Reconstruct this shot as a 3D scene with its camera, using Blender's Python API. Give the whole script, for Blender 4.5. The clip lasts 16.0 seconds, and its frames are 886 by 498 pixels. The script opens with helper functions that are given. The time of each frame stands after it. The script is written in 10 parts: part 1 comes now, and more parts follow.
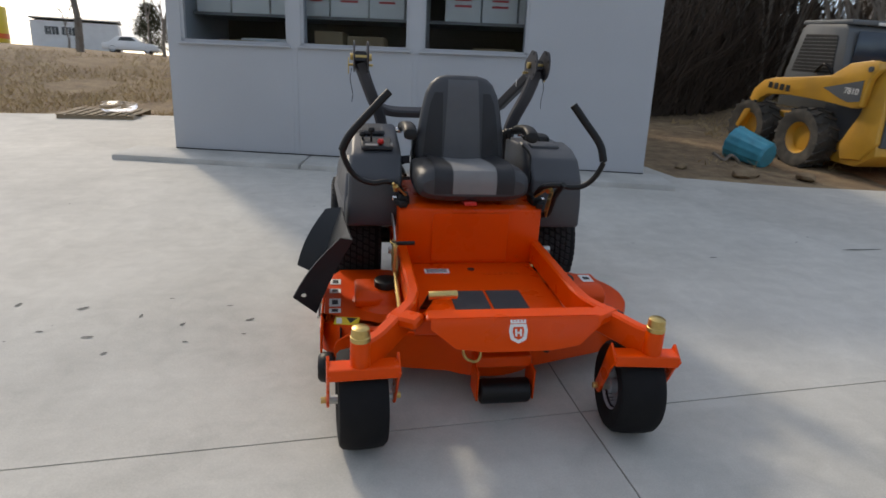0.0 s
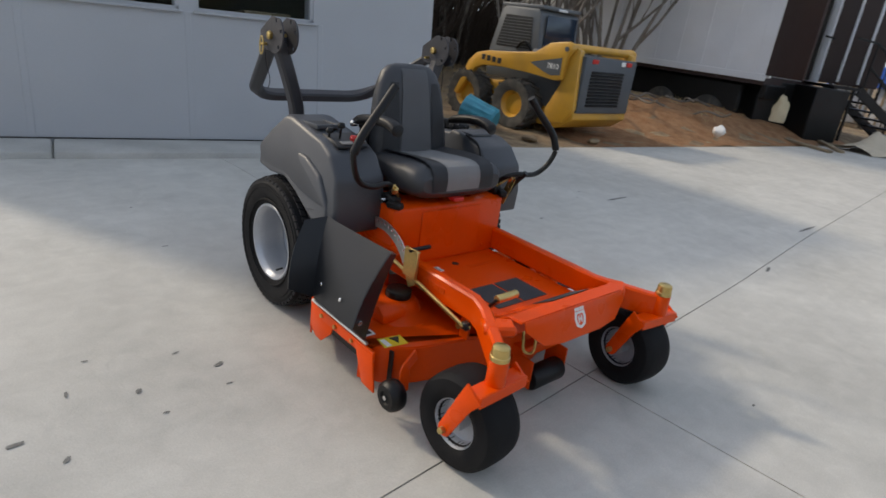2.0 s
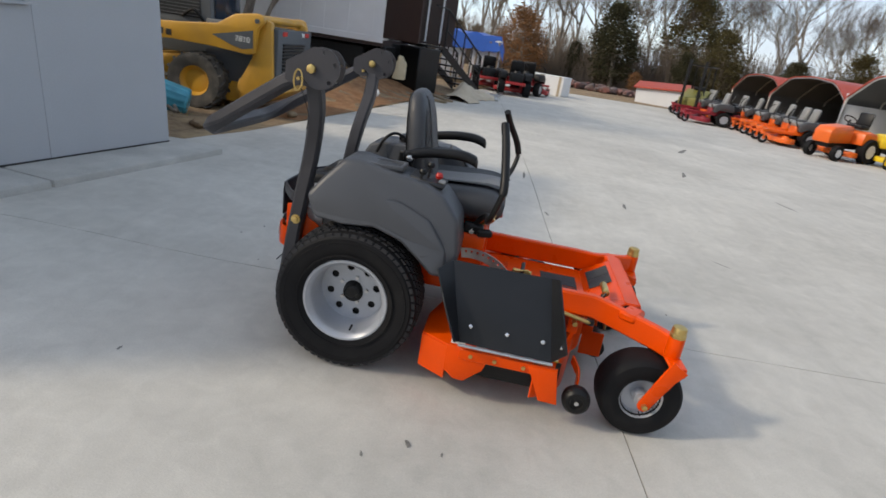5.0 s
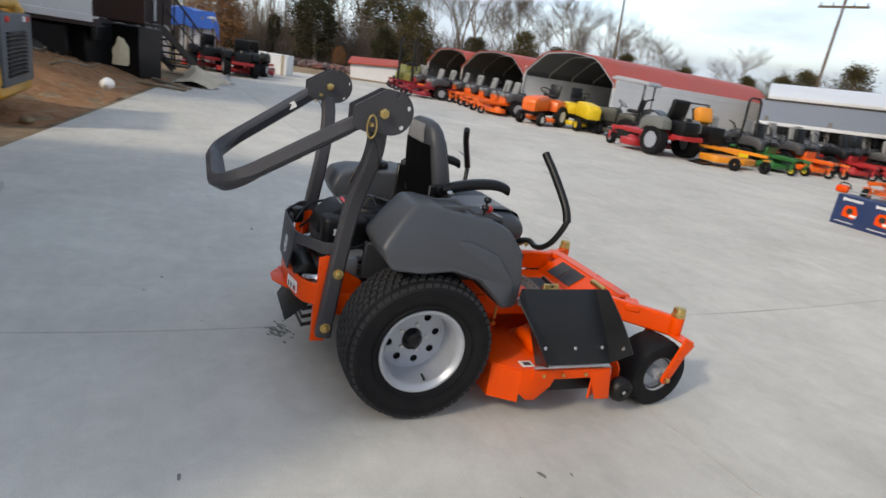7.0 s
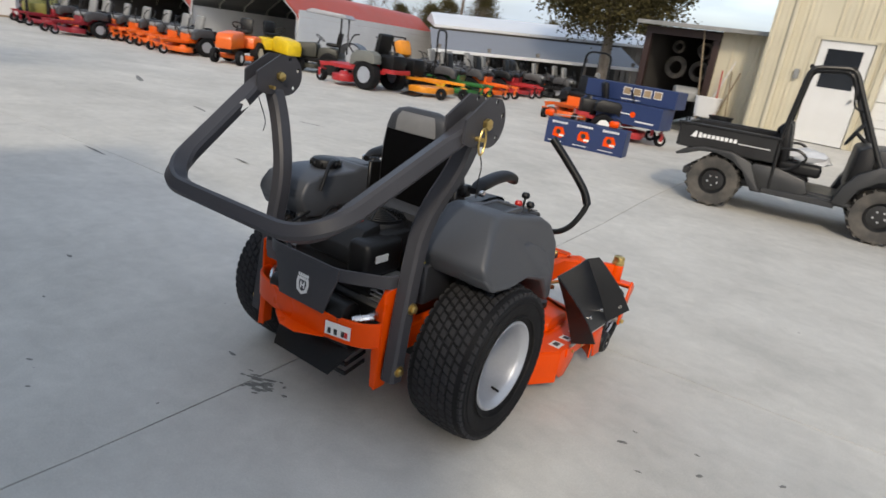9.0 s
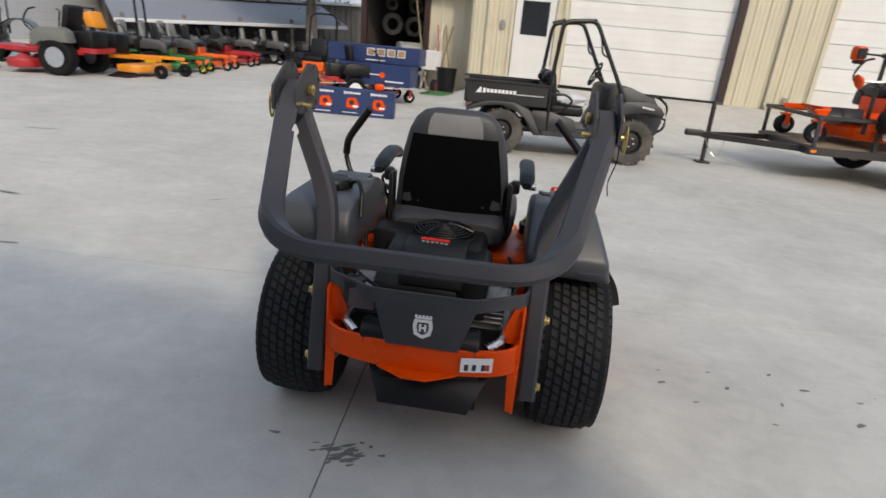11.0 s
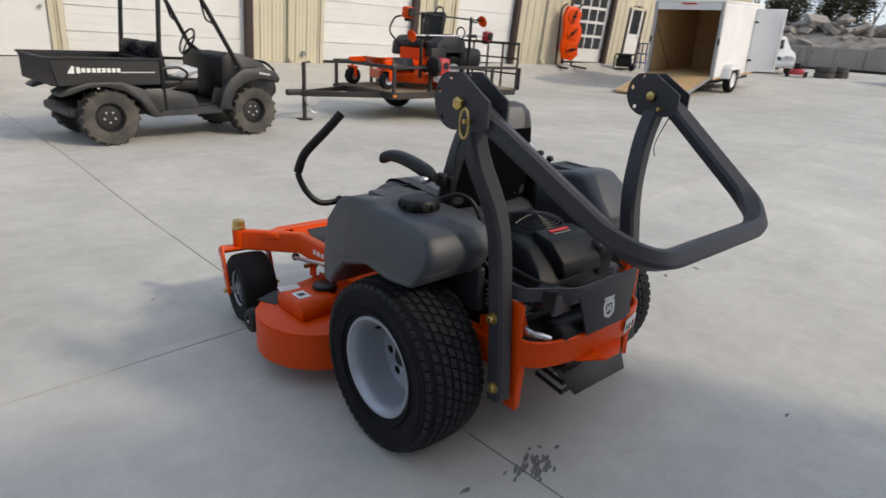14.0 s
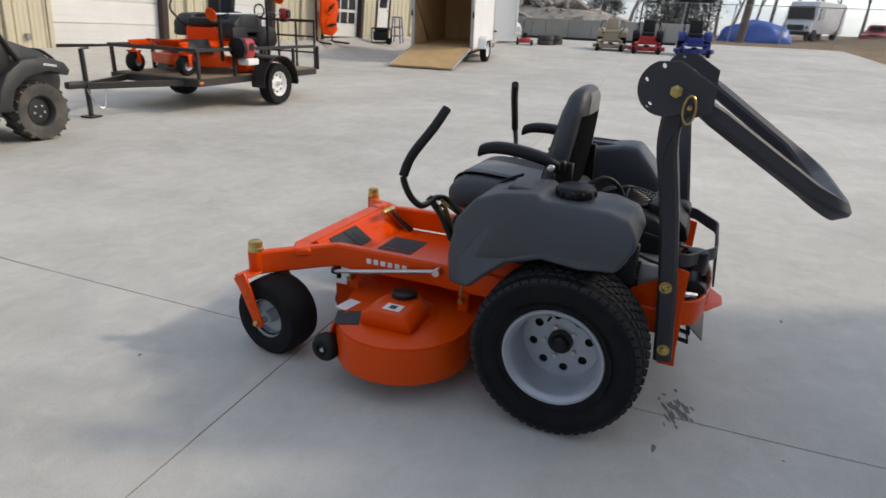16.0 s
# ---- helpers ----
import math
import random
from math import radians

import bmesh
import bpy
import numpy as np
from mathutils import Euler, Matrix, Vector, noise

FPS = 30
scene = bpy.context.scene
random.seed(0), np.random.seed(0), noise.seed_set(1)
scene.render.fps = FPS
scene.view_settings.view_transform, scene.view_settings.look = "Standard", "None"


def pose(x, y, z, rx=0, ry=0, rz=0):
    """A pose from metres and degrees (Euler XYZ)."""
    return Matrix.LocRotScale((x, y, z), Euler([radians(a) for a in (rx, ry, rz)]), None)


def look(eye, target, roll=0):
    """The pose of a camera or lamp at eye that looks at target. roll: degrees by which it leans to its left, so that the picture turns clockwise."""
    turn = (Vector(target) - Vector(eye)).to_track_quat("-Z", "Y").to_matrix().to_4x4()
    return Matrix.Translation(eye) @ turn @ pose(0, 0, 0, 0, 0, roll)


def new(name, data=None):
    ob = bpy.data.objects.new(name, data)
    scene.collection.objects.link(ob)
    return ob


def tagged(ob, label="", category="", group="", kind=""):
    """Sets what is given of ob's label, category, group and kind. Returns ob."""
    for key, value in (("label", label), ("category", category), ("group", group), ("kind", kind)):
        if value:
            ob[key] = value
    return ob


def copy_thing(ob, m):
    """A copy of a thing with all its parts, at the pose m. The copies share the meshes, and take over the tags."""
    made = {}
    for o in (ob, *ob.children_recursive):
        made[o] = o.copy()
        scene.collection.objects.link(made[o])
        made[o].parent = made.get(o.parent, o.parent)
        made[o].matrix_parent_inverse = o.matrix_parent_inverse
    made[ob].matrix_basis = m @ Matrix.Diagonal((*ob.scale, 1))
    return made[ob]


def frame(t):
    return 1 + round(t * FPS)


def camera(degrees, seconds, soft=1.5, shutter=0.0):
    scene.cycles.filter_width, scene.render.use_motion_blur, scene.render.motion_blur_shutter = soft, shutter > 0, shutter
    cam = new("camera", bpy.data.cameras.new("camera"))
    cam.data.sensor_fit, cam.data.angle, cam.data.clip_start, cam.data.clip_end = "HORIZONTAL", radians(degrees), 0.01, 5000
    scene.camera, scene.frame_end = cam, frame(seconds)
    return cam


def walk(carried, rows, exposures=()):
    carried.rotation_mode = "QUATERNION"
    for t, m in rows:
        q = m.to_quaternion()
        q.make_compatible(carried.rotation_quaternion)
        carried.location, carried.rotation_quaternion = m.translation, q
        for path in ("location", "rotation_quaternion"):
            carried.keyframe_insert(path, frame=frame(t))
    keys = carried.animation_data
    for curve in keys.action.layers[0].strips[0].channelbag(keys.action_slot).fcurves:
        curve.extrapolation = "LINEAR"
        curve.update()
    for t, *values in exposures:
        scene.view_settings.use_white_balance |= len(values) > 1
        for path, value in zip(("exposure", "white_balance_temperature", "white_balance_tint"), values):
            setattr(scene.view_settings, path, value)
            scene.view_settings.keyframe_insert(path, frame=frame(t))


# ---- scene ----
cam = camera(73.0, 16.0, soft=1.6, shutter=0.3)

# The yard falls gently towards the workshop: everything is laid out on the yard's own plane, then tipped.
TILT = pose(0, 0, 0, -4.1, 0, 0)

PATH = [
    (0, (0.646, 3.135, 1.349), (0.276, 1.286, 0.683), 3.2),
    (0.5, (0.957, 3.024, 1.355), (0.363, 1.226, 0.71), 4.7),
    (1, (1.277, 2.778, 1.362), (0.411, 1.106, 0.690), 6.8),
    (1.5, (1.612, 2.635, 1.343), (0.483, 1.129, 0.668), 7.4),
    (2, (1.9, 2.395, 1.371), (0.571, 1.074, 0.673), 7.7),
    (2.5, (2.171, 2.143, 1.373), (0.681, 1.006, 0.676), 7.7),
    (3, (2.41, 1.853, 1.392), (0.785, 0.924, 0.687), 8.0),
    (3.5, (2.603, 1.53, 1.399), (0.874, 0.808, 0.698), 8.2),
    (4, (2.766, 1.194, 1.4), (0.955, 0.693, 0.717), 8.3),
    (6.5, (2.694, -0.579, 1.423), (0.873, -0.031, 0.804), 9.3),
    (7, (2.583, -0.915, 1.435), (0.853, -0.106, 0.839), 9.0),
    (7.5, (2.333, -1.207, 1.428), (0.76, -0.135, 0.814), 8.7),
    (8, (2.075, -1.466, 1.43), (0.67, -0.188, 0.805), 7.7),
    (8.5, (1.779, -1.69, 1.452), (0.557, -0.245, 0.803), 8.5),
    (11, (0.176, -2.172, 1.424), (0.016, -0.293, 0.758), 5.2),
    (11.5, (-0.174, -2.144, 1.423), (-0.071, -0.265, 0.747), 3.7),
    (12, (-0.513, -2.097, 1.427), (-0.139, -0.253, 0.748), 3.9),
    (12.5, (-0.853, -1.973, 1.417), (-0.201, -0.211, 0.733), 4.4),
    (13, (-1.167, -1.809, 1.401), (-0.271, -0.157, 0.718), 4.4),
    (13.5, (-1.472, -1.661, 1.415), (-0.359, -0.145, 0.735), 4.1),
    (14, (-1.721, -1.442, 1.402), (-0.429, -0.073, 0.725), 3.6),
    (14.5, (-1.959, -1.168, 1.402), (-0.514, 0.033, 0.714), 3.4),
    (15, (-2.16, -0.892, 1.398), (-0.603, 0.151, 0.7), 3.1),
    (15.5, (-2.318, -0.608, 1.382), (-0.669, 0.278, 0.679), 2.6),
    (16, (-2.472, -0.298, 1.381), (-0.736, 0.398, 0.674), 2.8),
]
# the two stretches between the keyed ones, on the same round
BETWEEN = [
    (4.85, (2.862, 0.594, 1.405), (0.968, 0.426, 0.737), 8.9),
    (5.25, (2.897, 0.298, 1.415), (0.981, 0.3, 0.77), 9.0),
    (5.65, (2.876, 0.013, 1.416), (0.968, 0.189, 0.786), 9.1),
    (9.35, (1.268, -1.97, 1.445), (0.368, -0.295, 0.789), 7.8),
    (9.75, (1.008, -2.053, 1.44), (0.277, -0.298, 0.778), 6.7),
    (10.15, (0.74, -2.119, 1.443), (0.184, -0.308, 0.774), 6.8),
]
walk(cam, [(t, TILT @ look(eye, target, roll)) for t, eye, target, roll in sorted(PATH + BETWEEN)],
     exposures=[(0, 1.03, 7650, 10), (4, 1.18, 7600, 9), (8.7, 1.19, 7500, 9), (11, 1.16, 7500, 10), (16, 1.12, 7600, 10)])

# ---- sun and sky ----
SUN_FROM = (TILT.to_3x3() @ Vector((0.41, -0.91, 0.69))).normalized()
sun_data = bpy.data.lights.new("sun", "SUN")
sun_data.energy, sun_data.angle, sun_data.color = 0.80, radians(4.5), (1.0, 0.94, 0.85)
sun = new("sun", sun_data)
sun.matrix_world = look(SUN_FROM * 40, (0, 0, 0))
world = bpy.data.worlds.new("sky")
scene.world = world
world.use_nodes = True
wn = world.node_tree.nodes
sky = wn.new("ShaderNodeTexSky")
sky.sky_type, sky.sun_disc = "NISHITA", False
sky.sun_elevation = math.asin(SUN_FROM.z)
sky.sun_rotation = math.atan2(SUN_FROM.x, SUN_FROM.y)
sky.air_density, sky.dust_density, sky.ozone_density, sky.altitude = 0.6, 1.8, 1.2, 200
# thin cloud streaks over the blue
cloud_at = wn.new("ShaderNodeTexCoord")
cloud_map = wn.new("ShaderNodeMapping")
cloud_map.inputs["Scale"].default_value = (2.2, 2.2, 9)
cloud = wn.new("ShaderNodeTexNoise")
cloud.inputs["Scale"].default_value, cloud.inputs["Detail"].default_value = 1.6, 7
cloud_ramp = wn.new("ShaderNodeValToRGB")
cloud_ramp.color_ramp.elements[0].position, cloud_ramp.color_ramp.elements[1].position = 0.30, 0.68
cloud_mix = wn.new("ShaderNodeMixRGB")
cloud_mix.inputs["Color2"].default_value = (1.95, 2.40, 3.12, 1)
wl = world.node_tree.links
wl.new(cloud_at.outputs["Generated"], cloud_map.inputs["Vector"])
wl.new(cloud_map.outputs["Vector"], cloud.inputs["Vector"])
wl.new(cloud.outputs["Fac"], cloud_ramp.inputs["Fac"])
wl.new(cloud_ramp.outputs["Color"], cloud_mix.inputs["Fac"])
wl.new(sky.outputs["Color"], cloud_mix.inputs["Color1"])
wl.new(cloud_mix.outputs["Color"], wn["Background"].inputs["Color"])
wn["Background"].inputs["Strength"].default_value = 0.15


# ---- materials ----
def mat(name, col, rough=0.5, metal=0.0, var=0.12, scale=7.0, bump=0.1, fine=90.0, coat=0.0, dirt=None, dirt_amount=0.0, per_object=0.0, spec=0.5):
    """A painted or plain surface: tone varied at two scales, uneven gloss, fine relief, and dirt patches."""
    m = bpy.data.materials.new(name)
    m.use_nodes = True
    n, l = m.node_tree.nodes, m.node_tree.links
    b = n["Principled BSDF"]
    b.inputs["Metallic"].default_value = metal
    b.inputs["Coat Weight"].default_value = coat
    b.inputs["Coat Roughness"].default_value = 0.12
    b.inputs["Specular IOR Level"].default_value = spec
    co = n.new("ShaderNodeTexCoord")
    big, small = n.new("ShaderNodeTexNoise"), n.new("ShaderNodeTexNoise")
    for t, s, d in ((big, scale, 5), (small, fine, 3)):
        t.inputs["Scale"].default_value, t.inputs["Detail"].default_value = s, d
        l.new(co.outputs["Object"], t.inputs["Vector"])
    tone = n.new("ShaderNodeMath")
    tone.operation = "ADD"
    l.new(big.outputs["Fac"], tone.inputs[0])
    half = n.new("ShaderNodeMath")
    half.operation = "MULTIPLY"
    half.inputs[1].default_value = 0.5
    l.new(small.outputs["Fac"], half.inputs[0])
    l.new(half.outputs[0], tone.inputs[1])
    ramp = n.new("ShaderNodeMapRange")
    ramp.inputs["From Min"].default_value, ramp.inputs["From Max"].default_value = 0.45, 1.05
    ramp.inputs["To Min"].default_value, ramp.inputs["To Max"].default_value = 1 - var, 1 + var
    l.new(tone.outputs[0], ramp.inputs["Value"])
    hue = n.new("ShaderNodeHueSaturation")
    hue.inputs["Color"].default_value = (*col, 1)
    value = ramp.outputs["Result"]
    if per_object:
        info, mul = n.new("ShaderNodeObjectInfo"), n.new("ShaderNodeMapRange")
        mul.inputs["To Min"].default_value, mul.inputs["To Max"].default_value = 1 - per_object, 1 + per_object
        l.new(info.outputs["Random"], mul.inputs["Value"])
        both = n.new("ShaderNodeMath")
        both.operation = "MULTIPLY"
        l.new(value, both.inputs[0])
        l.new(mul.outputs["Result"], both.inputs[1])
        value = both.outputs[0]
    l.new(value, hue.inputs["Value"])
    out = hue.outputs["Color"]
    if dirt:
        patch, pr, mx = n.new("ShaderNodeTexNoise"), n.new("ShaderNodeMapRange"), n.new("ShaderNodeMixRGB")
        patch.inputs["Scale"].default_value, patch.inputs["Detail"].default_value = scale * 0.6, 8
        l.new(co.outputs["Object"], patch.inputs["Vector"])
        pr.inputs["From Min"].default_value, pr.inputs["From Max"].default_value = 0.45, 0.75
        pr.inputs["To Max"].default_value = dirt_amount
        l.new(patch.outputs["Fac"], pr.inputs["Value"])
        l.new(pr.outputs["Result"], mx.inputs["Fac"])
        l.new(out, mx.inputs["Color1"])
        mx.inputs["Color2"].default_value = (*dirt, 1)
        out = mx.outputs["Color"]
    l.new(out, b.inputs["Base Color"])
    rr = n.new("ShaderNodeMapRange")
    rr.inputs["To Min"].default_value, rr.inputs["To Max"].default_value = max(0.03, rough - 0.12), min(1, rough + 0.12)
    l.new(big.outputs["Fac"], rr.inputs["Value"])
    l.new(rr.outputs["Result"], b.inputs["Roughness"])
    if bump:
        bp = n.new("ShaderNodeBump")
        bp.inputs["Strength"].default_value, bp.inputs["Distance"].default_value = bump, 0.004
        l.new(small.outputs["Fac"], bp.inputs["Height"])
        l.new(bp.outputs["Normal"], b.inputs["Normal"])
    return m


def layered(name, cols, scales, rough=0.9, bump=0.4, bump_scale=40.0, depth=0.01, stretch=(1, 1, 1)):
    """A natural surface of three tones mixed by two noises, with relief."""
    m = bpy.data.materials.new(name)
    m.use_nodes = True
    n, l = m.node_tree.nodes, m.node_tree.links
    b = n["Principled BSDF"]
    b.inputs["Roughness"].default_value = rough
    b.inputs["Specular IOR Level"].default_value = 0.25
    co, mp = n.new("ShaderNodeTexCoord"), n.new("ShaderNodeMapping")
    mp.inputs["Scale"].default_value = stretch
    l.new(co.outputs["Object"], mp.inputs["Vector"])
    out = None
    for k, s in enumerate(scales):
        t, r, mx = n.new("ShaderNodeTexNoise"), n.new("ShaderNodeMapRange"), n.new("ShaderNodeMixRGB")
        t.inputs["Scale"].default_value, t.inputs["Detail"].default_value = s, 7
        t.inputs["Roughness"].default_value = 0.62
        l.new(mp.outputs["Vector"], t.inputs["Vector"])
        r.inputs["From Min"].default_value, r.inputs["From Max"].default_value = 0.36, 0.66
        l.new(t.outputs["Fac"], r.inputs["Value"])
        l.new(r.outputs["Result"], mx.inputs["Fac"])
        if out is None:
            mx.inputs["Color1"].default_value = (*cols[0], 1)
        else:
            l.new(out, mx.inputs["Color1"])
        mx.inputs["Color2"].default_value = (*cols[k + 1], 1)
        out = mx.outputs["Color"]
    l.new(out, b.inputs["Base Color"])
    t, bp = n.new("ShaderNodeTexNoise"), n.new("ShaderNodeBump")
    t.inputs["Scale"].default_value, t.inputs["Detail"].default_value = bump_scale, 6
    l.new(mp.outputs["Vector"], t.inputs["Vector"])
    bp.inputs["Strength"].default_value, bp.inputs["Distance"].default_value = bump, depth
    l.new(t.outputs["Fac"], bp.inputs["Height"])
    l.new(bp.outputs["Normal"], b.inputs["Normal"])
    return m


def concrete_mat():
    """Broom-finished slab: broad water stains, cloudy mottling, fine sand grain and faint drag lines."""
    m = bpy.data.materials.new("slab concrete")
    m.use_nodes = True
    n, l = m.node_tree.nodes, m.node_tree.links
    b = n["Principled BSDF"]
    co = n.new("ShaderNodeTexCoord")

    def field(scale, detail, lo, hi, stretch=(1, 1, 1), twist=0.0):
        mp, t, r = n.new("ShaderNodeMapping"), n.new("ShaderNodeTexNoise"), n.new("ShaderNodeMapRange")
        mp.inputs["Scale"].default_value = stretch
        mp.inputs["Rotation"].default_value = (0, 0, twist)
        l.new(co.outputs["Object"], mp.inputs["Vector"])
        l.new(mp.outputs["Vector"], t.inputs["Vector"])
        t.inputs["Scale"].default_value, t.inputs["Detail"].default_value = scale, detail
        t.inputs["Distortion"].default_value = 0.6
        r.inputs["From Min"].default_value, r.inputs["From Max"].default_value = 0.3, 0.7
        r.inputs["To Min"].default_value, r.inputs["To Max"].default_value = lo, hi
        l.new(t.outputs["Fac"], r.inputs["Value"])
        return r.outputs["Result"], t.outputs["Fac"]

    parts = [field(0.35, 4, 0.87, 1.10), field(1.7, 7, 0.89, 1.075), field(9, 6, 0.925, 1.065), field(160, 2, 0.93, 1.06),
             field(3, 5, 0.965, 1.025, (0.25, 3.5, 1), 0.3)]
    value = parts[0][0]
    for extra, _ in parts[1:]:
        mul = n.new("ShaderNodeMath")
        mul.operation = "MULTIPLY"
        l.new(value, mul.inputs[0])
        l.new(extra, mul.inputs[1])
        value = mul.outputs[0]
    hue = n.new("ShaderNodeHueSaturation")
    hue.inputs["Color"].default_value = (0.515, 0.497, 0.452, 1)
    slab_info, slab_tone, slab_mul = n.new("ShaderNodeObjectInfo"), n.new("ShaderNodeMapRange"), n.new("ShaderNodeMath")
    slab_tone.inputs["To Min"].default_value, slab_tone.inputs["To Max"].default_value = 0.92, 1.06
    slab_mul.operation = "MULTIPLY"
    l.new(slab_info.outputs["Random"], slab_tone.inputs["Value"])
    l.new(value, slab_mul.inputs[0])
    l.new(slab_tone.outputs["Result"], slab_mul.inputs[1])
    l.new(slab_mul.outputs[0], hue.inputs["Value"])
    # pale lime bloom and a few darker damp marks
    bloom, bf = field(0.8, 8, 0.0, 0.22)
    mx = n.new("ShaderNodeMixRGB")
    l.new(bloom, mx.inputs["Fac"])
    l.new(hue.outputs["Color"], mx.inputs["Color1"])
    mx.inputs["Color2"].default_value = (0.56, 0.55, 0.52, 1)
    l.new(mx.outputs["Color"], b.inputs["Base Color"])
    b.inputs["Roughness"].default_value = 0.78
    b.inputs["Specular IOR Level"].default_value = 0.35
    bp = n.new("ShaderNodeBump")
    bp.inputs["Strength"].default_value, bp.inputs["Distance"].default_value = 0.25, 0.003
    l.new(parts[3][1], bp.inputs["Height"])
    bp2 = n.new("ShaderNodeBump")
    bp2.inputs["Strength"].default_value, bp2.inputs["Distance"].default_value = 0.15, 0.02
    l.new(parts[2][1], bp2.inputs["Height"])
    l.new(bp.outputs["Normal"], bp2.inputs["Normal"])
    l.new(bp2.outputs["Normal"], b.inputs["Normal"])
    return m


def glass_mat(name, tint=(0.75, 0.8, 0.82), rough=0.03):
    m = bpy.data.materials.new(name)
    m.use_nodes = True
    b = m.node_tree.nodes["Principled BSDF"]
    b.inputs["Base Color"].default_value = (*tint, 1)
    b.inputs["Roughness"].default_value = rough
    b.inputs["Transmission Weight"].default_value = 1.0
    b.inputs["IOR"].default_value = 1.1
    return m


CONCRETE = concrete_mat()
KERB = mat("kerb concrete", (0.46, 0.45, 0.42), 0.85, var=0.18, scale=3, bump=0.35, dirt=(0.2, 0.19, 0.17), dirt_amount=0.4)
JOINT = mat("joint dirt", (0.20, 0.19, 0.17), 0.95, var=0.3, scale=12)
OILMARK = mat("oil mark", (0.18, 0.175, 0.16), 0.8, var=0.3, scale=40)
STAIN = mat("tar stain", (0.155, 0.152, 0.14), 0.85, var=0.4, scale=40)
ORANGE = mat("orange paint", (0.76, 0.066, 0.002), 0.30, var=0.05, scale=5, bump=0.03, spec=0.22, coat=0.0, dirt=(0.42, 0.07, 0.02), dirt_amount=0.12)
ORANGE2 = mat("orange deck paint", (0.72, 0.064, 0.002), 0.34, var=0.07, scale=5, bump=0.04, spec=0.24, coat=0.0, dirt=(0.35, 0.06, 0.02), dirt_amount=0.2)
ROPSGREY = mat("charcoal powder coat", (0.046, 0.045, 0.050), 0.45, var=0.10, scale=6, bump=0.12, fine=400, spec=0.32)
FENDER = mat("grey moulded plastic", (0.052, 0.056, 0.064), 0.44, var=0.08, scale=4, bump=0.12, fine=500)
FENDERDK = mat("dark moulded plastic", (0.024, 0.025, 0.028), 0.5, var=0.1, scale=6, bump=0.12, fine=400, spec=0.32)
BLACK = mat("black plastic", (0.005, 0.005, 0.0054), 0.45, var=0.2, scale=9, bump=0.1, fine=300, spec=0.32)
CHUTE = mat("black poly sheet", (0.010, 0.011, 0.013), 0.36, var=0.2, scale=6, bump=0.1, fine=300, spec=0.36)
BLACKM = mat("black steel", (0.008, 0.008, 0.008), 0.38, var=0.2, scale=9, bump=0.06, spec=0.32)
TREADRUB = mat("worn tread rubber", (0.027, 0.027, 0.029), 0.8, var=0.2, scale=14, bump=0.2, fine=160, spec=0.25)
RUBBER = mat("tyre rubber", (0.006, 0.006, 0.007), 0.72, var=0.25, scale=14, bump=0.2, fine=160, dirt=(0.026, 0.025, 0.023), dirt_amount=0.22, spec=0.22)
RUBBERDUST = mat("dusty tyre rubber", (0.05, 0.047, 0.043), 0.85, var=0.3, scale=10, bump=0.3, dirt=(0.16, 0.14, 0.115), dirt_amount=0.6)
RIM = mat("silver wheel paint", (0.40, 0.42, 0.455), 0.36, metal=0.4, var=0.08, scale=10, bump=0.05)
VINYL = mat("dark grey seat vinyl", (0.036, 0.038, 0.043), 0.46, var=0.1, scale=10, bump=0.25, fine=260)
VINYLMID = mat("grey seat fabric", (0.085, 0.087, 0.093), 0.62, var=0.1, scale=18, bump=0.4, fine=420)
VINYLPALE = mat("pale grey seat fabric", (0.19, 0.19, 0.19), 0.6, var=0.1, scale=18, bump=0.4, fine=420)
FABRICBLACK = mat("black seat back cloth", (0.003, 0.003, 0.0034), 0.95, var=0.2, scale=20, bump=0.4, fine=500, spec=0.05)
BRASS = mat("yellow zinc plating", (0.58, 0.42, 0.16), 0.32, metal=0.9, var=0.18, scale=20)
ZINC = mat("zinc plating", (0.55, 0.54, 0.52), 0.35, metal=0.9, var=0.15, scale=20)
CHROME = mat("bright steel", (0.66, 0.66, 0.66), 0.25, metal=1.0, var=0.08, scale=20)
ALU = mat("cast aluminium", (0.42, 0.42, 0.42), 0.5, metal=0.8, var=0.2, scale=16, bump=0.3)
WHITE = mat("white label", (0.74, 0.74, 0.72), 0.5, var=0.04)
WHITEPAINT = mat("white paint", (0.72, 0.72, 0.71), 0.45, var=0.06, scale=2, dirt=(0.45, 0.43, 0.40), dirt_amount=0.2)
INK = mat("black ink", (0.02, 0.02, 0.02), 0.5)
YELLOWL = mat("yellow label", (0.80, 0.58, 0.03), 0.45, var=0.05)
REDP = mat("red plastic", (0.55, 0.02, 0.015), 0.35, var=0.08)
REDPAINT = mat("red paint", (0.40, 0.022, 0.025), 0.38, var=0.12, scale=5, coat=0.2)
GRIP = mat("grey grip tape", (0.045, 0.048, 0.052), 0.95, var=0.25, scale=60, bump=0.6, fine=700)


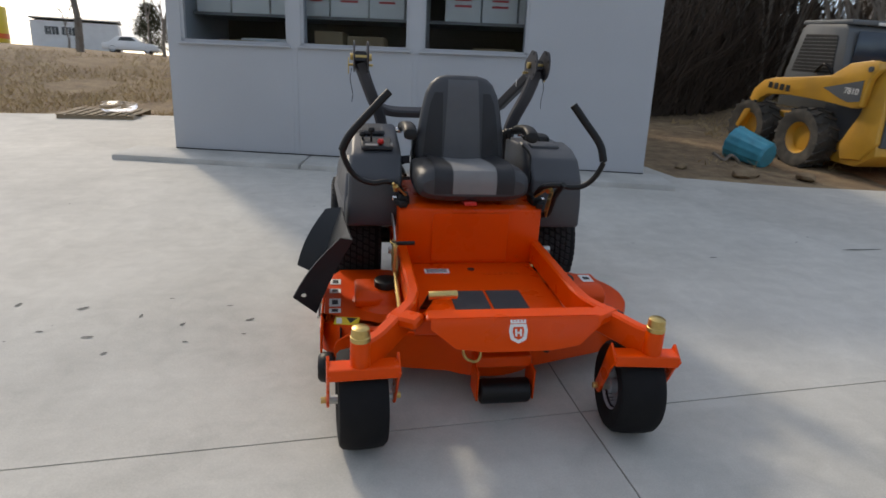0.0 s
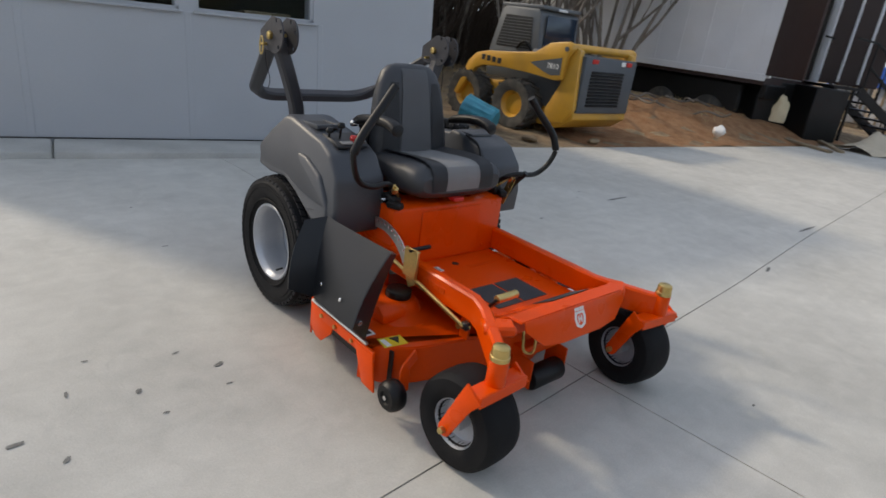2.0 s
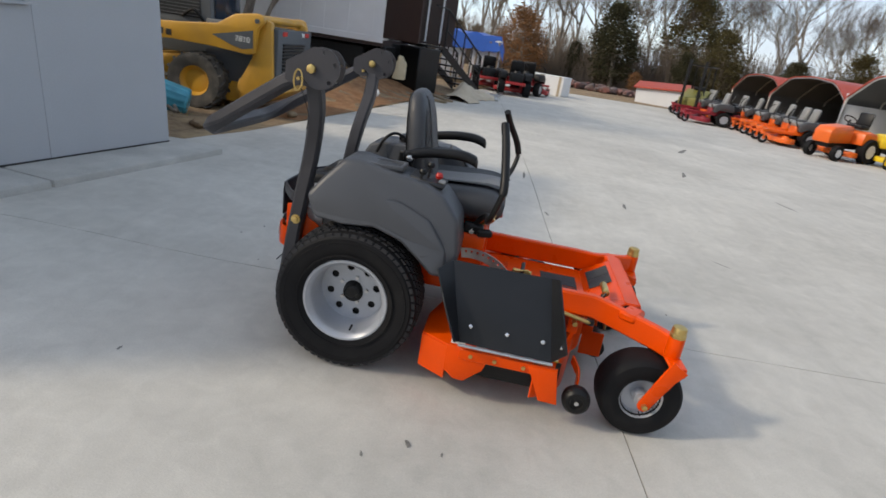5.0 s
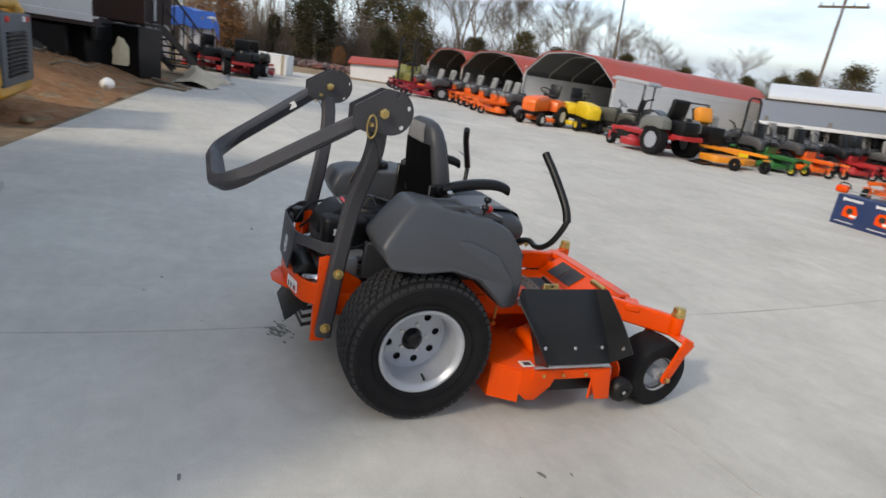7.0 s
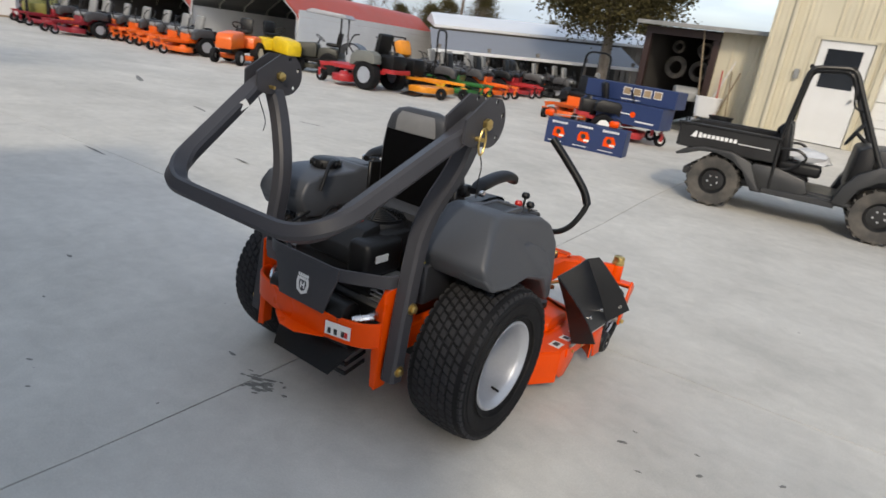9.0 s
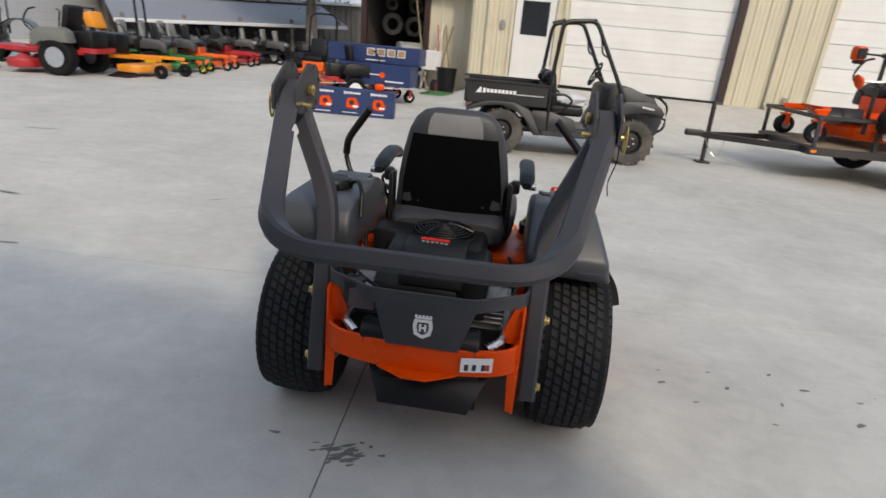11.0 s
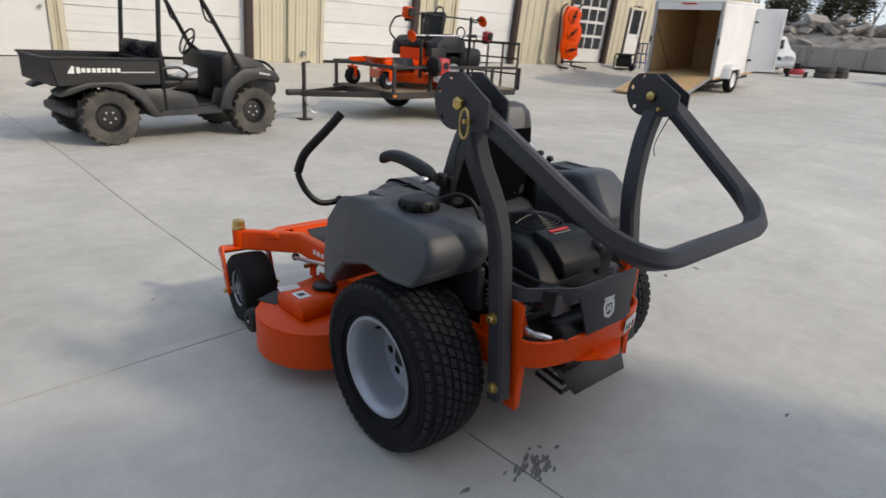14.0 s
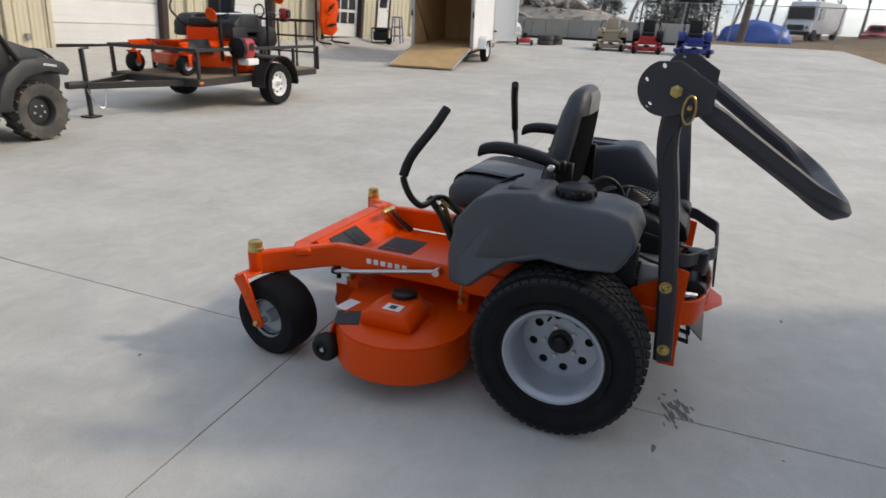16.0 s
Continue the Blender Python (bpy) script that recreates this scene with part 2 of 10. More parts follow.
# ---- building blocks ----
def part(name, bm, material, parent, label="", m=None, flat=False):
    """Links a bmesh as one mesh object under a thing or a part; hard edges stay hard, round ones are smoothed."""
    bmesh.ops.remove_doubles(bm, verts=bm.verts, dist=1e-5)
    bmesh.ops.recalc_face_normals(bm, faces=bm.faces)
    for f in bm.faces:
        f.smooth = not flat
    for e in bm.edges:
        if len(e.link_faces) == 2 and e.calc_face_angle(0) > 0.62:
            e.smooth = False
    me = bpy.data.meshes.new(name)
    bm.to_mesh(me)
    bm.free()
    me.materials.append(material)
    ob = new(name, me)
    if parent is not None:
        ob.parent = parent
    if m is not None:
        ob.matrix_basis = m
    if label:
        tagged(ob, label)
    return ob


def again(ob, m):
    """Another piece on the same mesh, under the same parent."""
    o = ob.copy()
    scene.collection.objects.link(o)
    o.matrix_basis = m
    return o


def thing(name, m, label, category, group="", kind=""):
    ob = new(name)
    ob.empty_display_size = 0.1
    ob.matrix_basis = m
    return tagged(ob, label, category, group, kind)


def solo(name, bm, material, m, label, category, group="", kind="", flat=False):
    return tagged(part(name, bm, material, None, m=m, flat=flat), label, category, group, kind)


def soften(bm, geom, r, seg=2):
    edges = [e for e in {e for v in geom for e in v.link_edges} if len(e.link_faces) == 2 and e.calc_face_angle(0) > 0.3]
    bmesh.ops.bevel(bm, geom=edges, offset=r, offset_type="OFFSET", segments=seg, profile=0.5, affect="EDGES", clamp_overlap=True)


def box(bm, c, s, r=0.0, m=None, seg=1):
    """A box round c of size s, its edges rounded by r."""
    b2 = bmesh.new()
    bmesh.ops.create_cube(b2, size=1, matrix=Matrix.Diagonal((*s, 1)))
    if r:
        bmesh.ops.bevel(b2, geom=list(b2.edges), offset=min(r, min(s) * 0.45), segments=seg, profile=0.5, affect="EDGES")
    b2.transform(Matrix.Translation(c) @ (m or Matrix()))
    return join(bm, b2)


def join(bm, b2):
    me = bpy.data.meshes.new("tmp")
    b2.to_mesh(me)
    b2.free()
    bm.from_mesh(me)
    bpy.data.meshes.remove(me)
    return bm


def frame_to(a, b):
    d = Vector(b) - Vector(a)
    return Matrix.Translation((Vector(a) + Vector(b)) / 2) @ d.to_track_quat("Z", "Y").to_matrix().to_4x4(), d.length


def cyl(bm, a, b, r, r2=None, seg=20, bev=0.0):
    m, length = frame_to(a, b)
    b2 = bmesh.new()
    bmesh.ops.create_cone(b2, cap_ends=True, segments=seg, radius1=r, radius2=r if r2 is None else r2, depth=length)
    if bev:
        rims = [e for e in b2.edges if len(e.link_faces) == 2 and e.calc_face_angle(0) > 0.9]
        bmesh.ops.bevel(b2, geom=rims, offset=bev, segments=2, profile=0.5, affect="EDGES")
    b2.transform(m)
    return join(bm, b2)


def spline(pts, n=6):
    """A smooth run of points through the given ones."""
    p = [Vector(q) for q in pts]
    p = [p[0] * 2 - p[1]] + p + [p[-1] * 2 - p[-2]]
    out = []
    for i in range(1, len(p) - 2):
        a, b, c, d = p[i - 1:i + 3]
        for k in range(n):
            t = k / n
            out.append(0.5 * ((2 * b) + (c - a) * t + (2 * a - 5 * b + 4 * c - d) * t * t + (3 * b - a - 3 * c + d) * t ** 3))
    return out + [p[-2]]


def rounded(pts, r, n=5, closed=False):
    """A polyline with its corners rounded to about r."""
    p = [Vector(q) for q in pts]
    out, m = [], len(p)
    for i in range(m):
        if not closed and i in (0, m - 1):
            out.append(p[i])
            continue
        a, b, c = p[i - 1], p[i], p[(i + 1) % m]
        k = min(r, (a - b).length * 0.48, (c - b).length * 0.48)
        s, e = b + (a - b).normalized() * k, b + (c - b).normalized() * k
        for j in range(n + 1):
            t = j / n
            out.append(s * (1 - t) ** 2 + b * 2 * t * (1 - t) + e * t * t)
    return out


def sweep(bm, pts, section, up=(0, 0, 1), closed=False):
    """Carries a section (list of (side, up) offsets) along points."""
    p = [Vector(q) for q in pts]
    n, k = len(p), len(section)
    rings = []
    ref = Vector(up)
    for i in range(n):
        a = p[i - 1] if (i or closed) else p[i]
        b = p[(i + 1) % n] if (i < n - 1 or closed) else p[i]
        d = (b - a).normalized()
        side = d.cross(ref)
        if side.length < 1e-4:
            side = d.cross(Vector((1, 0, 0)))
        side.normalize()
        u = side.cross(d)
        # widen at mitres so that the section keeps its width
        if 0 < i < n - 1 or closed:
            d1, d2 = (p[i] - p[i - 1]).normalized(), (p[(i + 1) % n] - p[i]).normalized()
            w = 1 / max(0.5, math.sqrt(max(0.0, (1 + d1.dot(d2)) / 2)))
            turn = (d2 - d1)
            turn = turn.normalized() if turn.length > 1e-6 else Vector()
        else:
            w, turn = 1, Vector()
        ring = []
        for x, y in section:
            o = side * x + u * y
            o += turn * (o.dot(turn) * (w - 1))
            ring.append(bm.verts.new(p[i] + o))
        rings.append(ring)
    for i in range(n if closed else n - 1):
        a, b = rings[i], rings[(i + 1) % n]
        for j in range(k):
            bm.faces.new((a[j], a[(j + 1) % k], b[(j + 1) % k], b[j]))
    if not closed:
        bm.faces.new(rings[0][::-1])
        bm.faces.new(rings[-1])
    return bm


def ring2(r, n=10):
    return [(r * math.cos(2 * math.pi * i / n), r * math.sin(2 * math.pi * i / n)) for i in range(n)]


def rect2(w, h, r=0.0):
    w, h = w / 2, h / 2
    if not r:
        return [(-w, -h), (w, -h), (w, h), (-w, h)]
    return [(-w + r, -h), (w - r, -h), (w, -h + r), (w, h - r), (w - r, h), (-w + r, h), (-w, h - r), (-w, -h + r)]


def tube(bm, pts, r, seg=10, up=(0, 0, 1), closed=False):
    return sweep(bm, pts, ring2(r, seg), up, closed)


def bar(bm, pts, w, h, r=0.004, up=(0, 0, 1), closed=False):
    return sweep(bm, pts, rect2(w, h, r), up, closed)


def plate(bm, outline, thick, m=None, holes=(), r=0.0):
    """An outline in the local XY plane, with holes, thickened along Z both ways."""
    b2 = bmesh.new()
    loops = [list(outline)] + [list(h) for h in holes]
    edges = []
    for lp in loops:
        vs = [b2.verts.new((x, y, -thick / 2)) for x, y in lp]
        edges += [b2.edges.new((vs[i], vs[(i + 1) % len(vs)])) for i in range(len(vs))]
    if holes:
        bmesh.ops.triangle_fill(b2, edges=edges, use_beauty=True)
    else:
        b2.faces.new(list(b2.verts))
    faces = list(b2.faces)
    up = bmesh.ops.extrude_face_region(b2, geom=faces)
    bmesh.ops.translate(b2, vec=(0, 0, thick), verts=[v for v in up["geom"] if isinstance(v, bmesh.types.BMVert)])
    bmesh.ops.recalc_face_normals(b2, faces=b2.faces)
    if r:
        rim = [e for e in b2.edges if len(e.link_faces) == 2 and e.calc_face_angle(0) > 0.6]
        bmesh.ops.bevel(b2, geom=rim, offset=r, segments=2, profile=0.5, affect="EDGES", clamp_overlap=True)
    if m is not None:
        b2.transform(m)
    return join(bm, b2)


def circle(cx, cy, r, n=16):
    return [(cx + r * math.cos(2 * math.pi * i / n), cy + r * math.sin(2 * math.pi * i / n)) for i in range(n)]


def lathe(bm, profile, m=None, seg=32, closed=False):
    """Spins (radius, height) pairs round the local Z axis."""
    rings = []
    b2 = bmesh.new()
    for r, z in profile:
        rings.append([b2.verts.new((r * math.cos(2 * math.pi * i / seg), r * math.sin(2 * math.pi * i / seg), z)) for i in range(seg)])
    pairs = list(zip(rings, rings[1:])) + ([(rings[-1], rings[0])] if closed else [])
    for a, b in pairs:
        for i in range(seg):
            j = (i + 1) % seg
            b2.faces.new((a[i], a[j], b[j], b[i]))
    if not closed:
        for ring, (r, _) in ((rings[0], profile[0]), (rings[-1], profile[-1])):
            if r > 1e-4:
                b2.faces.new(ring)
    bmesh.ops.remove_doubles(b2, verts=b2.verts, dist=1e-5)
    if m is not None:
        b2.transform(m)
    return join(bm, b2)


def loft(bm, rings, cap=True):
    vs = [[bm.verts.new(p) for p in ring] for ring in rings]
    n = len(vs[0])
    for a, b in zip(vs, vs[1:]):
        for i in range(n):
            bm.faces.new((a[i], a[(i + 1) % n], b[(i + 1) % n], b[i]))
    if cap:
        bm.faces.new(vs[0][::-1])
        bm.faces.new(vs[-1])
    return bm


def squircle(w, h, n=24, k=3.2):
    """A rounded rectangle as points, w by h."""
    out = []
    for i in range(n):
        a = 2 * math.pi * i / n
        c, s = math.cos(a), math.sin(a)
        out.append((w / 2 * math.copysign(abs(c) ** (2 / k), c), h / 2 * math.copysign(abs(s) ** (2 / k), s)))
    return out


def prism(bm, side, x0, x1, r=0.01, seg=2, taper=None):
    """A side outline of (y, z) extruded across from x0 to x1, edges rounded; taper(x, y, z) may move points."""
    b2 = bmesh.new()
    vs = [b2.verts.new((x0, y, z)) for y, z in side]
    f = b2.faces.new(vs)
    up = bmesh.ops.extrude_face_region(b2, geom=[f])
    bmesh.ops.translate(b2, vec=(x1 - x0, 0, 0), verts=[v for v in up["geom"] if isinstance(v, bmesh.types.BMVert)])
    bmesh.ops.recalc_face_normals(b2, faces=b2.faces)
    if taper:
        for v in b2.verts:
            v.co = taper(*v.co)
    if r:
        bmesh.ops.bevel(b2, geom=[e for e in b2.edges if e.calc_face_angle(0) > 0.35], offset=r, segments=seg, profile=0.5, affect="EDGES", clamp_overlap=True)
    return join(bm, b2)


def words(name, text, size, material, parent, m, depth=0.002):
    """Raised lettering as a mesh under its thing."""
    cu = bpy.data.curves.new(name, "FONT")
    cu.body, cu.size, cu.extrude, cu.align_x, cu.align_y = text, size, depth, "CENTER", "CENTER"
    tmp = new("tmp_text", cu)
    me = bpy.data.meshes.new_from_object(tmp.evaluated_get(bpy.context.evaluated_depsgraph_get()))
    bpy.data.objects.remove(tmp)
    bpy.data.curves.remove(cu)
    me.materials.append(material)
    ob = new(name, me)
    ob.parent = parent
    ob.matrix_basis = m
    return ob


def rise(x):
    """How far the yard climbs above its own plane towards the far gate."""
    d = x - 9
    return 1.5 * math.tanh(0.0225 * (d + math.sqrt(d * d + 4)) / 1.5)


def apron(x, y):
    """The slabs climb again in front of the garage doors."""
    return 0.45 * smooth((y - 10.0) / 3.3) * smooth((x + 1.6) / 1.4)


def smooth(t):
    t = min(1.0, max(0.0, t))
    return t * t * (3 - 2 * t)


def at_yard(x, y, turn=0.0, z=0.0):
    """A pose on the yard, leaning with it."""
    slope = math.degrees(math.atan((rise(x + 0.5) - rise(x - 0.5))))
    return TILT @ pose(x, y, rise(x) + apron(x, y) + z) @ pose(0, 0, 0, 0, -slope, 0) @ pose(0, 0, 0, 0, 0, turn)


def at_plumb(x, y, turn=0.0, z=0.0):
    """A pose at a place on the yard, standing plumb."""
    return Matrix.Translation(TILT @ Vector((x, y, rise(x) + apron(x, y) + z))) @ pose(0, 0, 0, 0, 0, turn)
# ---- yard and land ----
def land_mesh(xs, ys, fn):
    bm = bmesh.new()
    grid = [[bm.verts.new((x, y, fn(x, y))) for y in ys] for x in xs]
    for a, b in zip(grid, grid[1:]):
        for j in range(len(ys) - 1):
            bm.faces.new((a[j], b[j], b[j + 1], a[j + 1]))
    return bm


def edge_y(x):
    """The line where the slabs end and the dirt begins."""
    return -2.72 - 0.155 * (x + 3.0) if x < -3.0 else -6.4


def earth(x, y):
    """Height of the bare ground on the yard's plane."""
    z = rise(x) - 0.035
    # dug out under the slabs
    z -= 0.09 * smooth((y - edge_y(x) - 0.15) / 0.4) * smooth((x + 24.0) / 1.0) * smooth((33.5 - x) / 1.0) * smooth((30.0 - y) / 1.0)
    # grassy bank behind the grey building
    z += (0.55 * smooth((-6.6 - y) / 7) - 0.055 * max(0.0, -y - 13.5)) * smooth((x - 0.5) / 3)
    # red dirt thrown up along the slab edge, under the lorry trailer
    off = edge_y(x) - y
    if x < -5 and off > 0:
        z += 0.42 * smooth(off / 2.2) * smooth((-7.0 - x) / 2.5) * smooth((17.5 + x) / 3)
    if x < -2.5 and off > 0.3:
        z += 0.05 * smooth((off - 0.3) / 1.0) * (0.6 + 0.8 * noise.noise(Vector((x * 0.9, y * 0.9, 0))))
        z += 0.035 * noise.noise(Vector((x * 2.6, y * 2.6, 3))) * smooth(off / 0.8)
    if x > 2 and y < -6.4:
        z += 0.06 * noise.noise(Vector((x * 0.8, y * 0.8, 7)))
    return z


def at_bank(x, y, turn=0.0):
    """A pose standing plumb on the bare ground."""
    return Matrix.Translation(TILT @ Vector((x, y, earth(x, y)))) @ pose(0, 0, 0, 0, 0, turn)


def spread(a, b, dense0, dense1, fine, coarse):
    """Steps from a to b, fine between dense0 and dense1 and growing outside."""
    mid = list(np.arange(dense0, dense1, fine)) + [dense1]
    out, s, p = [], fine, dense0
    while p > a:
        s = min(s * 1.35, coarse)
        p -= s
        out.append(max(a, p))
    lo = out[::-1]
    out, s, p = [], fine, dense1
    while p < b:
        s = min(s * 1.35, coarse)
        p += s
        out.append(min(b, p))
    return lo + mid + out


EARTH = layered("dry earth", ((0.25, 0.18, 0.11), (0.36, 0.27, 0.16), (0.17, 0.115, 0.075)), (0.9, 4.0), bump=0.8, bump_scale=14, depth=0.03)
ground = solo("ground", land_mesh(spread(-420, 420, -20, 6, 0.4, 60), spread(-420, 420, -14, 2, 0.4, 60), earth), EARTH, TILT,
              "dry brown earth and dead grass ground", "ground", kind="structure")

# red clay thrown up beside the slabs
RED_DIRT = layered("red clay", ((0.27, 0.125, 0.055), (0.20, 0.10, 0.05), (0.34, 0.19, 0.10)), (1.1, 5.0), bump=0.9, bump_scale=16, depth=0.03)
bm = bmesh.new()
gx, gy = np.arange(-14.2, -5.6, 0.2), np.arange(0.12, 4.0, 0.2)
rows = [[bm.verts.new((x, edge_y(x) - d, earth(x, edge_y(x) - d) + 0.012 + 0.03 * noise.noise(Vector((x * 3, d * 3, 6))))) for d in gy] for x in gx]
for i in range(len(gx) - 1):
    for j in range(len(gy) - 1):
        if noise.noise(Vector((gx[i] * 0.7, gy[j] * 0.7, 1))) * 1.4 + 3.2 - gy[j] - 0.5 * max(0, gx[i] + 7.4) ** 1.5 > 0:
            bm.faces.new((rows[i][j], rows[i + 1][j], rows[i + 1][j + 1], rows[i][j + 1]))
bmesh.ops.delete(bm, geom=[v for v in bm.verts if not v.link_faces], context="VERTS")
solo("red_dirt", bm, RED_DIRT, TILT, "bare red clay thrown up beside the slabs", "dirt", kind="structure")

# concrete slabs with open joints
pavement = thing("pavement", TILT, "pale grey broom-finished concrete yard slabs", "pavement", kind="structure")
US = (-24.0, -12.4, -0.0, 10.5, 21.5, 34.0)
VS = (-9.0, 0.0, 13.6, 30.0)


def dip(x, y):
    """A shallow hollow in the slabs ahead of the mower."""
    ahead = -0.066 * smooth((y - 0.1) / 1.1) * smooth((6.0 - y) / 3.0) * smooth((4.5 - abs(x)) / 2.5)
    foot = 0.04 * smooth((-0.9 - y) / 1.5) * smooth((x + 4.4) / 1.4) * smooth((6.0 - x) / 3.0)
    return apron(x, y) + foot + ahead - 0.015 * smooth((0.2 - x) / 0.6) * smooth((4.5 + x) / 2.5) * smooth((y + 2.2) / 1.8) * smooth((0.9 - y) / 0.8)


def slab_xy(u, v):
    return u - 0.35 - 0.022 * v, 1.2 + 0.055 * u + v


def slab(u0, u1, v0, v1, gap=0.0035):
    bm = bmesh.new()
    nu, nv = 40, 36
    u0, u1, v1 = u0 + gap, u1 - gap, v1 - gap
    tops, lows = [], []
    for i in range(nu + 1):
        u = u0 + (u1 - u0) * i / nu
        lo = v0 + gap
        if v0 < -1:
            lo = edge_y(u - 0.35) - 1.2 - 0.055 * u
        rt, rl = [], []
        for j in range(nv + 1):
            x, y = slab_xy(u, lo + (v1 - lo) * j / nv)
            rt.append(bm.verts.new((x, y, rise(x) + dip(x, y))))
            rl.append(bm.verts.new((x, y, rise(x) + apron(x, y) - 0.13)))
        tops.append(rt)
        lows.append(rl)
    for i in range(nu):
        for j in range(nv):
            bm.faces.new((tops[i][j], tops[i + 1][j], tops[i + 1][j + 1], tops[i][j + 1]))
    ring_t = [tops[i][0] for i in range(nu + 1)] + [tops[nu][j] for j in range(1, nv + 1)] + [tops[i][nv] for i in range(nu - 1, -1, -1)] + [tops[0][j] for j in range(nv - 1, 0, -1)]
    ring_l = [lows[i][0] for i in range(nu + 1)] + [lows[nu][j] for j in range(1, nv + 1)] + [lows[i][nv] for i in range(nu - 1, -1, -1)] + [lows[0][j] for j in range(nv - 1, 0, -1)]
    for k in range(len(ring_t)):
        k2 = (k + 1) % len(ring_t)
        bm.faces.new((ring_t[k], ring_t[k2], ring_l[k2], ring_l[k]))
    bmesh.ops.delete(bm, geom=[v for v in bm.verts if not v.link_faces], context="VERTS")
    return part("slab", bm, CONCRETE, pavement)


for u0, u1 in zip(US, US[1:]):
    for v0, v1 in zip(VS, VS[1:]):
        slab(u0, u1, v0, v1)
bm = bmesh.new()
for u in US[1:-1]:
    for v0, v1 in zip(VS, VS[1:]):
        pts = [slab_xy(u, max(v0, edge_y(u) - 1.2) + (v1 - max(v0, edge_y(u) - 1.2)) * k / 10) for k in range(11)]
        sweep(bm, [(x, y, rise(x) + dip(x, y) - 0.015) for x, y in pts], rect2(0.010, 0.02))
for v in VS[1:-1]:
    pts = [slab_xy(US[0] + (US[-1] - US[0]) * k / 80, v) for k in range(81)]
    sweep(bm, [(x, y, rise(x) + dip(x, y) - 0.015) for x, y in pts], rect2(0.010, 0.02))
part("joint_filler", bm, JOINT, pavement, "dark dirt in the slab joints")


# dark spots, tyre marks and an oil stain on the concrete
def blot(bm, x, y, sx, sy, turn, seed, n=11):
    """A flat irregular patch, a few millimetres proud."""
    c, q = math.cos(math.radians(turn)), math.sin(math.radians(turn))
    ring = []
    for i in range(n):
        a = math.tau * i / n
        r = 0.62 + 0.75 * abs(noise.noise(Vector((math.cos(a) * 1.6 + seed, math.sin(a) * 1.6, seed * 0.7))))
        px_, py_ = sx * r * math.cos(a), sy * r * math.sin(a)
        ring.append(bm.verts.new((x + px_ * c - py_ * q, y + px_ * q + py_ * c, rise(x) + dip(x, y) + 0.002)))
    bm.faces.new(ring)


random.seed(31)
bm = bmesh.new()
for x, y, s, a in ((1.036, 0.37, 0.028, 20), (1.342, 0.395, 0.022, 60), (1.734, 0.483, 0.03, 10), (1.838, 0.206, 0.035, 35), (-0.54, -0.37, 0.025, 0), (1.55, 0.30, 0.018, 80),
                   (1.30, 0.55, 0.015, 0), (1.62, 0.62, 0.02, 45), (1.15, 0.22, 0.016, 20), (1.95, 0.42, 0.02, 0), (2.15, 0.15, 0.025, 70), (1.45, 0.12, 0.014, 0), (1.05, 0.50, 0.014, 0),
                   (-2.0, -0.4, 0.03, 0), (-1.55, -0.72, 0.016, 0), (-1.0, -1.0, 0.018, 30), (0.8, -0.9, 0.02, 0), (2.4, 0.9, 0.02, 10)):
    blot(bm, x, y, s * 1.1, s * 0.42, a, x * 7 + y)
for k in range(28):
    x, y = random.gauss(0.5, 3.2), random.gauss(0.4, 2.6)
    if y > -2.4:
        s = random.uniform(0.003, 0.008)
        blot(bm, x, y, s * random.uniform(1, 2), s, random.uniform(0, 180), k, 7)
for x, y, l, a in ((-2.9, 1.1, 0.14, 10), (-3.7, 2.0, 0.22, -5), (-4.4, 0.9, 0.2, 0), (-6.5, 3.4, 0.35, -15), (-9.6, 4.2, 0.6, -25), (-5.2, 4.4, 0.25, 12), (-3.3, -0.5, 0.2, 0), (-3.0, -0.75, 0.15, 30), (-2.2, 2.6, 0.12, 40)):
    blot(bm, x, y, l, 0.02 * l / 0.2, a, l * 40 + x)
solo("concrete_stain", bm, STAIN, TILT, "small dark tar spots on the concrete", "stain", kind="stuff")
bm = bmesh.new()
for k in range(34):
    u, v = random.gauss(0, 0.055), random.gauss(0, 0.045)
    blot(bm, -0.265 + u, -0.43 + v, random.uniform(0.010, 0.038), random.uniform(0.005, 0.012), 25 + random.gauss(0, 9), k * 1.3, 9)
solo("oil_stain", bm, OILMARK, TILT, "smeared dark oil mark on the concrete", "stain", kind="stuff")
# ---- the zero-turn mower ----
mower = thing("zero_turn_mower", at_yard(-0.012, 0, -1.2), "orange zero-turn mower with grey fenders parked on concrete", "riding mower")
SIDES = (1, -1)


def across(x, inner=False):
    """Turns the local Z axis to point outwards along X (sign of x)."""
    return pose(x, 0, 0, 0, 90 if x > 0 else -90, 0)


def drive_tyre_profile(r, w, rim):
    h = w / 2
    return [(rim, -h * 0.72), (rim + 0.02, -h * 0.86), (r * 0.78, -h * 0.99), (r * 0.90, -h), (r * 0.965, -h * 0.88), (r * 0.985, -h * 0.6),
            (r * 0.99, 0), (r * 0.985, h * 0.6), (r * 0.965, h * 0.88), (r * 0.90, h), (r * 0.78, h * 0.99), (rim + 0.02, h * 0.86), (rim, h * 0.72)]


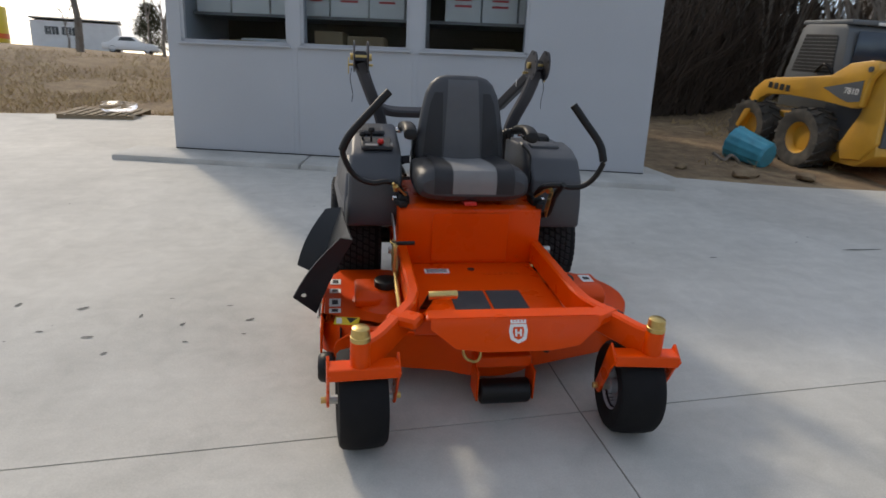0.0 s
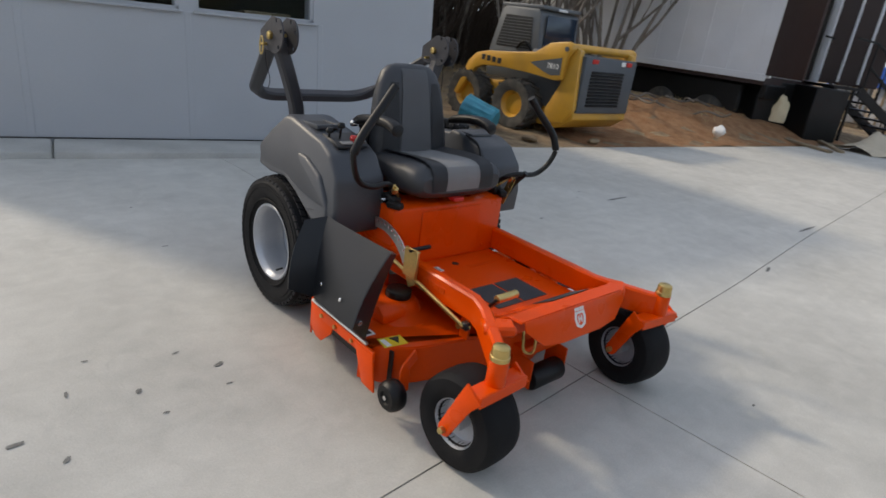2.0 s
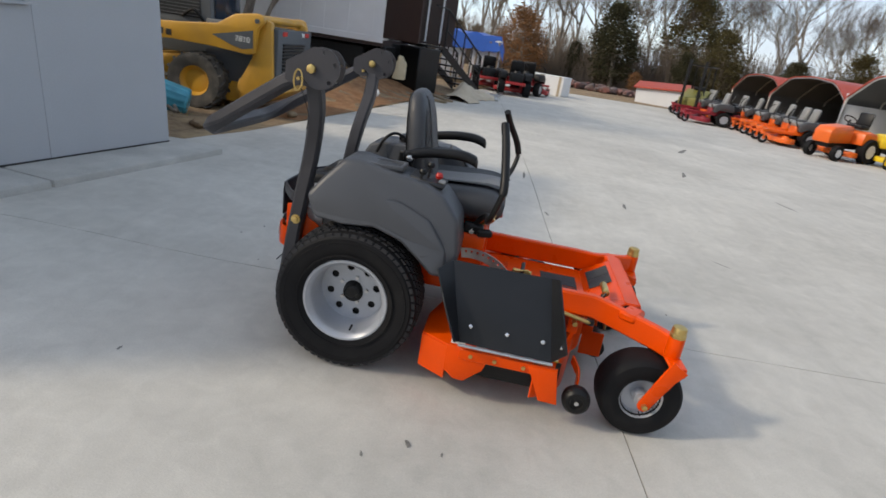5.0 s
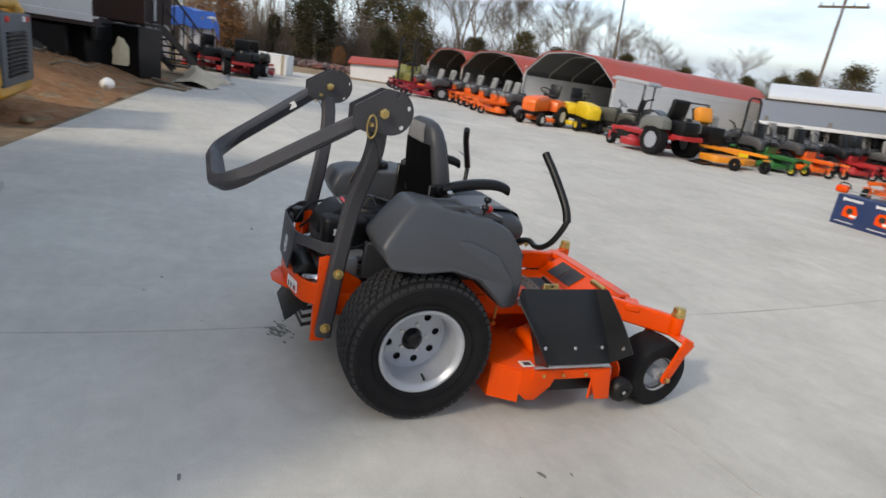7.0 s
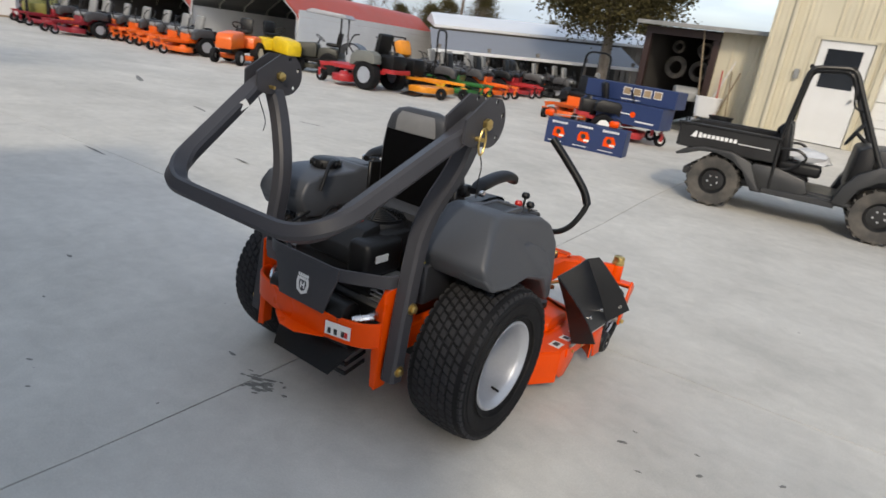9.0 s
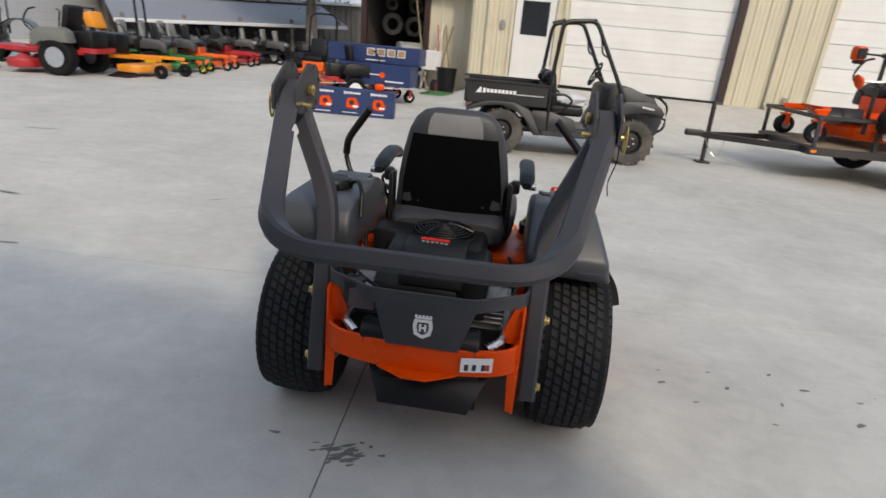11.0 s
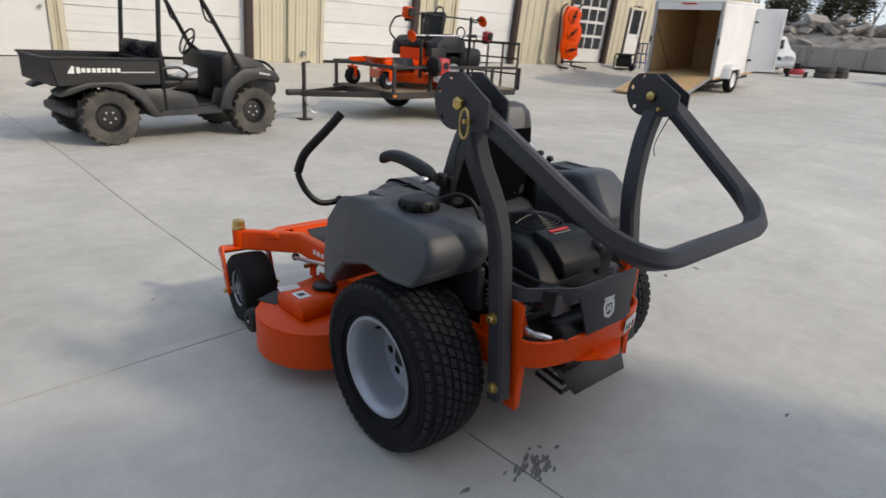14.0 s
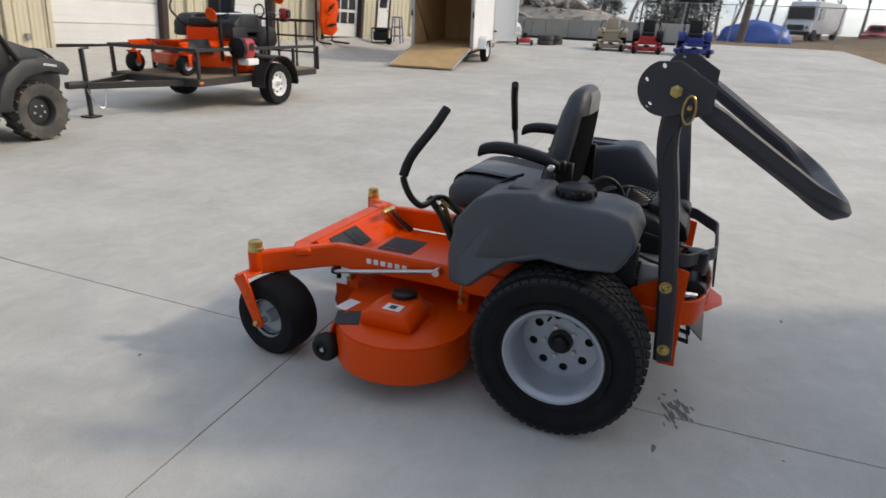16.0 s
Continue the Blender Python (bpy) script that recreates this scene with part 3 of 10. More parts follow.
def tread_blocks(r, w, rows, count, lift=0.010, skew=0.35, fill=0.78):
    """Turf tread: rows of slanted lugs wrapped round the crown."""
    bm = bmesh.new()
    step, pitch = w / rows, 2 * math.pi / count
    for i in range(rows):
        u = (i + 0.5) / rows * 2 - 1
        crown = r * 0.985 - 0.022 * r / 0.3 * abs(u) ** 3.2
        lean = skew
        for j in range(count):
            a = (j + (0.5 if i % 2 else 0)) * pitch
            da, dw = pitch * fill / 2, step * fill / 2
            quad = [(-da, -dw), (da, -dw), (da, dw), (-da, dw)]
            lo, hi = [], []
            for p, q in quad:
                ang, x = a + p + lean * q / r, u * w / 2 + q
                for out, rr, k in ((lo, crown - 0.006, 1.0), (hi, crown + lift, 0.86)):
                    ang2 = a + (ang - a) * k
                    x2 = u * w / 2 + (x - u * w / 2) * k
                    out.append(bm.verts.new((rr * math.cos(ang2), rr * math.sin(ang2), x2)))
            bm.faces.new(hi)
            for k in range(4):
                bm.faces.new((lo[k], lo[(k + 1) % 4], hi[(k + 1) % 4], hi[k]))
    return bm


def drive_wheel(s):
    out = pose(0.522 if s > 0 else -0.509, 0, 0.314 if s > 0 else 0.298, 0, 90 * s, 0)
    tyre = part("tyre", lathe(bmesh.new(), drive_tyre_profile(0.310, 0.25, 0.158), seg=64, closed=True), RUBBER, mower, "black turf tyre with block tread", out)
    part("tread", tread_blocks(0.310, 0.246, 8, 54, 0.009, 0.42, 0.80), TREADRUB, tyre)
    # bead rings on the sidewall
    bm = bmesh.new()
    for rr, zz in ((0.205, 0.1232), (0.262, 0.1250)):
        lathe(bm, [(rr - 0.004, zz - 0.004), (rr - 0.002, zz + 0.002), (rr + 0.002, zz + 0.002), (rr + 0.004, zz - 0.004)], seg=48, closed=True)
    part("sidewall_rib", bm, RUBBER, tyre)
    bm = bmesh.new()
    lathe(bm, [(a, b * 0.877) for a, b in ((0.180, 0.118), (0.183, 0.124), (0.180, 0.129), (0.172, 0.128), (0.164, 0.118), (0.157, 0.108), (0.1535, 0.098), (0.150, 0.072), (0.149, 0.015), (0.146, -0.020), (0.143, -0.026), (0.143, -0.033),
               (0.152, -0.033), (0.152, -0.10), (0.166, -0.118), (0.178, -0.126), (0.178, -0.118), (0.158, -0.09), (0.1545, 0.03), (0.155, 0.07), (0.168, 0.10), (0.172, 0.112))], seg=48, closed=True)
    rim = part("rim", bm, RIM, mower, "silver painted steel wheel rim", out)
    bm = bmesh.new()
    holes = [circle(0.104 * math.cos(a), 0.104 * math.sin(a), 0.0165, 14) for a in [2 * math.pi * k / 8 + 0.2 for k in range(8)]]
    plate(bm, circle(0, 0, 0.146, 48), 0.005, Matrix.Translation((0, 0, -0.030)), holes)
    part("wheel_disc", bm, RIM, rim)
    # black backing added so that the disc holes look shaded
    part("brake_drum", cyl(bmesh.new(), (0, 0, -0.085), (0, 0, -0.046), 0.132, seg=32), BLACKM, rim, "black backing added behind the wheel disc to darken its holes")
    bm = bmesh.new()
    lathe(bm, [(0.0, 0.012), (0.022, 0.012), (0.030, 0.006), (0.034, -0.01), (0.042, -0.027)], seg=20)
    part("hub", bm, BLACKM, rim, "black wheel hub")
    for k in range(5):
        a = 2 * math.pi * k / 5 + 0.4
        bm = cyl(bmesh.new(), (0.060 * math.cos(a), 0.060 * math.sin(a), -0.03), (0.060 * math.cos(a), 0.060 * math.sin(a), -0.015), 0.0085, seg=6)
        part("lug_nut", bm, ZINC, rim)
    bm = cyl(bmesh.new(), (0.13, 0.03, 0.06), (0.135, 0.03, 0.095), 0.005, seg=8)
    part("valve_stem", bm, BLACK, rim)


for s in SIDES:
    drive_wheel(s)

# axle housings and transaxles behind the wheels
for s in SIDES:
    bm = cyl(bmesh.new(), (0.16 * s, 0, 0.302), (0.50 * s, 0, 0.302), 0.045, seg=18)
    part("axle", bm, BLACKM, mower)
    bm = box(bmesh.new(), (0.24 * s, 0.0, 0.33), (0.15, 0.24, 0.20), 0.03, seg=2)
    part("transaxle", bm, BLACKM, mower, "black hydrostatic transaxle housing")


# casters ------------------------------------------------------------
def caster(s, cx, cy, wx, wy, turn, low):
    """Fork, tyre and rim of a front caster; the post stands at cx, cy, the wheel at wx, wy."""
    post = cyl(bmesh.new(), (cx, cy, 0.330), (cx, cy, 0.424), 0.034, seg=24, bev=0.004)
    part("caster_tube", post, ORANGE, mower)
    cap = bmesh.new()
    lathe(cap, [(0, 0.474), (0.020, 0.474), (0.029, 0.469), (0.031, 0.460), (0.031, 0.441), (0.034, 0.439), (0.034, 0.425), (0.030, 0.423)], Matrix.Translation((cx, cy, 0)), 24)
    part("caster_cap", cap, BRASS, mower, "yellow zinc caster cap")
    R = 0.178
    m = pose(wx, wy, R - low, 0, 0, turn)
    top = m.inverted() @ Vector((cx, cy, 0.327))
    # folded channel over the wheel, its ends turned down into flat legs
    bm = box(bmesh.new(), (0, top.y, top.z), (0.236, 0.068, 0.012), 0.004)
    box(bm, (0, top.y + 0.032, top.z - 0.016), (0.236, 0.008, 0.042), 0.003)
    for k in SIDES:
        d = Vector((top.y + 0.004, top.z))
        n = Vector((-d.y, d.x)).normalized()
        u = d.normalized()
        w0, w1 = 0.027, 0.040
        leg = [d + n * w1 + u * 0.012, d * 0.75 + n * w1 * 0.95, n * w0] + [-u * w0 * math.sin(a) + n * w0 * math.cos(a) for a in (0.5, 1.05, 1.57, 2.1, 2.64)] + [-n * w0, d * 0.72 - n * w0, d - n * w1 + u * 0.004]
        plate(bm, [(p.x, p.y) for p in leg], 0.010, Matrix.Translation((k * 0.118, 0, 0)) @ Matrix(((0, 0, 1, 0), (1, 0, 0, 0), (0, 1, 0, 0), (0, 0, 0, 1))), r=0.002)
    fork = part("caster_fork", bm, ORANGE, mower, m=m)
    for k in SIDES:
        part("axle_bolt", cyl(bmesh.new(), (k * 0.120, 0, 0), (k * 0.142, 0, 0), 0.013, seg=6, bev=0.002), BRASS, fork)
        part("axle_spacer", cyl(bmesh.new(), (k * 0.075, 0, 0), (k * 0.113, 0, 0), 0.016, seg=12), ZINC, fork)
    spin = m @ pose(0, 0, 0, 0, 90, 0)
    h = 0.087
    bm = lathe(bmesh.new(), [(0.080, -0.058), (0.092, -0.075), (0.122, -h), (0.160, -h * 0.95), (0.172, -h * 0.80), (R - 0.001, -h * 0.45), (R, 0), (R - 0.001, h * 0.45), (0.172, h * 0.80),
                             (0.160, h * 0.95), (0.126, h), (0.092, 0.075), (0.080, 0.058)], seg=44, closed=True)
    tyre = part("caster_tyre", bm, RUBBER, mower, "smooth black caster tyre", spin)
    bm = lathe(bmesh.new(), [(0.090, -0.074), (0.094, -0.072), (0.086, -0.055), (0.077, -0.03), (0.030, -0.022), (0.030, -0.075), (0.012, -0.078), (0.012, 0.078), (0.030, 0.075), (0.030, 0.022),
                             (0.077, 0.03), (0.086, 0.055), (0.094, 0.072), (0.090, 0.074), (0.080, 0.056), (0.080, -0.056)], seg=32, closed=True)
    part("caster_rim", bm, RIM, mower, "silver caster rim", spin)
    return tyre


caster(1, 0.535, 1.385, 0.528, 1.290, 3, 0.038)
caster(-1, -0.512, 1.375, -0.500, 1.282, -6, 0.042)

# main frame ------------------------------------------------------------
for s in SIDES:
    part("frame_rail", bar(bmesh.new(), [(0.325 * s, -0.34, 0.40), (0.325 * s, 0.42, 0.40)], 0.05, 0.10, 0.006), ORANGE, mower)
for s in SIDES:
    bm = bmesh.new()
    # side rail beside the footplate, then bent outwards to the caster tube
    path = [(0.325 * s, 0.40, 0.40), (0.325 * s, 1.06, 0.40), (0.345 * s, 1.13, 0.39), (0.470 * s, 1.325, 0.372), (0.520 * s, 1.378, 0.368)]
    bar(bm, path, 0.045, 0.105, 0.008)
    part("front_arm", bm, ORANGE, mower)
# footplate and sloping toe board
bm = bmesh.new()
box(bm, (0, 0.80, 0.338), (0.61, 0.56, 0.006))
part("footplate", bm, ORANGE, mower, "flat orange steel footplate")
bm = bmesh.new()
prism(bm, [(1.06, 0.335), (1.06, 0.341), (1.205, 0.432), (1.265, 0.432), (1.268, 0.426), (1.21, 0.424)], -0.30, 0.30, 0.002, 1)
part("toe_board", bm, ORANGE, mower)
for x in (-0.075, 0.085):
    bm = box(bmesh.new(), (x * 1.0 - 0.012, 0.935, 0.3425), (0.148, 0.185, 0.003), 0.001)
    part("grip_pad", bm, GRIP, mower, "dark grey grip tape pad")
for x in (-0.17, -0.05):
    bm = box(bmesh.new(), (0, 0, 0), (0.115, 0.115, 0.003), 0.001)
    part("grip_pad", bm, GRIP, mower, "dark grey grip tape pad", pose(x, 1.135, 0.3925, 32, 0, 0))
# front fascia with its badge
fx = [(-0.315, 0.455), (0.315, 0.455), (0.318, 0.42), (0.23, 0.350), (0.12, 0.335), (-0.12, 0.335), (-0.23, 0.350), (-0.318, 0.42)]
lean_front = pose(-0.03, 1.292, 0.388, -66, 0, 0) @ pose(0, 0, 0, 0, 0, 180)
bm = plate(bmesh.new(), [(x, (z - 0.405)) for x, z in fx], 0.006, lean_front, r=0.002)
fascia = part("front_fascia", bm, ORANGE, mower)
bm = box(bmesh.new(), (-0.02, 1.235, 0.433), (0.63, 0.065, 0.006), 0.002)
for s in SIDES:
    box(bm, (0.372 * s, 1.225, 0.415), (0.12, 0.08, 0.04), 0.01, pose(0, 0, 0, 0, 0, -32 * s))
part("fascia_top", bm, ORANGE, mower)


def badge(parent, m, size):
    """A crowned shield mark as plain shapes."""
    k = size
    shield = [(-0.36, 0.30), (0.36, 0.30), (0.42, 0.0), (0.34, -0.36), (0.0, -0.52), (-0.34, -0.36), (-0.42, 0.0)]
    inner = [(-0.22, 0.18), (0.22, 0.18), (0.26, -0.02), (0.20, -0.26), (0.0, -0.37), (-0.20, -0.26), (-0.26, -0.02)]
    bm = plate(bmesh.new(), [(x * k, y * k) for x, y in shield], 0.0012, m, [[(x * k, y * k) for x, y in inner]])
    for x in (-0.3, -0.15, 0, 0.15, 0.3):
        plate(bm, circle(x * k, 0.44 * k, 0.06 * k, 8), 0.0012, m)
    plate(bm, [(-0.34 * k, 0.33 * k), (0.34 * k, 0.33 * k), (0.34 * k, 0.40 * k), (-0.34 * k, 0.40 * k)], 0.0012, m)
    for x0, x1, y0, y1 in ((-0.15, -0.06, -0.22, 0.10), (0.06, 0.15, -0.22, 0.10), (-0.06, 0.06, -0.10, -0.02)):
        plate(bm, [(x0 * k, y0 * k), (x1 * k, y0 * k), (x1 * k, y1 * k), (x0 * k, y1 * k)], 0.0012, m)
    return part("badge", bm, WHITE, parent, "white crowned shield badge")


badge(fascia, lean_front @ pose(0, 0.002, 0.0035), 0.084)
# cross tube under the fascia and hitch loop
bm = bar(bmesh.new(), [(-0.33, 1.17, 0.36), (0.33, 1.17, 0.36)], 0.05, 0.06)
part("cross_member", bm, ORANGE, mower)
bm = tube(bmesh.new(), rounded([(0.14, 1.16, 0.34), (0.14, 1.18, 0.22), (0.08, 1.19, 0.20), (0.07, 1.18, 0.27)], 0.03), 0.006)
part("lift_link", bm, BRASS, mower)
bm = tube(bmesh.new(), rounded([(-0.20, 1.15, 0.33), (-0.20, 1.15, 0.22)], 0.03), 0.012)
part("lift_link", bm, BLACKM, mower)

# seat box ------------------------------------------------------------
bm = bmesh.new()
prism(bm, [(0.53, 0.34), (0.53, 0.61), (0.50, 0.625), (0.05, 0.625), (0.05, 0.34)], -0.34, 0.34, 0.010, 2)
seat_box = part("seat_box", bm, ORANGE, mower, "orange steel seat box")
bm = box(bmesh.new(), (0, 0.5335, 0.475), (0.365, 0.006, 0.235), 0.002)
part("access_panel", bm, ORANGE, seat_box)
for x in (-0.30, -0.235, 0.235, 0.30):
    part("screw", cyl(bmesh.new(), (x, 0.530, 0.375), (x, 0.536, 0.375), 0.008, seg=8), ORANGE2, seat_box)
part("label", box(bmesh.new(), (0.165, 0.62, 0.3425), (0.115, 0.05, 0.002)), WHITE, mower, "white label with small print")
for k in range(4):
    part("print_line", box(bmesh.new(), (0.165, 0.605 + k * 0.011, 0.3445), (0.095, 0.004, 0.001)), VINYLMID, mower)
part("drain_hole", cyl(bmesh.new(), (0.0, 0.60, 0.3405), (0.0, 0.60, 0.3425), 0.017, seg=16), INK, mower)
# raised letters on the plate behind the pads, as bars
for k in range(7):
    part("letter_bar", box(bmesh.new(), (-0.05 - k * 0.026, 0.655, 0.3425), (0.018, 0.024, 0.002)), ORANGE2, mower)

# seat ------------------------------------------------------------
SEAT = pose(0.006, 0, -0.015) @ Matrix.Diagonal((1.08, 1, 1, 1))


def cushion_ring(y, w, z0, z1, n=28, k=3.4, sag=0.0):
    ring = []
    for x, z in squircle(w, z1 - z0, n, k):
        dip = -sag * (1 - min(1, abs(x) / (w * 0.36)) ** 2) if z > 0 else 0
        ring.append((x, y, (z0 + z1) / 2 + z + dip))
    return ring


bm = loft(bmesh.new(), [cushion_ring(y, w, a, b, sag=sg) for y, w, a, b, sg in (
    (0.06, 0.40, 0.68, 0.76, 0.0), (0.10, 0.44, 0.655, 0.795, 0.010), (0.20, 0.47, 0.645, 0.805, 0.018), (0.34, 0.485, 0.645, 0.815, 0.018),
    (0.46, 0.49, 0.648, 0.822, 0.012), (0.53, 0.485, 0.652, 0.818, 0.006), (0.565, 0.47, 0.665, 0.800, 0.0), (0.585, 0.43, 0.69, 0.770, 0.0))])
base = part("seat_cushion", bm, VINYL, mower, "dark grey vinyl seat cushion", SEAT)


def seat_top(x, y):
    ys = [0.06, 0.10, 0.20, 0.34, 0.46, 0.53, 0.565, 0.585]
    zs = [0.76, 0.795, 0.805, 0.815, 0.822, 0.818, 0.800, 0.770]
    sg = [0, 0.010, 0.018, 0.018, 0.012, 0.006, 0, 0]
    z = float(np.interp(y, ys, zs))
    return z - float(np.interp(y, ys, sg)) * (1 - min(1, abs(x) / 0.17) ** 2)


def strip(x0, x1, material, name, label, parent):
    bm = bmesh.new()
    ys = [0.12, 0.2, 0.28, 0.36, 0.44, 0.5, 0.54, 0.565, 0.58, 0.587, 0.583]
    rows = []
    for i, y in enumerate(ys):
        row = []
        for j in range(7):
            x = x0 + (x1 - x0) * j / 6
            z = seat_top(x, y) + 0.003 if i < 9 else (0.745 if i == 9 else 0.70)
            row.append(bm.verts.new((x * (1 - 0.12 * max(0, 0.3 - y)), y + 0.003, z)))
        rows.append(row)
    for a, b in zip(rows, rows[1:]):
        for j in range(6):
            bm.faces.new((a[j], a[j + 1], b[j + 1], b[j]))
    bmesh.ops.solidify(bm, geom=list(bm.faces), thickness=0.003)
    return part(name, bm, material, parent, label)


strip(-0.092, 0.092, VINYLPALE, "center_panel", "pale grey fabric seat stripe", base)
strip(0.095, 0.170, FENDERDK, "side_panel", "grey fabric seat panel", base)
strip(-0.170, -0.095, FENDERDK, "side_panel", "grey fabric seat panel", base)


def back_ring(z, w, y0, y1, n=28):
    lean = 0.045 + (z - 0.74) * -0.13
    return [(x, lean + (y0 + y1) / 2 + y, z) for x, y in squircle(w, y1 - y0, n, 3.0)]


BACK = ((0.735, 0.40, 0.055, 0.135), (0.76, 0.445, 0.045, 0.155), (0.82, 0.455, 0.035, 0.160), (0.92, 0.435, 0.035, 0.155), (1.02, 0.405, 0.035, 0.150),
        (1.10, 0.365, 0.04, 0.145), (1.15, 0.315, 0.045, 0.135), (1.178, 0.25, 0.06, 0.12), (1.190, 0.16, 0.075, 0.105))
bm = loft(bmesh.new(), [back_ring(*q) for q in BACK])
back = part("backrest", bm, VINYL, mower, "dark grey vinyl backrest", pose(0.004, 0.034, -0.020))


def back_face(z, front=True):
    zs = [q[0] for q in BACK]
    lean = 0.045 + (z - 0.74) * -0.13
    return lean + float(np.interp(z, zs, [q[3] if front else q[2] for q in BACK]))


def back_panel(name, pairs, material, label, front=True, lift=0.003):
    """A cloth panel over the backrest: pairs of (z, x0, x1)."""
    bm = bmesh.new()
    rows = []
    for z, x0, x1 in pairs:
        wz = float(np.interp(z, [q[0] for q in BACK], [q[1] for q in BACK])) / 2
        row = []
        for j in range(9):
            x = x0 + (x1 - x0) * j / 8
            half = float(np.interp(z, [q[0] for q in BACK], [(q[3] - q[2]) / 2 for q in BACK]))
            u = min(0.999, abs(x) / wz)
            y = back_face(z, front) + (half * ((1 - u ** 3) ** (1 / 3) - 1)) * (1 if front else -1)
            row.append(bm.verts.new((x, y + (lift if front else -lift), z)))
        rows.append(row)
    for a, b in zip(rows, rows[1:]):
        for j in range(8):
            bm.faces.new((a[j], a[j + 1], b[j + 1], b[j]))
    bmesh.ops.solidify(bm, geom=list(bm.faces), thickness=0.003)
    return part(name, bm, material, back, label)


zz = [0.77, 0.83, 0.89, 0.95, 1.01, 1.07, 1.12, 1.15, 1.172]
back_panel("center_panel", [(z, -0.075 - 0.02 * (1 - (z - .77) / .4), 0.075 + 0.02 * (1 - (z - .77) / .4)) for z in zz], VINYLMID, "grey fabric backrest panel")
for s in SIDES:
    back_panel("side_bolster", [(z, s * (0.10 + 0.0 * z), s * (float(np.interp(z, [0.77, 0.9, 1.05, 1.13], [0.195, 0.185, 0.165, 0.13])))) for z in (0.78, 0.85, 0.92, 0.99, 1.06, 1.11)], FENDERDK, "darker fabric side bolster")
back_panel("back_cloth", [(z, -0.9 * w, 0.9 * w) for z, w in ((0.75, 0.205), (0.8, 0.222), (0.9, 0.215), (1.0, 0.198), (1.06, 0.185), (1.09, 0.18))], FABRICBLACK, "black cloth seat back", False)
back_panel("headband", [(z, -w, w) for z, w in ((1.092, 0.105), (1.12, 0.103), (1.15, 0.098), (1.172, 0.085))], VINYLPALE, "pale grey band across the top of the seat back", False)
bm = plate(bmesh.new(), [(-0.02, 0), (0.0, 0.006), (0.03, 0.002), (0.012, 0.012), (-0.012, 0.010)], 0.001, pose(0.02, 0.062, 1.137, 78, 0, 0))
part("seat_logo", bm, WHITE, back, "small white mark on the backrest")
# seat brackets and armrests
for s in SIDES:
    bm = bmesh.new()
    box(bm, (0.232 * s, 0.115, 0.80), (0.02, 0.07, 0.22), 0.006)
    box(bm, (0.25 * s, 0.13, 0.895), (0.035, 0.05, 0.05), 0.008)
    part("armrest_bracket", bm, BLACKM, mower)
    bm = bmesh.new()
    pts = [(0.292 * s, 0.12, 0.905), (0.292 * s, 0.18, 0.925), (0.290 * s, 0.28, 0.944), (0.288 * s, 0.37, 0.948), (0.287 * s, 0.425, 0.935), (0.287 * s, 0.44, 0.92)]
    rings = []
    for i, p in enumerate(spline(pts, 3)):
        k = min(1, 0.55 + i * 0.2, 0.6 + (15 - i) * 0.2)
        rings.append([(p.x + u * k, p.y, p.z + v * k) for u, v in squircle(0.062, 0.046, 16, 2.6)])
    part("armrest", loft(bm, rings), BLACK, mower, "black padded armrest")
    part("armrest_bolt", cyl(bmesh.new(), (0.30 * s, 0.145, 0.90), (0.33 * s, 0.145, 0.90), 0.014, seg=12, bev=0.003), CHROME, mower)
bm = box(bmesh.new(), (0, 0.22, 0.635), (0.36, 0.34, 0.03), 0.006)
part("seat_pan", bm, BLACKM, mower)
part("seat_latch", box(bmesh.new(), (0.02, 0.565, 0.652), (0.06, 0.05, 0.018), 0.004), REDP, mower)

# fenders ------------------------------------------------------------
FSIDE = {1: [(-0.215, 0.735), (-0.17, 0.655), (-0.05, 0.645), (0.08, 0.655), (0.19, 0.625), (0.27, 0.555), (0.33, 0.495), (0.425, 0.485),
         (0.435, 0.60), (0.415, 0.73), (0.345, 0.815), (0.26, 0.852), (-0.03, 0.898), (-0.085, 0.896), (-0.155, 0.815)]}
# the left one steps down behind for the filler
FSIDE[-1] = FSIDE[1][:11] + [(0.26, 0.846), (0.125, 0.862), (0.10, 0.842), (-0.11, 0.838), (-0.185, 0.815), (-0.212, 0.765)]


def fender(s):
    def taper(x, y, z):
        k = max(0.0, (z - 0.66) / 0.24)
        outer = abs(x) > 0.45
        if outer:
            return Vector((x - s * (0.085 if s > 0 else 0.072) * k ** 1.6 - s * 0.05 * max(0, (y - 0.25) / 0.2) ** 1.5, y, z))
        return Vector((x, y, z))
    bm = prism(bmesh.new(), FSIDE[s], 0.315 * s, 0.615 * s, 0.022, 3, taper)
    body = part("fender", bm, FENDER, mower, "grey moulded plastic fender")
    # swelling over the tyre
    arch = [(-0.20, 0.70), (-0.165, 0.652), (-0.05, 0.642), (0.08, 0.652), (0.195, 0.62), (0.275, 0.55), (0.335, 0.49), (0.405, 0.487),
            (0.385, 0.60), (0.30, 0.715), (0.17, 0.765), (0.0, 0.775), (-0.15, 0.765)]
    bm = prism(bmesh.new(), arch, 0.50 * s, 0.626 * s, 0.015, 3, lambda x, y, z: Vector((x - s * 0.055 * max(0, (z - 0.64) / 0.13) - s * 0.045 * max(0, (y - 0.22) / 0.2), y, z)))
    part("fender_arch", bm, FENDER, body)
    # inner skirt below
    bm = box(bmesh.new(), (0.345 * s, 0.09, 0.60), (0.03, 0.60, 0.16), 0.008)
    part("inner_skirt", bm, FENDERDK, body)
    return body


fender_r, fender_l = fender(1), fender(-1)
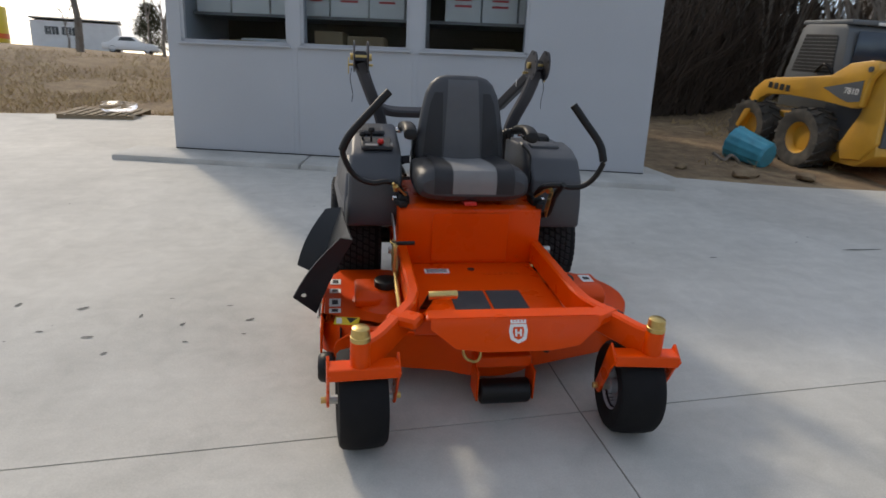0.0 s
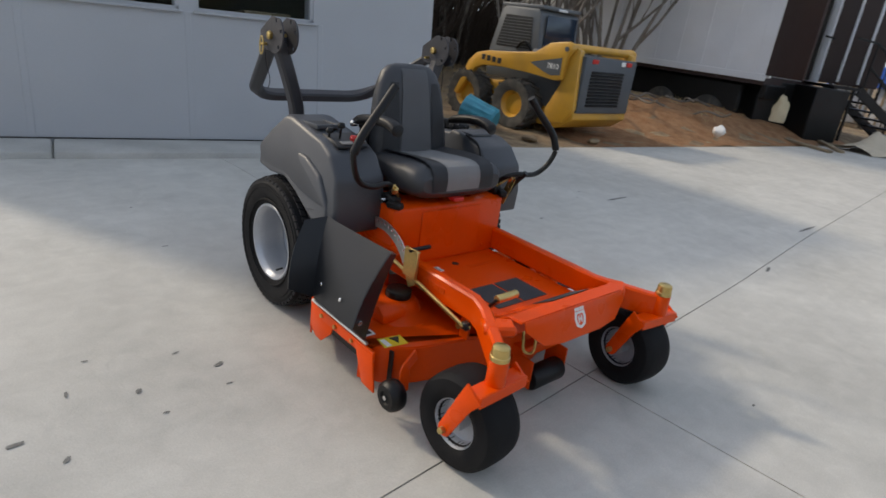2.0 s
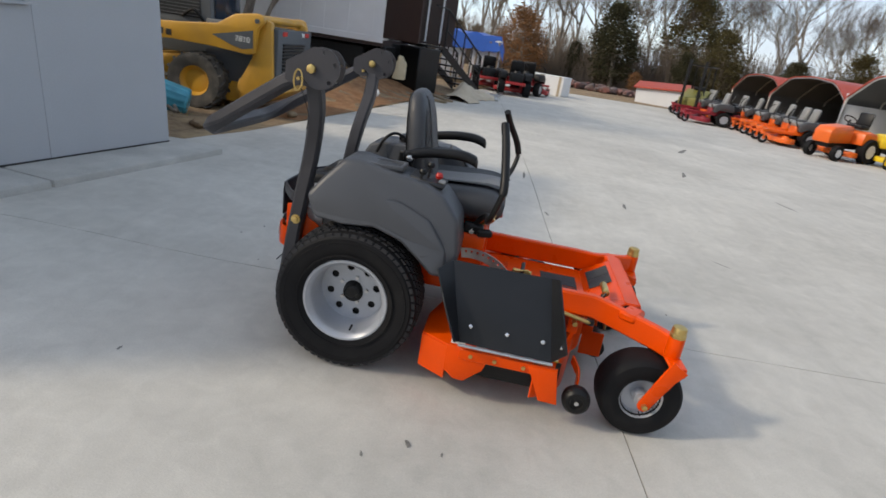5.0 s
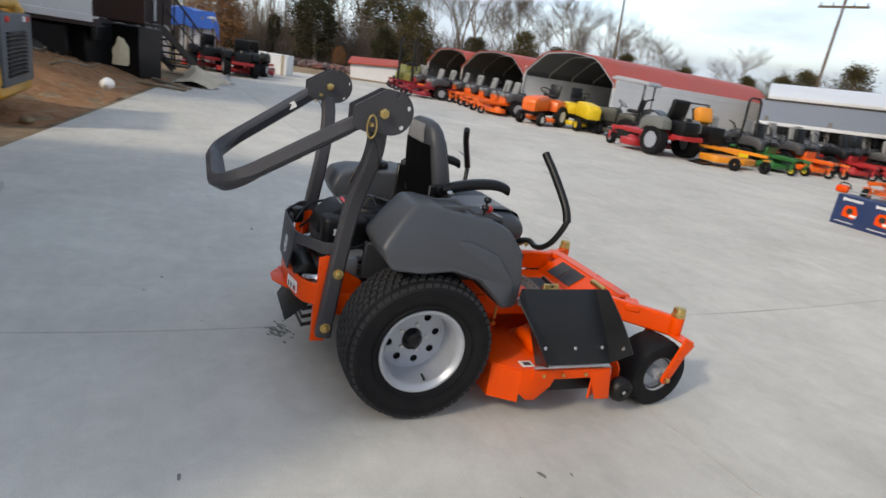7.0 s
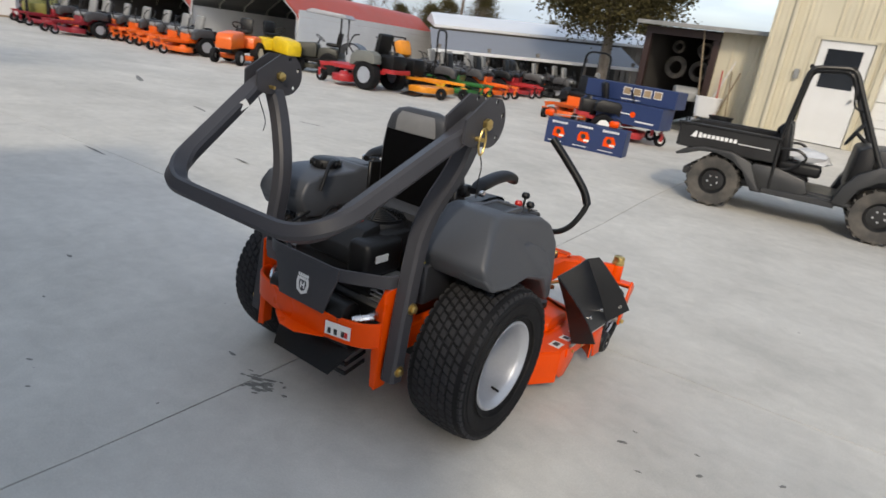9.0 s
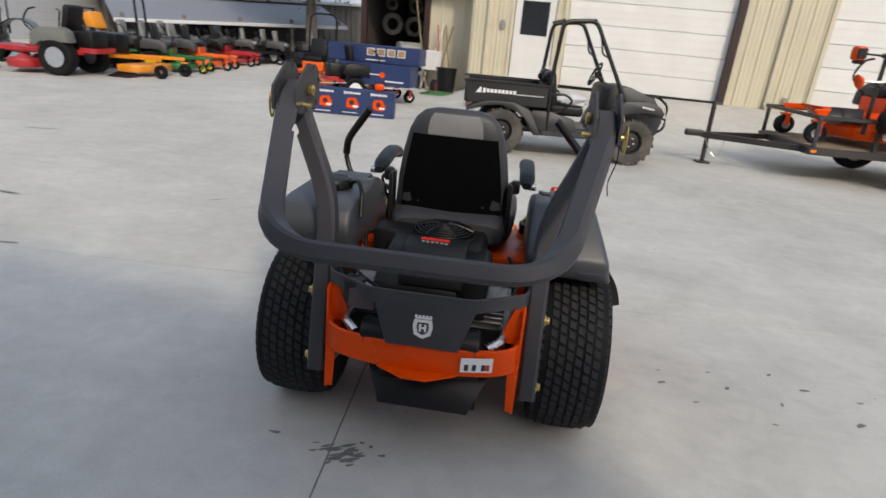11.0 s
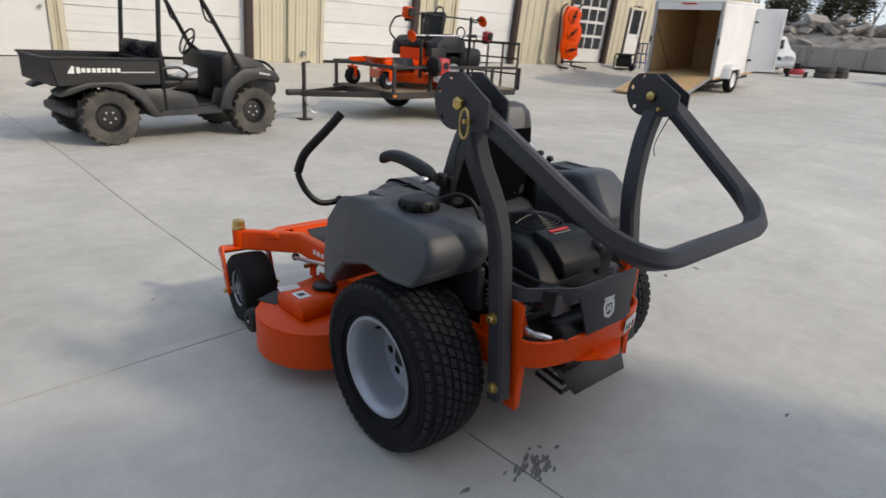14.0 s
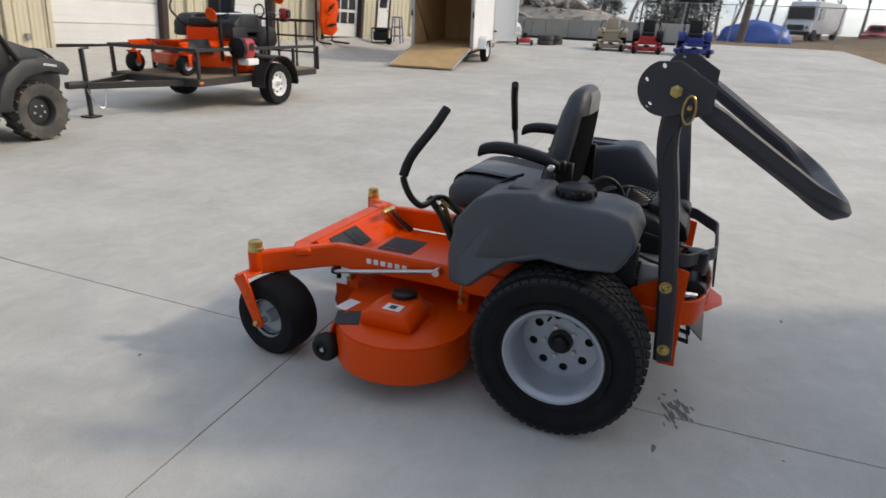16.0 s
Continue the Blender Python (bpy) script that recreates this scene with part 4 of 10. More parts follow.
# right-hand console: recessed tray, levers and red knob
bm = plate(bmesh.new(), [(0.0, 0.0), (0.0, 0.17), (0.125, 0.17), (0.125, 0.0)], 0.02, pose(0.385, -0.015, 0.880, 2, 0, 0), [[(0.015, 0.015), (0.11, 0.015), (0.11, 0.155), (0.015, 0.155)]], 0.004)
part("tray_rim", bm, FENDER, fender_r)
# near-flush black sheet stands in for the shade down in the tray
part("tray", box(bmesh.new(), (0.447, 0.070, 0.885), (0.10, 0.145, 0.004)), INK, fender_r, "black sheet in place of the storage tray's shaded recess")
bm = box(bmesh.new(), (0.430, 0.255, 0.850), (0.15, 0.15, 0.02), 0.008, pose(0, 0, 0, -8, 0, 0))
part("control_panel", bm, FENDERDK, fender_r, "dark control panel")
part("panel_sticker", box(bmesh.new(), (0.455, 0.315, 0.856), (0.06, 0.028, 0.004), 0, pose(0, 0, 0, -8, 0, 0)), VINYLPALE, fender_r, "pale grey control sticker")
for x, y, h, mt, nm in ((0.412, 0.285, 0.022, REDP, "blade_knob"), (0.455, 0.250, 0.070, BLACK, "throttle_lever"), (0.495, 0.225, 0.045, BLACK, "choke_lever")):
    bm = cyl(bmesh.new(), (x, y, 0.838), (x, y + 0.01, 0.838 + h), 0.005 if mt is BLACK else 0.009, seg=8)
    lathe(bm, [(0, 0.022), (0.012, 0.020), (0.017, 0.010), (0.015, 0.0), (0.008, -0.004)], Matrix.Translation((x, y + 0.01, 0.838 + h)), 14)
    part(nm, bm, mt, fender_r, "red blade switch knob" if mt is REDP else "black ball-topped lever")
part("ignition_key", cyl(bmesh.new(), (0.36, 0.29, 0.838), (0.36, 0.29, 0.860), 0.012, seg=12), CHROME, fender_r)
# left-hand tank with filler cap
bm = bmesh.new()
lathe(bm, [(0, 0.045), (0.045, 0.045), (0.060, 0.040), (0.066, 0.030), (0.066, 0.008), (0.058, 0.0), (0.05, -0.012)], pose(-0.44, 0.022, 0.836), 24)
for k in range(12):
    a = 2 * math.pi * k / 12
    box(bm, (-0.44 + 0.066 * math.cos(a), 0.022 + 0.066 * math.sin(a), 0.856), (0.012, 0.012, 0.022), 0.003)
part("fuel_cap", bm, BLACK, fender_l, "black ribbed fuel cap")
bm = box(bmesh.new(), (-0.42, 0.20, 0.852), (0.15, 0.10, 0.02), 0.009, seg=2)
part("tank_boss", bm, FENDER, fender_l)
bm = tube(bmesh.new(), spline([(-0.375, 0.01, 0.86), (-0.33, -0.05, 0.89), (-0.30, -0.10, 0.86), (-0.29, -0.14, 0.78)], 6), 0.008)
part("vent_hose", bm, BLACK, fender_l)
bm = tube(bmesh.new(), spline([(-0.30, 0.25, 0.86), (-0.32, 0.33, 0.82), (-0.30, 0.40, 0.70)], 5), 0.006)
part("cable", bm, BLACK, fender_l)

# steering levers ------------------------------------------------------------
LEVER = {1: [(0.318, 0.475, 0.665), (0.350, 0.505, 0.715), (0.40, 0.528, 0.735), (0.455, 0.528, 0.728), (0.515, 0.530, 0.745), (0.560, 0.545, 0.79), (0.590, 0.565, 0.865), (0.585, 0.570, 0.900), (0.553, 0.565, 0.955), (0.462, 0.547, 1.055), (0.408, 0.532, 1.112), (0.394, 0.529, 1.126)],
         -1: [(-0.318, 0.475, 0.665), (-0.325, 0.545, 0.725), (-0.375, 0.575, 0.742), (-0.440, 0.580, 0.735), (-0.500, 0.585, 0.742), (-0.542, 0.605, 0.785), (-0.568, 0.620, 0.85), (-0.566, 0.615, 0.888), (-0.550, 0.594, 0.945), (-0.488, 0.548, 1.030), (-0.447, 0.525, 1.084), (-0.436, 0.520, 1.098)]}
for s in SIDES:
    run = spline(LEVER[s], 5)
    bm = tube(bmesh.new(), run[:36], 0.0125, 12)
    lever = part("steering_lever", bm, BLACKM, mower, "black bent steering lever")
    bm = tube(bmesh.new(), run[32:], 0.0175, 12)
    part("grip", bm, BLACK, lever, "black foam lever grip")
    bm = box(bmesh.new(), (0.315 * s, 0.47, 0.645), (0.05, 0.09, 0.045), 0.008)
    box(bm, (0.33 * s, 0.52, 0.635), (0.04, 0.07, 0.03), 0.006, pose(0, 0, 0, 0, 0, 20 * s))
    part("lever_pivot", bm, BLACK, mower, "black lever pivot block")
    bm = cyl(bmesh.new(), (0.30 * s, 0.50, 0.66), (0.37 * s, 0.555, 0.735), 0.006, seg=8)
    cyl(bm, (0.355 * s, 0.535, 0.70), (0.36 * s, 0.55, 0.72), 0.013, seg=8)
    part("lever_rod", bm, BRASS, mower)
    part("lever_bolt", cyl(bmesh.new(), (0.345 * s, 0.465, 0.64), (0.365 * s, 0.465, 0.64), 0.012, seg=6), CHROME, mower)
# parking brake and its plate on the left
bm = plate(bmesh.new(), [(0.470, 0.572), (0.512, 0.568), (0.566, 0.708), (0.553, 0.722), (0.530, 0.714)], 0.004, Matrix.Translation((-0.370, 0, 0)) @ Matrix(((0, 0, 1, 0), (1, 0, 0, 0), (0, 1, 0, 0), (0, 0, 0, 1))), [circle(0.500 + 0.016 * k, 0.598 + 0.034 * k, 0.007, 8) for k in range(4)])
part("brake_plate", bm, BRASS, mower, "slotted yellow zinc brake plate")
bm = tube(bmesh.new(), rounded([(-0.335, 0.455, 0.565), (-0.389, 0.485, 0.570), (-0.391, 0.545, 0.690), (-0.408, 0.592, 0.750)], 0.03), 0.014)
part("brake_lever", bm, BLACKM, mower, "black brake lever")

# deck height quadrant on the right ------------------------------------------------------------
arc = [(0.24 * math.cos(a), 0.24 * math.sin(a)) for a in np.linspace(0.55, 1.80, 14)]
outer = arc + [(0.195 * math.cos(a), 0.195 * math.sin(a)) for a in np.linspace(1.80, 0.55, 14)]
holes = [circle(0.225 * math.cos(a), 0.225 * math.sin(a), 0.006, 8) for a in np.linspace(0.65, 1.70, 10)]
bm = plate(bmesh.new(), outer, 0.005, Matrix.Translation((0.362, 0.485, 0.325)) @ Matrix(((0, 0, 1, 0), (1, 0, 0, 0), (0, 1, 0, 0), (0, 0, 0, 1))), holes)
part("height_quadrant", bm, ZINC, mower, "numbered zinc height quadrant")
bm = box(bmesh.new(), (0.372, 0.715, 0.455), (0.016, 0.085, 0.125), 0.004)
box(bm, (0.36, 0.70, 0.395), (0.012, 0.05, 0.10), 0.003, pose(0, 0, 0, 30, 0, 0))
part("height_bracket", bm, BRASS, mower, "yellow zinc bracket")
part("height_pin", cyl(bmesh.new(), (0.385, 0.715, 0.512), (0.285, 0.722, 0.516), 0.009, seg=12), BLACK, mower, "black pin handle")
part("height_clip", tube(bmesh.new(), rounded([(0.388, 0.69, 0.515), (0.388, 0.74, 0.525), (0.36, 0.75, 0.51)], 0.01), 0.004), BRASS, mower)
for s, mt in ((1, BRASS), (-1, ZINC)):
    bm = tube(bmesh.new(), rounded([(0.365 * s, 0.56, 0.425), (0.372 * s, 1.055, 0.335), (0.352 * s, 1.075, 0.335)], 0.02), 0.0095)
    part("lift_rod", bm, mt, mower, "plated deck lift rod")
    part("rod_end", box(bmesh.new(), (0.362 * s, 1.06, 0.335), (0.03, 0.035, 0.03), 0.006), BLACKM, mower)
    part("rod_clevis", cyl(bmesh.new(), (0.35 * s, 0.56, 0.425), (0.385 * s, 0.56, 0.425), 0.017, seg=12), ZINC, mower)
    # printed name bars on the rail
    for k in range(6):
        part("decal_bar", box(bmesh.new(), (0.349 * s, 0.72 + k * 0.035, 0.405), (0.002, 0.022, 0.022)), WHITEPAINT if s < 0 else ORANGE2, mower)
# deck pedal with its plated grip
bm = bar(bmesh.new(), rounded([(0.275, 1.00, 0.345), (0.275, 1.085, 0.405), (0.265, 1.115, 0.45)], 0.03), 0.012, 0.03, 0.003, up=(1, 0, 0))
pedal = part("deck_pedal", bm, BLACKM, mower, "black deck lift pedal")
part("pedal_grip", cyl(bmesh.new(), (0.275, 1.115, 0.452), (0.165, 1.115, 0.455), 0.0165, seg=16, bev=0.003), BRASS, pedal, "plated pedal grip")

# cutting deck ------------------------------------------------------------
def lobe(cx, cy, r, a0, a1, n=10):
    return [(cx + r * math.cos(radians(a0 + (a1 - a0) * k / n)), cy + r * math.sin(radians(a0 + (a1 - a0) * k / n))) for k in range(n + 1)]


DECK = lobe(-0.445, 0.66, 0.285, 262, 100) + lobe(0.0, 0.80, 0.29, 128, 55, 8) + lobe(0.42, 0.69, 0.29, 80, 28, 6) + [(0.668, 0.86), (0.668, 0.46), (0.60, 0.345), (0.40, 0.345), (0.10, 0.42)]
bm = plate(bmesh.new(), DECK, 0.012, Matrix.Translation((0, 0, 0.232)), r=0.005)
deck = part("deck_shell", bm, ORANGE2, mower, "orange stamped cutting deck")
bm = bmesh.new()
sweep(bm, [Vector((x, y, 0.155)) for x, y in DECK[:-5]], rect2(0.008, 0.15))
sweep(bm, [Vector((x, y, 0.155)) for x, y in (DECK[-4], DECK[-3], DECK[-2], DECK[-1], DECK[0])], rect2(0.008, 0.15))
part("deck_skirt", bm, ORANGE2, deck)
# raised dome and stiffening over each spindle
for x, y in ((-0.42, 0.68), (0.0, 0.83), (0.40, 0.69)):
    bm = bmesh.new()
    lathe(bm, [(0, 0.30), (0.07, 0.30), (0.085, 0.285), (0.10, 0.255), (0.15, 0.238)], Matrix.Translation((x, y, 0)), 24)
    part("spindle_dome", bm, ORANGE2, deck)
    bm = cyl(bmesh.new(), (x, y, 0.30), (x, y, 0.335), 0.055, seg=20, bev=0.006)
    part("pulley", bm, BLACKM, deck)
bm = prism(bmesh.new(), [(0.56, 0.238), (0.56, 0.285), (0.60, 0.315), (0.74, 0.315), (0.79, 0.29), (0.79, 0.238)], -0.60, -0.42, 0.014, 2)
cover = part("belt_cover", bm, ORANGE2, deck, "raised orange belt cover")
part("cover_label", box(bmesh.new(), (-0.545, 0.665, 0.3165), (0.055, 0.075, 0.002)), WHITE, cover, "small white warning label")
part("print_bar", box(bmesh.new(), (-0.545, 0.665, 0.318), (0.03, 0.03, 0.001)), INK, cover)
bm = prism(bmesh.new(), [(0.57, 0.238), (0.57, 0.28), (0.61, 0.305), (0.74, 0.305), (0.78, 0.28), (0.78, 0.238)], 0.36, 0.54, 0.014, 2)
part("belt_cover", bm, ORANGE2, deck)
part("step_pad", box(bmesh.new(), (-0.575, 0.86, 0.2405), (0.12, 0.10, 0.003), 0, pose(0, 0, 0, 0, 0, 25)), GRIP, deck, "dark grip pad on the deck")
part("deck_label", box(bmesh.new(), (-0.47, 0.925, 0.2405), (0.10, 0.06, 0.002), 0, pose(0, 0, 0, 0, 0, -10)), WHITE, deck, "white deck label")
for y, x in ((0.895, 0.575),):
    lab = part("warning_label", box(bmesh.new(), (x, y, 0.2405), (0.10, 0.065, 0.002), 0, pose(0, 0, 0, 0, 0, -8)), YELLOWL, deck, "yellow and black warning label")
    part("warning_sign", plate(bmesh.new(), [(-0.03, -0.022), (0.012, -0.022), (-0.009, 0.022)], 0.002, pose(x - 0.008, y, 0.2425, 0, 0, -8)), INK, lab)
    part("warning_text", box(bmesh.new(), (x + 0.032, y, 0.2425), (0.022, 0.05, 0.001)), WHITE, lab)
for k, (y, w) in enumerate(((0.50, 0.06), (0.60, 0.045), (0.72, 0.075), (0.80, 0.04))):
    lab = part("deck_decal", box(bmesh.new(), (0.625, y, 0.2405), (0.05, w, 0.002)), WHITE, deck, "white pictogram decal")
    part("decal_print", box(bmesh.new(), (0.625, y, 0.2425), (0.026, w * 0.6, 0.001)), INK, lab)
# right-hand discharge edge: angle strip, baffle ears and bolts
bm = box(bmesh.new(), (0.676, 0.715, 0.213), (0.010, 0.41, 0.045), 0.002)
part("discharge_strip", bm, ORANGE, deck)
bm = plate(bmesh.new(), [(0.455, 0.236), (0.54, 0.236), (0.63, 0.190), (0.615, 0.150), (0.545, 0.085), (0.50, 0.088), (0.455, 0.125)], 0.008, Matrix.Translation((0.668, 0, 0)) @ Matrix(((0, 0, 1, 0), (1, 0, 0, 0), (0, 1, 0, 0), (0, 0, 0, 1))), r=0.002)
part("rear_baffle", bm, ORANGE, deck)
bm = plate(bmesh.new(), [(0.80, 0.225), (0.918, 0.225), (0.945, 0.075), (0.865, 0.078)], 0.008, Matrix.Translation((0.680, 0, 0)) @ Matrix(((0, 0, 1, 0), (1, 0, 0, 0), (0, 1, 0, 0), (0, 0, 0, 1))), r=0.002)
part("front_baffle", bm, ORANGE, deck)
for y in (0.56, 0.66, 0.78):
    part("deck_bolt", cyl(bmesh.new(), (0.680, y, 0.212), (0.689, y, 0.212), 0.009, seg=6), BRASS, deck)
# black plate added to stand in for the shade inside the deck
part("inner_baffle", box(bmesh.new(), (0.600, 0.72, 0.155), (0.008, 0.44, 0.14), 0.002), BLACKM, deck, "black plate added as the shade inside the discharge opening")
# deck hangers and links
for s in SIDES:
    for y in (0.46, 1.00):
        bm = box(bmesh.new(), (0.30 * s, y, 0.285), (0.012, 0.05, 0.10), 0.003)
        part("deck_hanger", bm, ORANGE2, deck)
        part("hanger_bolt", cyl(bmesh.new(), (0.30 * s, y, 0.30), (0.345 * s, y, 0.30), 0.012, seg=8), BRASS, deck)
    part("deck_chain", tube(bmesh.new(), [(0.345 * s, 0.46, 0.33), (0.35 * s, 0.455, 0.39)], 0.007, 8), BRASS, deck)
# anti-scalp wheels and the front roller
for x, y, z in ((0.655, 1.022, 0.105), (-0.645, 0.920, 0.125)):
    s = 1 if x > 0 else -1
    bm = lathe(bmesh.new(), [(0, -0.034), (0.045, -0.034), (0.056, -0.024), (0.060, -0.008), (0.060, 0.008), (0.056, 0.024), (0.045, 0.034), (0.028, 0.034), (0.024, 0.026), (0.0, 0.026)], pose(x, y, z, 0, 90 * s, 0), 24)
    part("gauge_wheel", bm, BLACK, deck, "black plastic gauge wheel")
    part("gauge_bolt", cyl(bmesh.new(), (x + 0.02 * s, y, z), (x + 0.036 * s, y, z), 0.010, seg=6), CHROME, deck)
    bm = bar(bmesh.new(), rounded([(x - 0.05 * s, y, z), (x - 0.05 * s, y - 0.005, 0.20), (x - 0.12 * s, y - 0.03, 0.225)], 0.02), 0.045, 0.010, 0.002, up=(0, 1, 0))
    part("gauge_bracket", bm, ORANGE2, deck)
bm = cyl(bmesh.new(), (0.065, 1.175, 0.066), (-0.135, 1.175, 0.066), 0.049, seg=24, bev=0.012)
part("front_roller", bm, BLACK, deck, "black rubber front roller")
bm = bmesh.new()
for x in (0.078, -0.148):
    box(bm, (x, 1.145, 0.10), (0.008, 0.11, 0.13), 0.003)
box(bm, (-0.035, 1.10, 0.17), (0.234, 0.08, 0.05), 0.006)
part("roller_bracket", bm, ORANGE2, deck)

# discharge chute, folded up ------------------------------------------------------------
bm = bmesh.new()
# corners of the leaning panel and of the flanges folded outwards at its ends
FOOT, HEAD = (Vector((0.690, 0.500, 0.272)), Vector((0.698, 0.885, 0.272))), (Vector((0.592, 0.420, 0.580)), Vector((0.550, 0.833, 0.568)))
rows = []
for k in range(7):
    u = k / 6
    row = []
    for j in range(6):
        v = j / 5
        p = FOOT[0].lerp(FOOT[1], u).lerp(HEAD[0].lerp(HEAD[1], u), v)
        row.append(bm.verts.new(p + Vector((0.010 * math.sin(v * math.pi) + 0.004 * math.sin(u * math.pi), 0, 0))))
    rows.append(row)
for r0, r1 in zip(rows, rows[1:]):
    for k in range(5):
        bm.faces.new((r0[k], r0[k + 1], r1[k + 1], r1[k]))
for base_row, low, high in ((rows[0], Vector((0.800, 0.484, 0.322)), Vector((0.668, 0.368, 0.556))), (rows[-1], Vector((0.785, 0.925, 0.362)), Vector((0.600, 0.862, 0.588)))):
    tip = [bm.verts.new(low.lerp(high, k / 5) + Vector((0.02 * math.sin(k / 5 * math.pi), 0, 0))) for k in range(6)]
    for k in range(5):
        bm.faces.new((base_row[k], base_row[k + 1], tip[k + 1], tip[k]))
bmesh.ops.recalc_face_normals(bm, faces=bm.faces)
bmesh.ops.solidify(bm, geom=list(bm.faces), thickness=0.006)
chute = part("discharge_chute", bm, CHUTE, mower, "black plastic discharge chute folded up")
for y, x in ((0.539, 0.676), (0.689, 0.682), (0.834, 0.680)):
    part("chute_bolt", cyl(bmesh.new(), (x - 0.012, y, 0.340), (x + 0.008, y, 0.346), 0.009, seg=10, bev=0.002), CHROME, chute)
part("chute_bolt", cyl(bmesh.new(), (0.745, 0.897, 0.37), (0.745, 0.912, 0.366), 0.010, seg=10), CHROME, chute)
part("hinge_rod", cyl(bmesh.new(), (0.69, 0.50, 0.258), (0.69, 0.89, 0.258), 0.007, seg=8), ZINC, chute)

# rear frame, bumper, roll bar ------------------------------------------------------------
for s in SIDES:
    side = [(-0.395, 0.225), (-0.335, 0.225), (-0.325, 0.40), (-0.20, 0.42), (-0.20, 0.50), (-0.285, 0.55), (-0.31, 0.615), (-0.385, 0.60), (-0.385, 0.40)]
    bm = plate(bmesh.new(), side, 0.010, Matrix.Translation((0.328 * s, 0, 0)) @ Matrix(((0, 0, 1, 0), (1, 0, 0, 0), (0, 1, 0, 0), (0, 0, 0, 1))), r=0.002)
    rear_plate = part("rear_plate", bm, ORANGE, mower)
    bm = plate(bmesh.new(), [(0.331 * s, 0.61), (0.300 * s, 0.60), (0.262 * s, 0.50), (0.262 * s, 0.47), (0.331 * s, 0.47)], 0.006, pose(0, -0.352, 0, 90, 0, 0), r=0.001)
    part("rear_flange", bm, ORANGE, rear_plate)
    bm = plate(bmesh.new(), [(0.331 * s, 0.392), (0.296 * s, 0.392), (0.306 * s, 0.228), (0.331 * s, 0.228)], 0.006, pose(0, -0.388, 0, 90, 0, 0), r=0.001)
    part("rear_flange", bm, ORANGE, rear_plate)
    bm = bar(bmesh.new(), rounded([(0.372 * s, -0.352, 0.272), (0.366 * s, -0.320, 0.58), (0.362 * s, -0.276, 0.865), (0.450 * s, -0.240, 1.065), (0.4925 * s, -0.250, 1.19)], 0.14, 6), 0.062, 0.062, 0.010, up=(0, 1, 0))
    post = part("roll_bar_post", bm, ROPSGREY, mower, "charcoal roll bar post")
    for y, z in ((-0.350, 0.318), (-0.318, 0.555)):
        bm = cyl(bmesh.new(), (0.396 * s, y, z), (0.404 * s, y, z), 0.021, seg=20)
        cyl(bm, (0.403 * s, y, z), (0.416 * s, y, z), 0.014, seg=6, bev=0.002)
        part("frame_bolt", bm, BRASS, post, "yellow zinc bolt and washer")
    # pivot plates
    for k in (-1, 1):
        x = 0.4925 * s + 0.036 * k
        out = []
        for a in np.linspace(-150, 60, 18):
            out.append((-0.218 + 0.082 * math.cos(radians(a)), 1.226 + 0.082 * math.sin(radians(a))))
        out += [(-0.245, 1.303), (-0.355, 1.235), (-0.355, 1.165), (-0.31, 1.150), (-0.26, 1.155)]
        hl = [circle(-0.156, 1.245, 0.009, 10), circle(-0.176, 1.175, 0.009, 10), circle(-0.20, 1.287, 0.009, 10)]
        bm = plate(bmesh.new(), out, 0.008, Matrix.Translation((x, 0, 0)) @ Matrix(((0, 0, 1, 0), (1, 0, 0, 0), (0, 1, 0, 0), (0, 0, 0, 1))), hl)
        part("pivot_plate", bm, ROPSGREY, post)
    bm = cyl(bmesh.new(), (0.445 * s, -0.248, 1.220), (0.540 * s, -0.248, 1.220), 0.014, seg=8)
    cyl(bm, (0.532 * s, -0.248, 1.220), (0.549 * s, -0.248, 1.220), 0.019, seg=6, bev=0.002)
    cyl(bm, (0.434 * s, -0.248, 1.220), (0.452 * s, -0.248, 1.220), 0.019, seg=6, bev=0.002)
    part("pivot_bolt", bm, BRASS, post, "yellow zinc pivot bolt")
    # hairpin lock and its cable
    bm = cyl(bmesh.new(), (0.425 * s, -0.292, 1.178), (0.560 * s, -0.292, 1.178), 0.007, seg=8)
    part("lock_pin", bm, BRASS, post)
    loop = [(0.557 * s, -0.292 + 0.017 * math.cos(a), 1.172 + 0.040 * math.sin(a)) for a in np.linspace(0, 2 * math.pi, 18)[:-1]]
    part("pin_ring", tube(bmesh.new(), loop, 0.0035, 6, up=(1, 0, 0), closed=True), BRASS, post, "yellow zinc locking ring")
    bm = tube(bmesh.new(), spline([(0.540 * s, -0.292, 1.16), (0.548 * s, -0.262, 1.10), (0.535 * s, -0.245, 1.03), (0.54 * s, -0.25, 0.985)], 5), 0.002, 5)
    part("pin_cable", bm, BLACK, post)
HOOPEND = (0.372, -0.780, 0.875)
arms = [[(0.4925 * s, -0.24, 1.226), (0.4925 * s, -0.33, 1.176), (HOOPEND[0] * s, HOOPEND[1], HOOPEND[2])] for s in SIDES]
bm = bar(bmesh.new(), rounded(arms[0] + arms[1][::-1], 0.15, 10), 0.064, 0.054, 0.010, up=(0, 0.45, 0.9))
hoop_ob = part("roll_bar_hoop", bm, ROPSGREY, mower, "charcoal roll bar hoop folded back")
lab = part("roll_bar_label", box(bmesh.new(), (0, 0, 0), (0.003, 0.105, 0.030)), WHITE, hoop_ob, "white warning label", pose(-0.4365, -0.455, 1.093, 33.5, 0, -12))
part("label_stripe", box(bmesh.new(), (0.001, -0.042, 0), (0.003, 0.02, 0.030)), VINYLPALE, lab)
